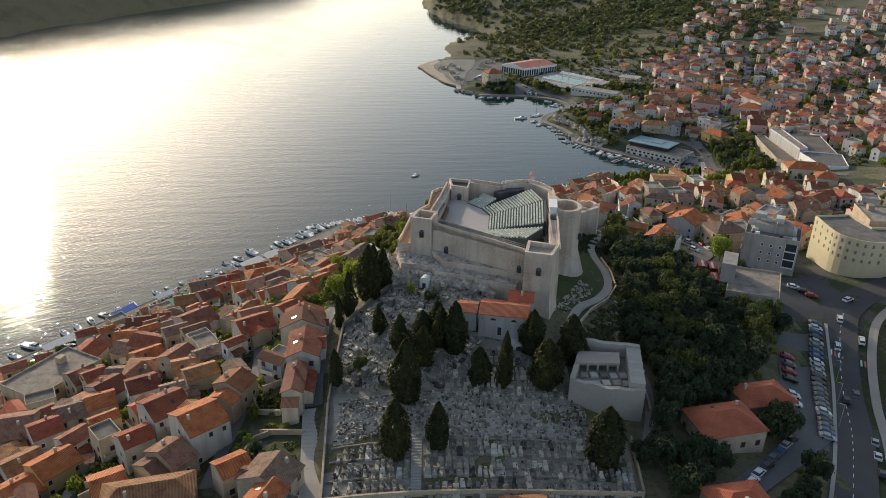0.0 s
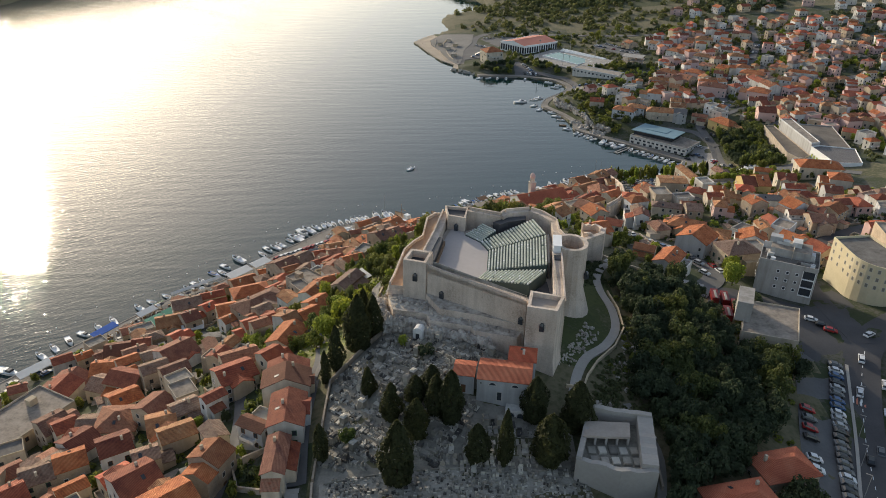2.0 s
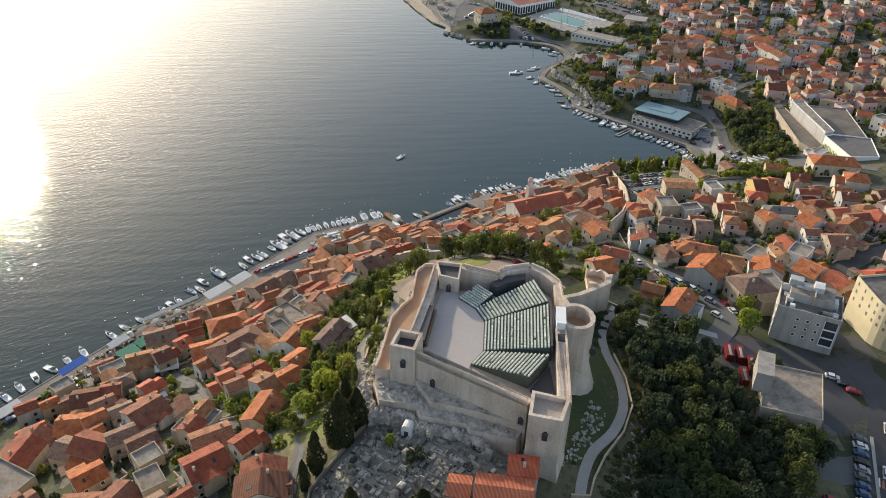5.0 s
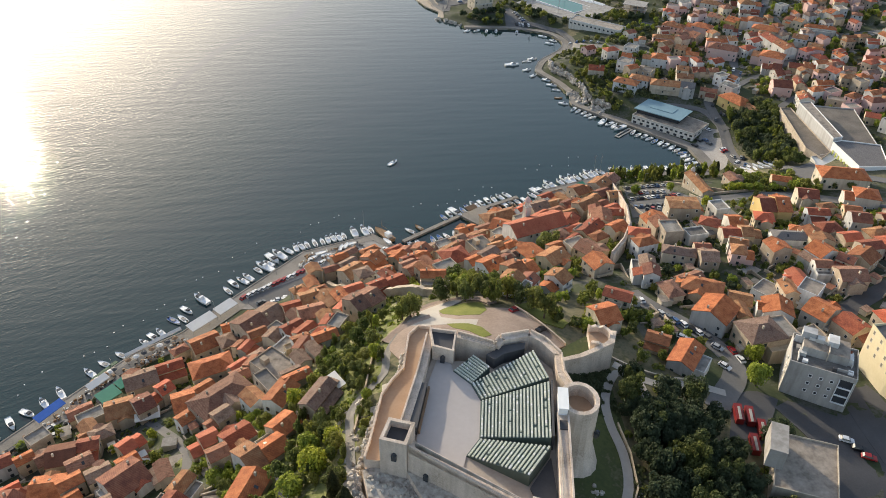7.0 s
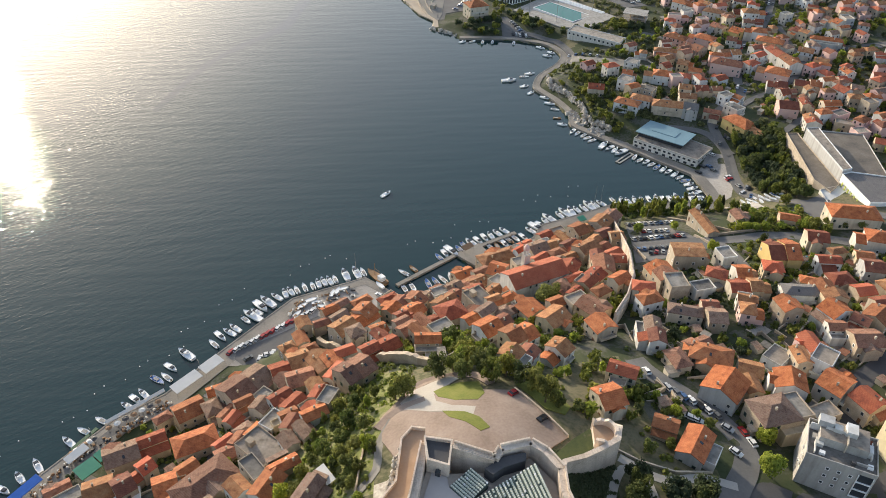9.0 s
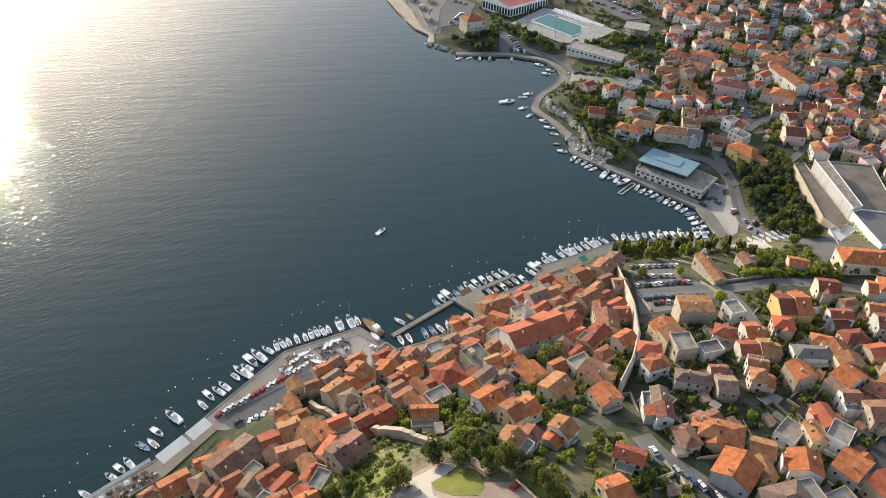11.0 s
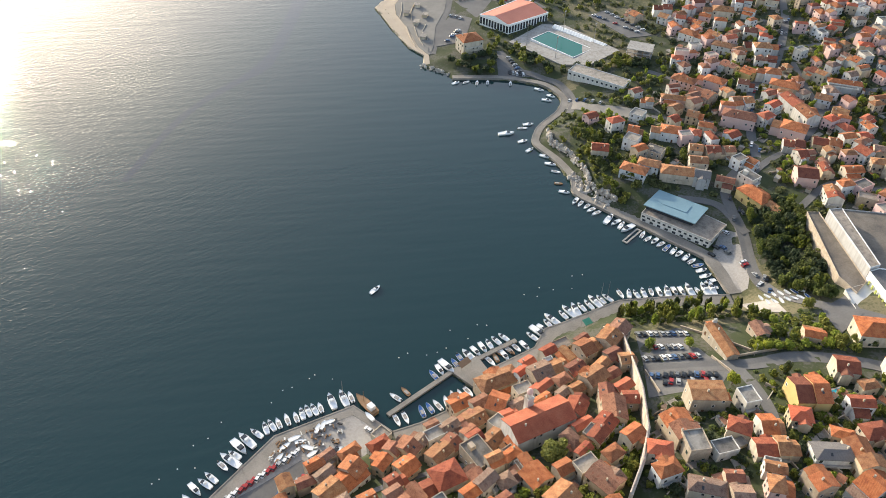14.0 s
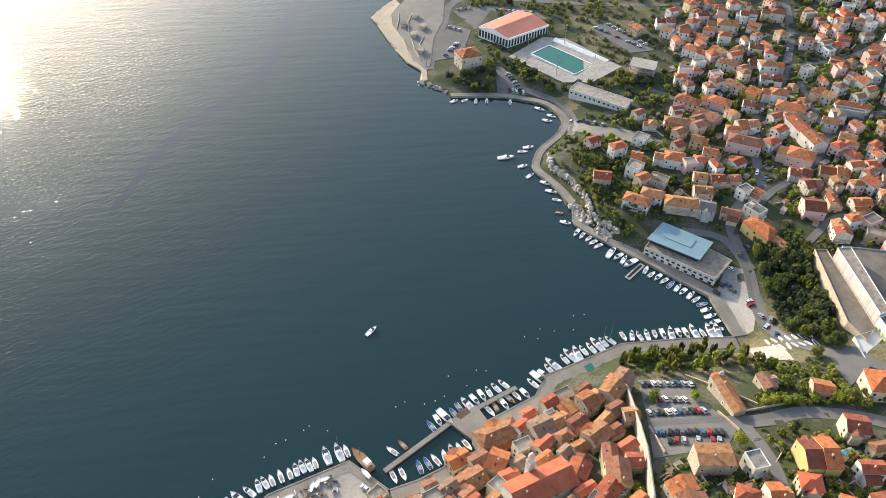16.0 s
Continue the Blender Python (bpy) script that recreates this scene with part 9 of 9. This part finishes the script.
def graves():
    spots = []
    for head, x0, x1 in ((114.2, -18, 45), (119.5, -18.5, 44), (125.2, -18.5, 42), (143.2, 5, 34), (148.0, 6, 33), (152.6, 15, 33)):
        for back in (0, 2.2):
            x = x0
            while x < x1:
                step = rng.choice((1.15, 1.3, 1.3, 1.55, 1.9))
                if abs(x + 1.0) > 1.6 and rng.random() > 0.07:
                    spots.append((x + step / 2, head - back + 0.035 * (x - 10) + rng.uniform(-0.12, 0.12), rng.uniform(-3, 3)))
                x += step
    for u in np.arange(-60, 60, 1.4):
        for k, v in enumerate(np.arange(-60, 60, 2.6)):
            gx, gy = -6 + u * 0.82 + v * 0.57, 165 - u * 0.57 + v * 0.82
            if in_poly(gx, gy, [(-20.5, 143), (4, 142), (13, 152), (15, 157.5), (9.5, 160), (10, 168), (23, 173), (24, 176), (5, 184.5), (-8, 187.5), (-20, 172)]):
                if noise.noise((gx * 0.25, gy * 0.25, 2.0)) > -0.5:
                    spots.append((gx + rng.uniform(-0.3, 0.3), gy + rng.uniform(-0.4, 0.4), -35 + 180 * (k % 2) + 90 * (noise.noise((gx * 0.12, gy * 0.12, 7.0)) > 0.12) + rng.uniform(-6, 6)))
    spots = [q for q in spots if free(q[0], q[1], 0.2, 0.8) or all((q[0] - a) ** 2 + (q[1] - b) ** 2 > (0.7 * c) ** 2 for a, b, c in TAKEN)]
    spots = [q for q in spots if rng.random() > 0.05]
    spots.sort(key=lambda q: q[1])
    zs = heights([q[:2] for q in spots])
    rest = Shape()
    for n, ((x, y, a), z) in enumerate(zip(spots, zs)):
        i = rng.choice((0, 0, 1, 1, 2, 3, 4))
        if n < 300:
            thing("grave", GRAVE_WORDS[i], "grave", GRAVES[i], pose(x, y, float(z) + 0.12, 0, 0, a + rng.uniform(-3, 3)) @ Matrix.Diagonal((rng.uniform(0.62, 0.86), rng.uniform(0.75, 0.95), rng.uniform(0.6, 1.2), 1)), "cemetery graves")
        else:
            h = rng.choice((0.12, 0.2, 0.35, 0.55))
            w = rng.choice((0.75, 0.9, 1.0, 1.25))
            rest.box(x, y, float(z) - 0.4, w + 0.15, 2.15, 0.5, 0, a)
            rest.box(x, y, float(z) + 0.08, w - 0.1, 1.8, h, 0, a)
            if rng.random() < 0.05:
                rest.box(x, y, float(z), 1.3, 1.6, rng.uniform(1.6, 2.4), 0, a)
                rest.box(x, y, float(z) + 2.3, 1.5, 1.8, 0.3, 0, a, 0.5)
            c, s = math.cos(radians(a)), math.sin(radians(a))
            if rng.random() < 0.6:
                rest.box(x - 1.0 * s, y + 1.0 * c, float(z) - 0.4, 1.0, 0.2, 0.9 + h + rng.uniform(0, 0.6), 0, a)
    field = [(rng.uniform(-19, 38), rng.uniform(127.4, 140.5), rng.choice((0, 0, 90)) + rng.uniform(-8, 8)) for _ in range(2200)]
    for (x, y, a), z in zip(field, heights([q[:2] for q in field])):
        rest.box(x, y, float(z) - 0.2, rng.uniform(0.25, 0.9), rng.uniform(0.2, 0.6), rng.choice((0.3, 0.36, 0.45, 0.6, 1.0)), 0, a, 0.9)
    deck = [(x + rng.uniform(-0.5, 0.5), y + rng.uniform(-0.9, 1.0), a) for x, y, a in spots for _ in range(3)]
    for (x, y, a), z in zip(deck, heights([q[:2] for q in deck])):
        rest.box(x, y, float(z), rng.uniform(0.15, 0.35), rng.uniform(0.15, 0.3), rng.uniform(0.4, 1.1), 0, a, 0.7)
    tagged(new("graves", rest.mesh("graves", ["marble_many"])), "closely set pale stone graves under the fortress", "grave", kind="stuff")
    tomb = thing("tomb", "small white stone tomb with a rounded roof", "tomb", at=pose(0.6, 183.5, ground_z(0.6, 183.5), 0, 0, -20))
    t = Shape()
    t.box(0, 0, -0.5, 2.6, 2.4, 3.0)
    for k in range(6):
        a0, a1 = math.pi * k / 6, math.pi * (k + 1) / 6
        t.face([(1.3 * math.cos(a0), -1.2, 2.5 + 1.1 * math.sin(a0)), (1.3 * math.cos(a1), -1.2, 2.5 + 1.1 * math.sin(a1)), (1.3 * math.cos(a1), 1.2, 2.5 + 1.1 * math.sin(a1)), (1.3 * math.cos(a0), 1.2, 2.5 + 1.1 * math.sin(a0))])
        t.face([(1.3 * math.cos(a0), -1.2, 2.5 + 1.1 * math.sin(a0)), (1.3 * math.cos(a1), -1.2, 2.5 + 1.1 * math.sin(a1)), (0, -1.2, 2.5)])
    part("body", t.mesh("body", ["wall_white"]), tomb)
    t = Shape()
    t.box(0, -1.2, 0, 1.0, 0.1, 1.9)
    part("door", t.mesh("door", ["window_glass"]), tomb)


graves()
# low walls that hold the cemetery terraces, with a stair between them
for y in (111.4, 116.7, 122.3, 126.6, 141.0):
    for x0, x1 in ((-19.5, -2.4), (0.4, 42)):
        sh = Shape()
        sh.strip(even_line([(x0, y + 0.035 * (x0 - 10)), (x1, y + 0.035 * (x1 - 10))], 3), 0.35, lambda x, y: ground_z(x, y) - 0.5, lambda x, y: ground_z(x, y) + 0.5)
        tagged(new("terrace_wall", sh.mesh("terrace_wall", ["grave_earth"])), "low stone terrace wall between rows of graves", "wall", kind="structure")
flight = thing("stairs", "straight stone steps between cemetery terraces", "stairs", kind="structure")
for k in range(34):
    sh = Shape()
    y = 111.5 + 0.85 * k
    sh.box(-1.0, y, ground_z(-1.0, y) - 0.4, 2.2, 0.8, 0.62)
    part("step", sh.mesh("step", ["path_stone"]), flight)


# ---- road markings and lamp posts ----
def markings():
    s = Shape()
    line = smooth_line([(93, 118), (109, 147), (119, 170), (130, 194), (138, 208)], 2.0)
    for i in range(0, len(line) - 1, 2):
        (x0, y0), (x1, y1) = line[i], line[i + 1]
        z = ground_z((x0 + x1) / 2, (y0 + y1) / 2)
        s.box((x0 + x1) / 2, (y0 + y1) / 2, z - 0.25, 1.7, 0.16, 0.45, 0, math.degrees(math.atan2(y1 - y0, x1 - x0)))
    for k in range(10):
        x, y = 123.6 + k * 1.0, 186.4 - k * 0.4
        s.box(x, y, ground_z(x, y) - 0.22, 3.2, 0.5, 0.45, k % 2, 64)
    tagged(new("road_markings", s.mesh("road_markings", ["white_paint", "hall_red"])), "worn white lane and crossing marks", "road marking", kind="stuff")


markings()
lp = Shape()
lp.cyl(0, 0, -0.5, 7.0, 0.09, 0.06, 6)
lp.box(0.6, 0, 6.9, 1.4, 0.16, 0.12)
LAMP = lp.mesh("street_lamp", ["concrete"])
for x, y, a in ((112, 160, 150), (106, 148, 150), (118, 172, 150), (124, 184, 150), (-112, 300, 130), (-80, 334, 130), (-58, 362, 130), (128, 425, 0), (150, 452, 90), (100, 446, 90), (160, 396, 90), (190, 480, 0)):
    thing("street_lamp", "slim grey street lamp post", "street lamp", LAMP, pose(x, y, max(1.5, ground_z(x, y)), 0, 0, a), "street lamps")


# ---- rocks ----
def boulders(name, spots, mat, label, seed):
    """Broken limestone: many angular lumps in one mesh; spots are x, y, z, size."""
    r = random.Random(seed)
    V, F = [], []
    base = [(1, 0, 0), (-1, 0, 0), (0, 1, 0), (0, -1, 0), (0, 0, 1), (0, 0, -1)]
    tri = [(0, 2, 4), (2, 1, 4), (1, 3, 4), (3, 0, 4), (2, 0, 5), (1, 2, 5), (3, 1, 5), (0, 3, 5)]
    bv, bf, mid = [Vector(b) for b in base], [], {}
    for t in tri:
        m = []
        for a, b in ((t[0], t[1]), (t[1], t[2]), (t[2], t[0])):
            key = (min(a, b), max(a, b))
            if key not in mid:
                mid[key] = len(bv)
                bv.append((bv[a] + bv[b]).normalized())
            m.append(mid[key])
        bf += [(t[0], m[0], m[2]), (t[1], m[1], m[0]), (t[2], m[2], m[1]), tuple(m)]
    for x, y, z, size in spots:
        sx, sy, sz, k = size * r.uniform(0.7, 1.2), size * r.uniform(0.6, 1.0), size * r.uniform(0.7, 1.3), len(V)
        a = r.uniform(0, 6.28)
        for v in bv:
            j = r.uniform(0.72, 1.22)
            u, w = v.x * sx * j, v.y * sy * j
            V.append((x + u * math.cos(a) - w * math.sin(a), y + u * math.sin(a) + w * math.cos(a), z + v.z * sz * j))
        F += [tuple(k + i for i in f) for f in bf]
    me = bpy.data.meshes.new(name)
    me.from_pydata(V, [], F)
    me.materials.append(MATS[mat])
    tagged(new(name, me), label, "rock", kind="stuff")


def rocky_face(line, top, n, size, r):
    out = []
    pts = [Vector(p) for p in even_line(line, 1.0)]
    for _ in range(n):
        p = r.choice(pts) + Vector((r.uniform(-0.8, 0.8), r.uniform(-0.8, 0.8)))
        g = ground_z(p.x, p.y)
        z = g + (max(top, g + 0.6) - g) * r.random()
        out.append((p.x, p.y, z, r.uniform(*size) * (1.15 - 0.35 * (z - g) / max(1.0, top - g))))
    return out


def rock_scatter(poly, n, size, r, sink=0.2):
    x0, x1 = min(p[0] for p in poly), max(p[0] for p in poly)
    y0, y1 = min(p[1] for p in poly), max(p[1] for p in poly)
    out = []
    while len(out) < n:
        x, y = r.uniform(x0, x1), r.uniform(y0, y1)
        if in_poly(x, y, poly):
            q = r.uniform(*size)
            out.append((x, y, ground_z(x, y) - q * sink, q))
    return out


r9 = random.Random(9)
boulders("rocks", rocky_face([(-10.2, 198.5), (-8.2, 189.6), (1.6, 186.8), (2.8, 184.0), (13.0, 181.2), (18, 178.6)], 68.8, 1000, (0.5, 1.25), r9), "rock", "rugged pale limestone cliff under the fortress wall", 31)
boulders("rocks", rocky_face([(-10.2, 198), (-8.6, 204), (-6.6, 214), (-4.6, 220), (-1.2, 226), (0.2, 232), (1.6, 240), (3.6, 244)], 67.0, 800, (0.45, 1.1), r9), "rock", "rugged pale limestone cliff under the terrace", 32)
boulders("rocks", rock_scatter([(42, 166), (54, 166), (57, 154), (45, 158)], 90, (0.3, 0.9), r9) + rock_scatter([(-14, 200), (-10, 204), (-10, 236), (-18, 236)], 60, (0.4, 1.2), r9) + rock_scatter([(36, 176), (40, 176), (52, 196), (48, 200)], 110, (0.2, 0.7), r9) + rock_scatter([(48, 172), (58, 168), (64, 190), (60, 200)], 130, (0.25, 0.8), r9), "rock", "pale limestone rocks scattered in grass", 33)
boulders("rocks", rock_scatter([(113, 566), (118, 572), (122, 556), (136, 540), (128, 532), (117, 550)], 110, (0.8, 2.2), r9) + rock_scatter([(28, 722), (48, 706), (46, 698), (24, 716)], 90, (0.8, 2.0), r9), "rock", "rough pale shore rocks beside the promenade", 34)

thicket("scrub", GREEN[1], 900, "leaf_far", 8, "low green weeds and scrub on the bank below the fortress", (0.25, 0.8))
thicket("scrub", [(40, 160), (56, 156), (64, 172), (67, 205), (60, 208), (58, 190), (46, 176)], 500, "leaf_far", 33, "dark weeds on the rocky bank beside the wood", (0.3, 0.9))
thicket("scrub", [(-44, 155), (-36, 152), (-33.5, 142), (-39, 144)], 70, "leaf_green", 31, "low garden plants behind a stone wall", (0.3, 0.9))
thicket("scrub", [(-37, 131), (-27, 130), (-27, 119), (-40, 119)], 80, "leaf_green", 32, "low green weeds in a walled plot", (0.3, 0.8))
thicket("scrub", GREEN[0], 420, "leaf_bright", 9, "bright green weeds on the slope below the fortress", (0.3, 1.1))
thicket("scrub", [(-12, 198), (-10, 188), (2, 184), (14, 179), (20, 177), (14, 181), (2, 187), (-8, 191)], 70, "leaf_olive", 10, "dry weeds growing on the ledge", (0.2, 0.5))
thicket("scrub", [(120, 640), (118, 600), (128, 575), (150, 545), (165, 540), (160, 580), (145, 640)], 260, "leaf_scrub", 11, "green shrubs on the rocky bank above the promenade", (0.6, 1.8))
thicket("scrub", [(112, 430), (120, 444), (176, 444), (176, 426), (160, 402), (205, 396), (212, 425), (190, 428)], 300, "leaf_green", 12, "green shrubs beside the harbour road", (0.5, 1.6))
thicket("scrub", [(60, 740), (100, 745), (60, 790), (75, 870), (240, 850), (330, 870), (260, 800), (220, 730), (180, 715), (140, 700), (110, 700)], 420, "leaf_scrub", 13, "green shrubs between car parks and halls", (0.8, 2.4))
for a, b, n, yaw in (((60, 775), (50, 756), 6, 10), ((64, 800), (56, 806), 3, 60), ((178, 794), (205, 757), 9, 150), ((190, 798), (211, 760), 8, 150), ((101, 703), (95, 722), 6, 20), ((132, 660), (150, 645), 5, 60)):
    car_row(a, b, n, yaw, 0.1, None, 0.36)

r10 = random.Random(10)
ledge = [(q[0], q[1], 70.5 + r10.uniform(-0.3, 0.2), r10.uniform(0.3, 0.9)) for q in rock_scatter([(-7, 196), (-5.5, 191), (2.5, 189), (4, 186.5), (14, 183.2), (24, 179), (25, 180), (4, 194), (-3, 197)], 110, (0.3, 0.9), r10)]
boulders("rocks", ledge, "rock", "broken stones lying on the ledge under the wall", 35)

for line in ([(24, 752), (20, 770), (17, 790)], [(30, 752), (26, 768), (24, 786)], [(12, 806), (14, 822), (14, 838)], [(22, 800), (22, 818), (26, 836)], [(34, 760), (30, 776), (34, 790)]):
    garden_wall(line, 1.0, "wall_cream")
for x, y, a in ((31, 764, 70), (26, 792, 75), (18, 812, 80), (34, 806, 70), (28, 828, 85)):
    kiosk = thing("kiosk", "small flat-roofed beach kiosk on paved terraces", "kiosk", at=pose(x, y, ground_z(x, y) + 0.3, 0, 0, a), group="beach kiosks")
    s = Shape()
    s.box(0, 0, -0.5, 6, 4, 3.1)
    part("wall", s.mesh("wall", ["wall_cream"]), kiosk)
    s = Shape()
    s.box(0, 0, 2.6, 7, 5, 0.25)
    part("roof", s.mesh("roof", ["roof_flat"]), kiosk)

thicket("garden_shrubs", [(128, 560), (118, 640), (200, 700), (330, 760), (380, 560), (270, 430), (215, 560), (150, 545)], 1500, "leaf_scrub", 16, "dense green garden shrubs between suburb houses", (0.6, 1.9))
thicket("garden_shrubs", [(150, 388), (200, 384), (236, 368), (240, 330), (180, 336), (120, 345), (112, 372)], 320, "leaf_green", 17, "green garden shrubs between houses", (0.4, 1.3))
boulders("rocks", rocky_face([(136, 536), (123, 552), (124, 566), (118, 586), (108, 603), (108, 614)], 6.5, 260, (0.8, 2.0), r9), "rock", "pale limestone bank above the promenade", 36)
lagoon = thing("garden_pool", "small bright blue garden swimming pool", "swimming pool", at=pose(183.6, 370.6, ground_z(183.6, 370.6) + 0.35, 0, 0, 15))
s = Shape()
s.box(0, 0, -0.8, 8.6, 5.4, 0.95)
part("rim", s.mesh("rim", ["path_stone"]), lagoon)
s = Shape()
s.box(0, 0, 0.0, 7.2, 4.0, 0.2)
part("water", s.mesh("water", ["garden_water"]), lagoon)
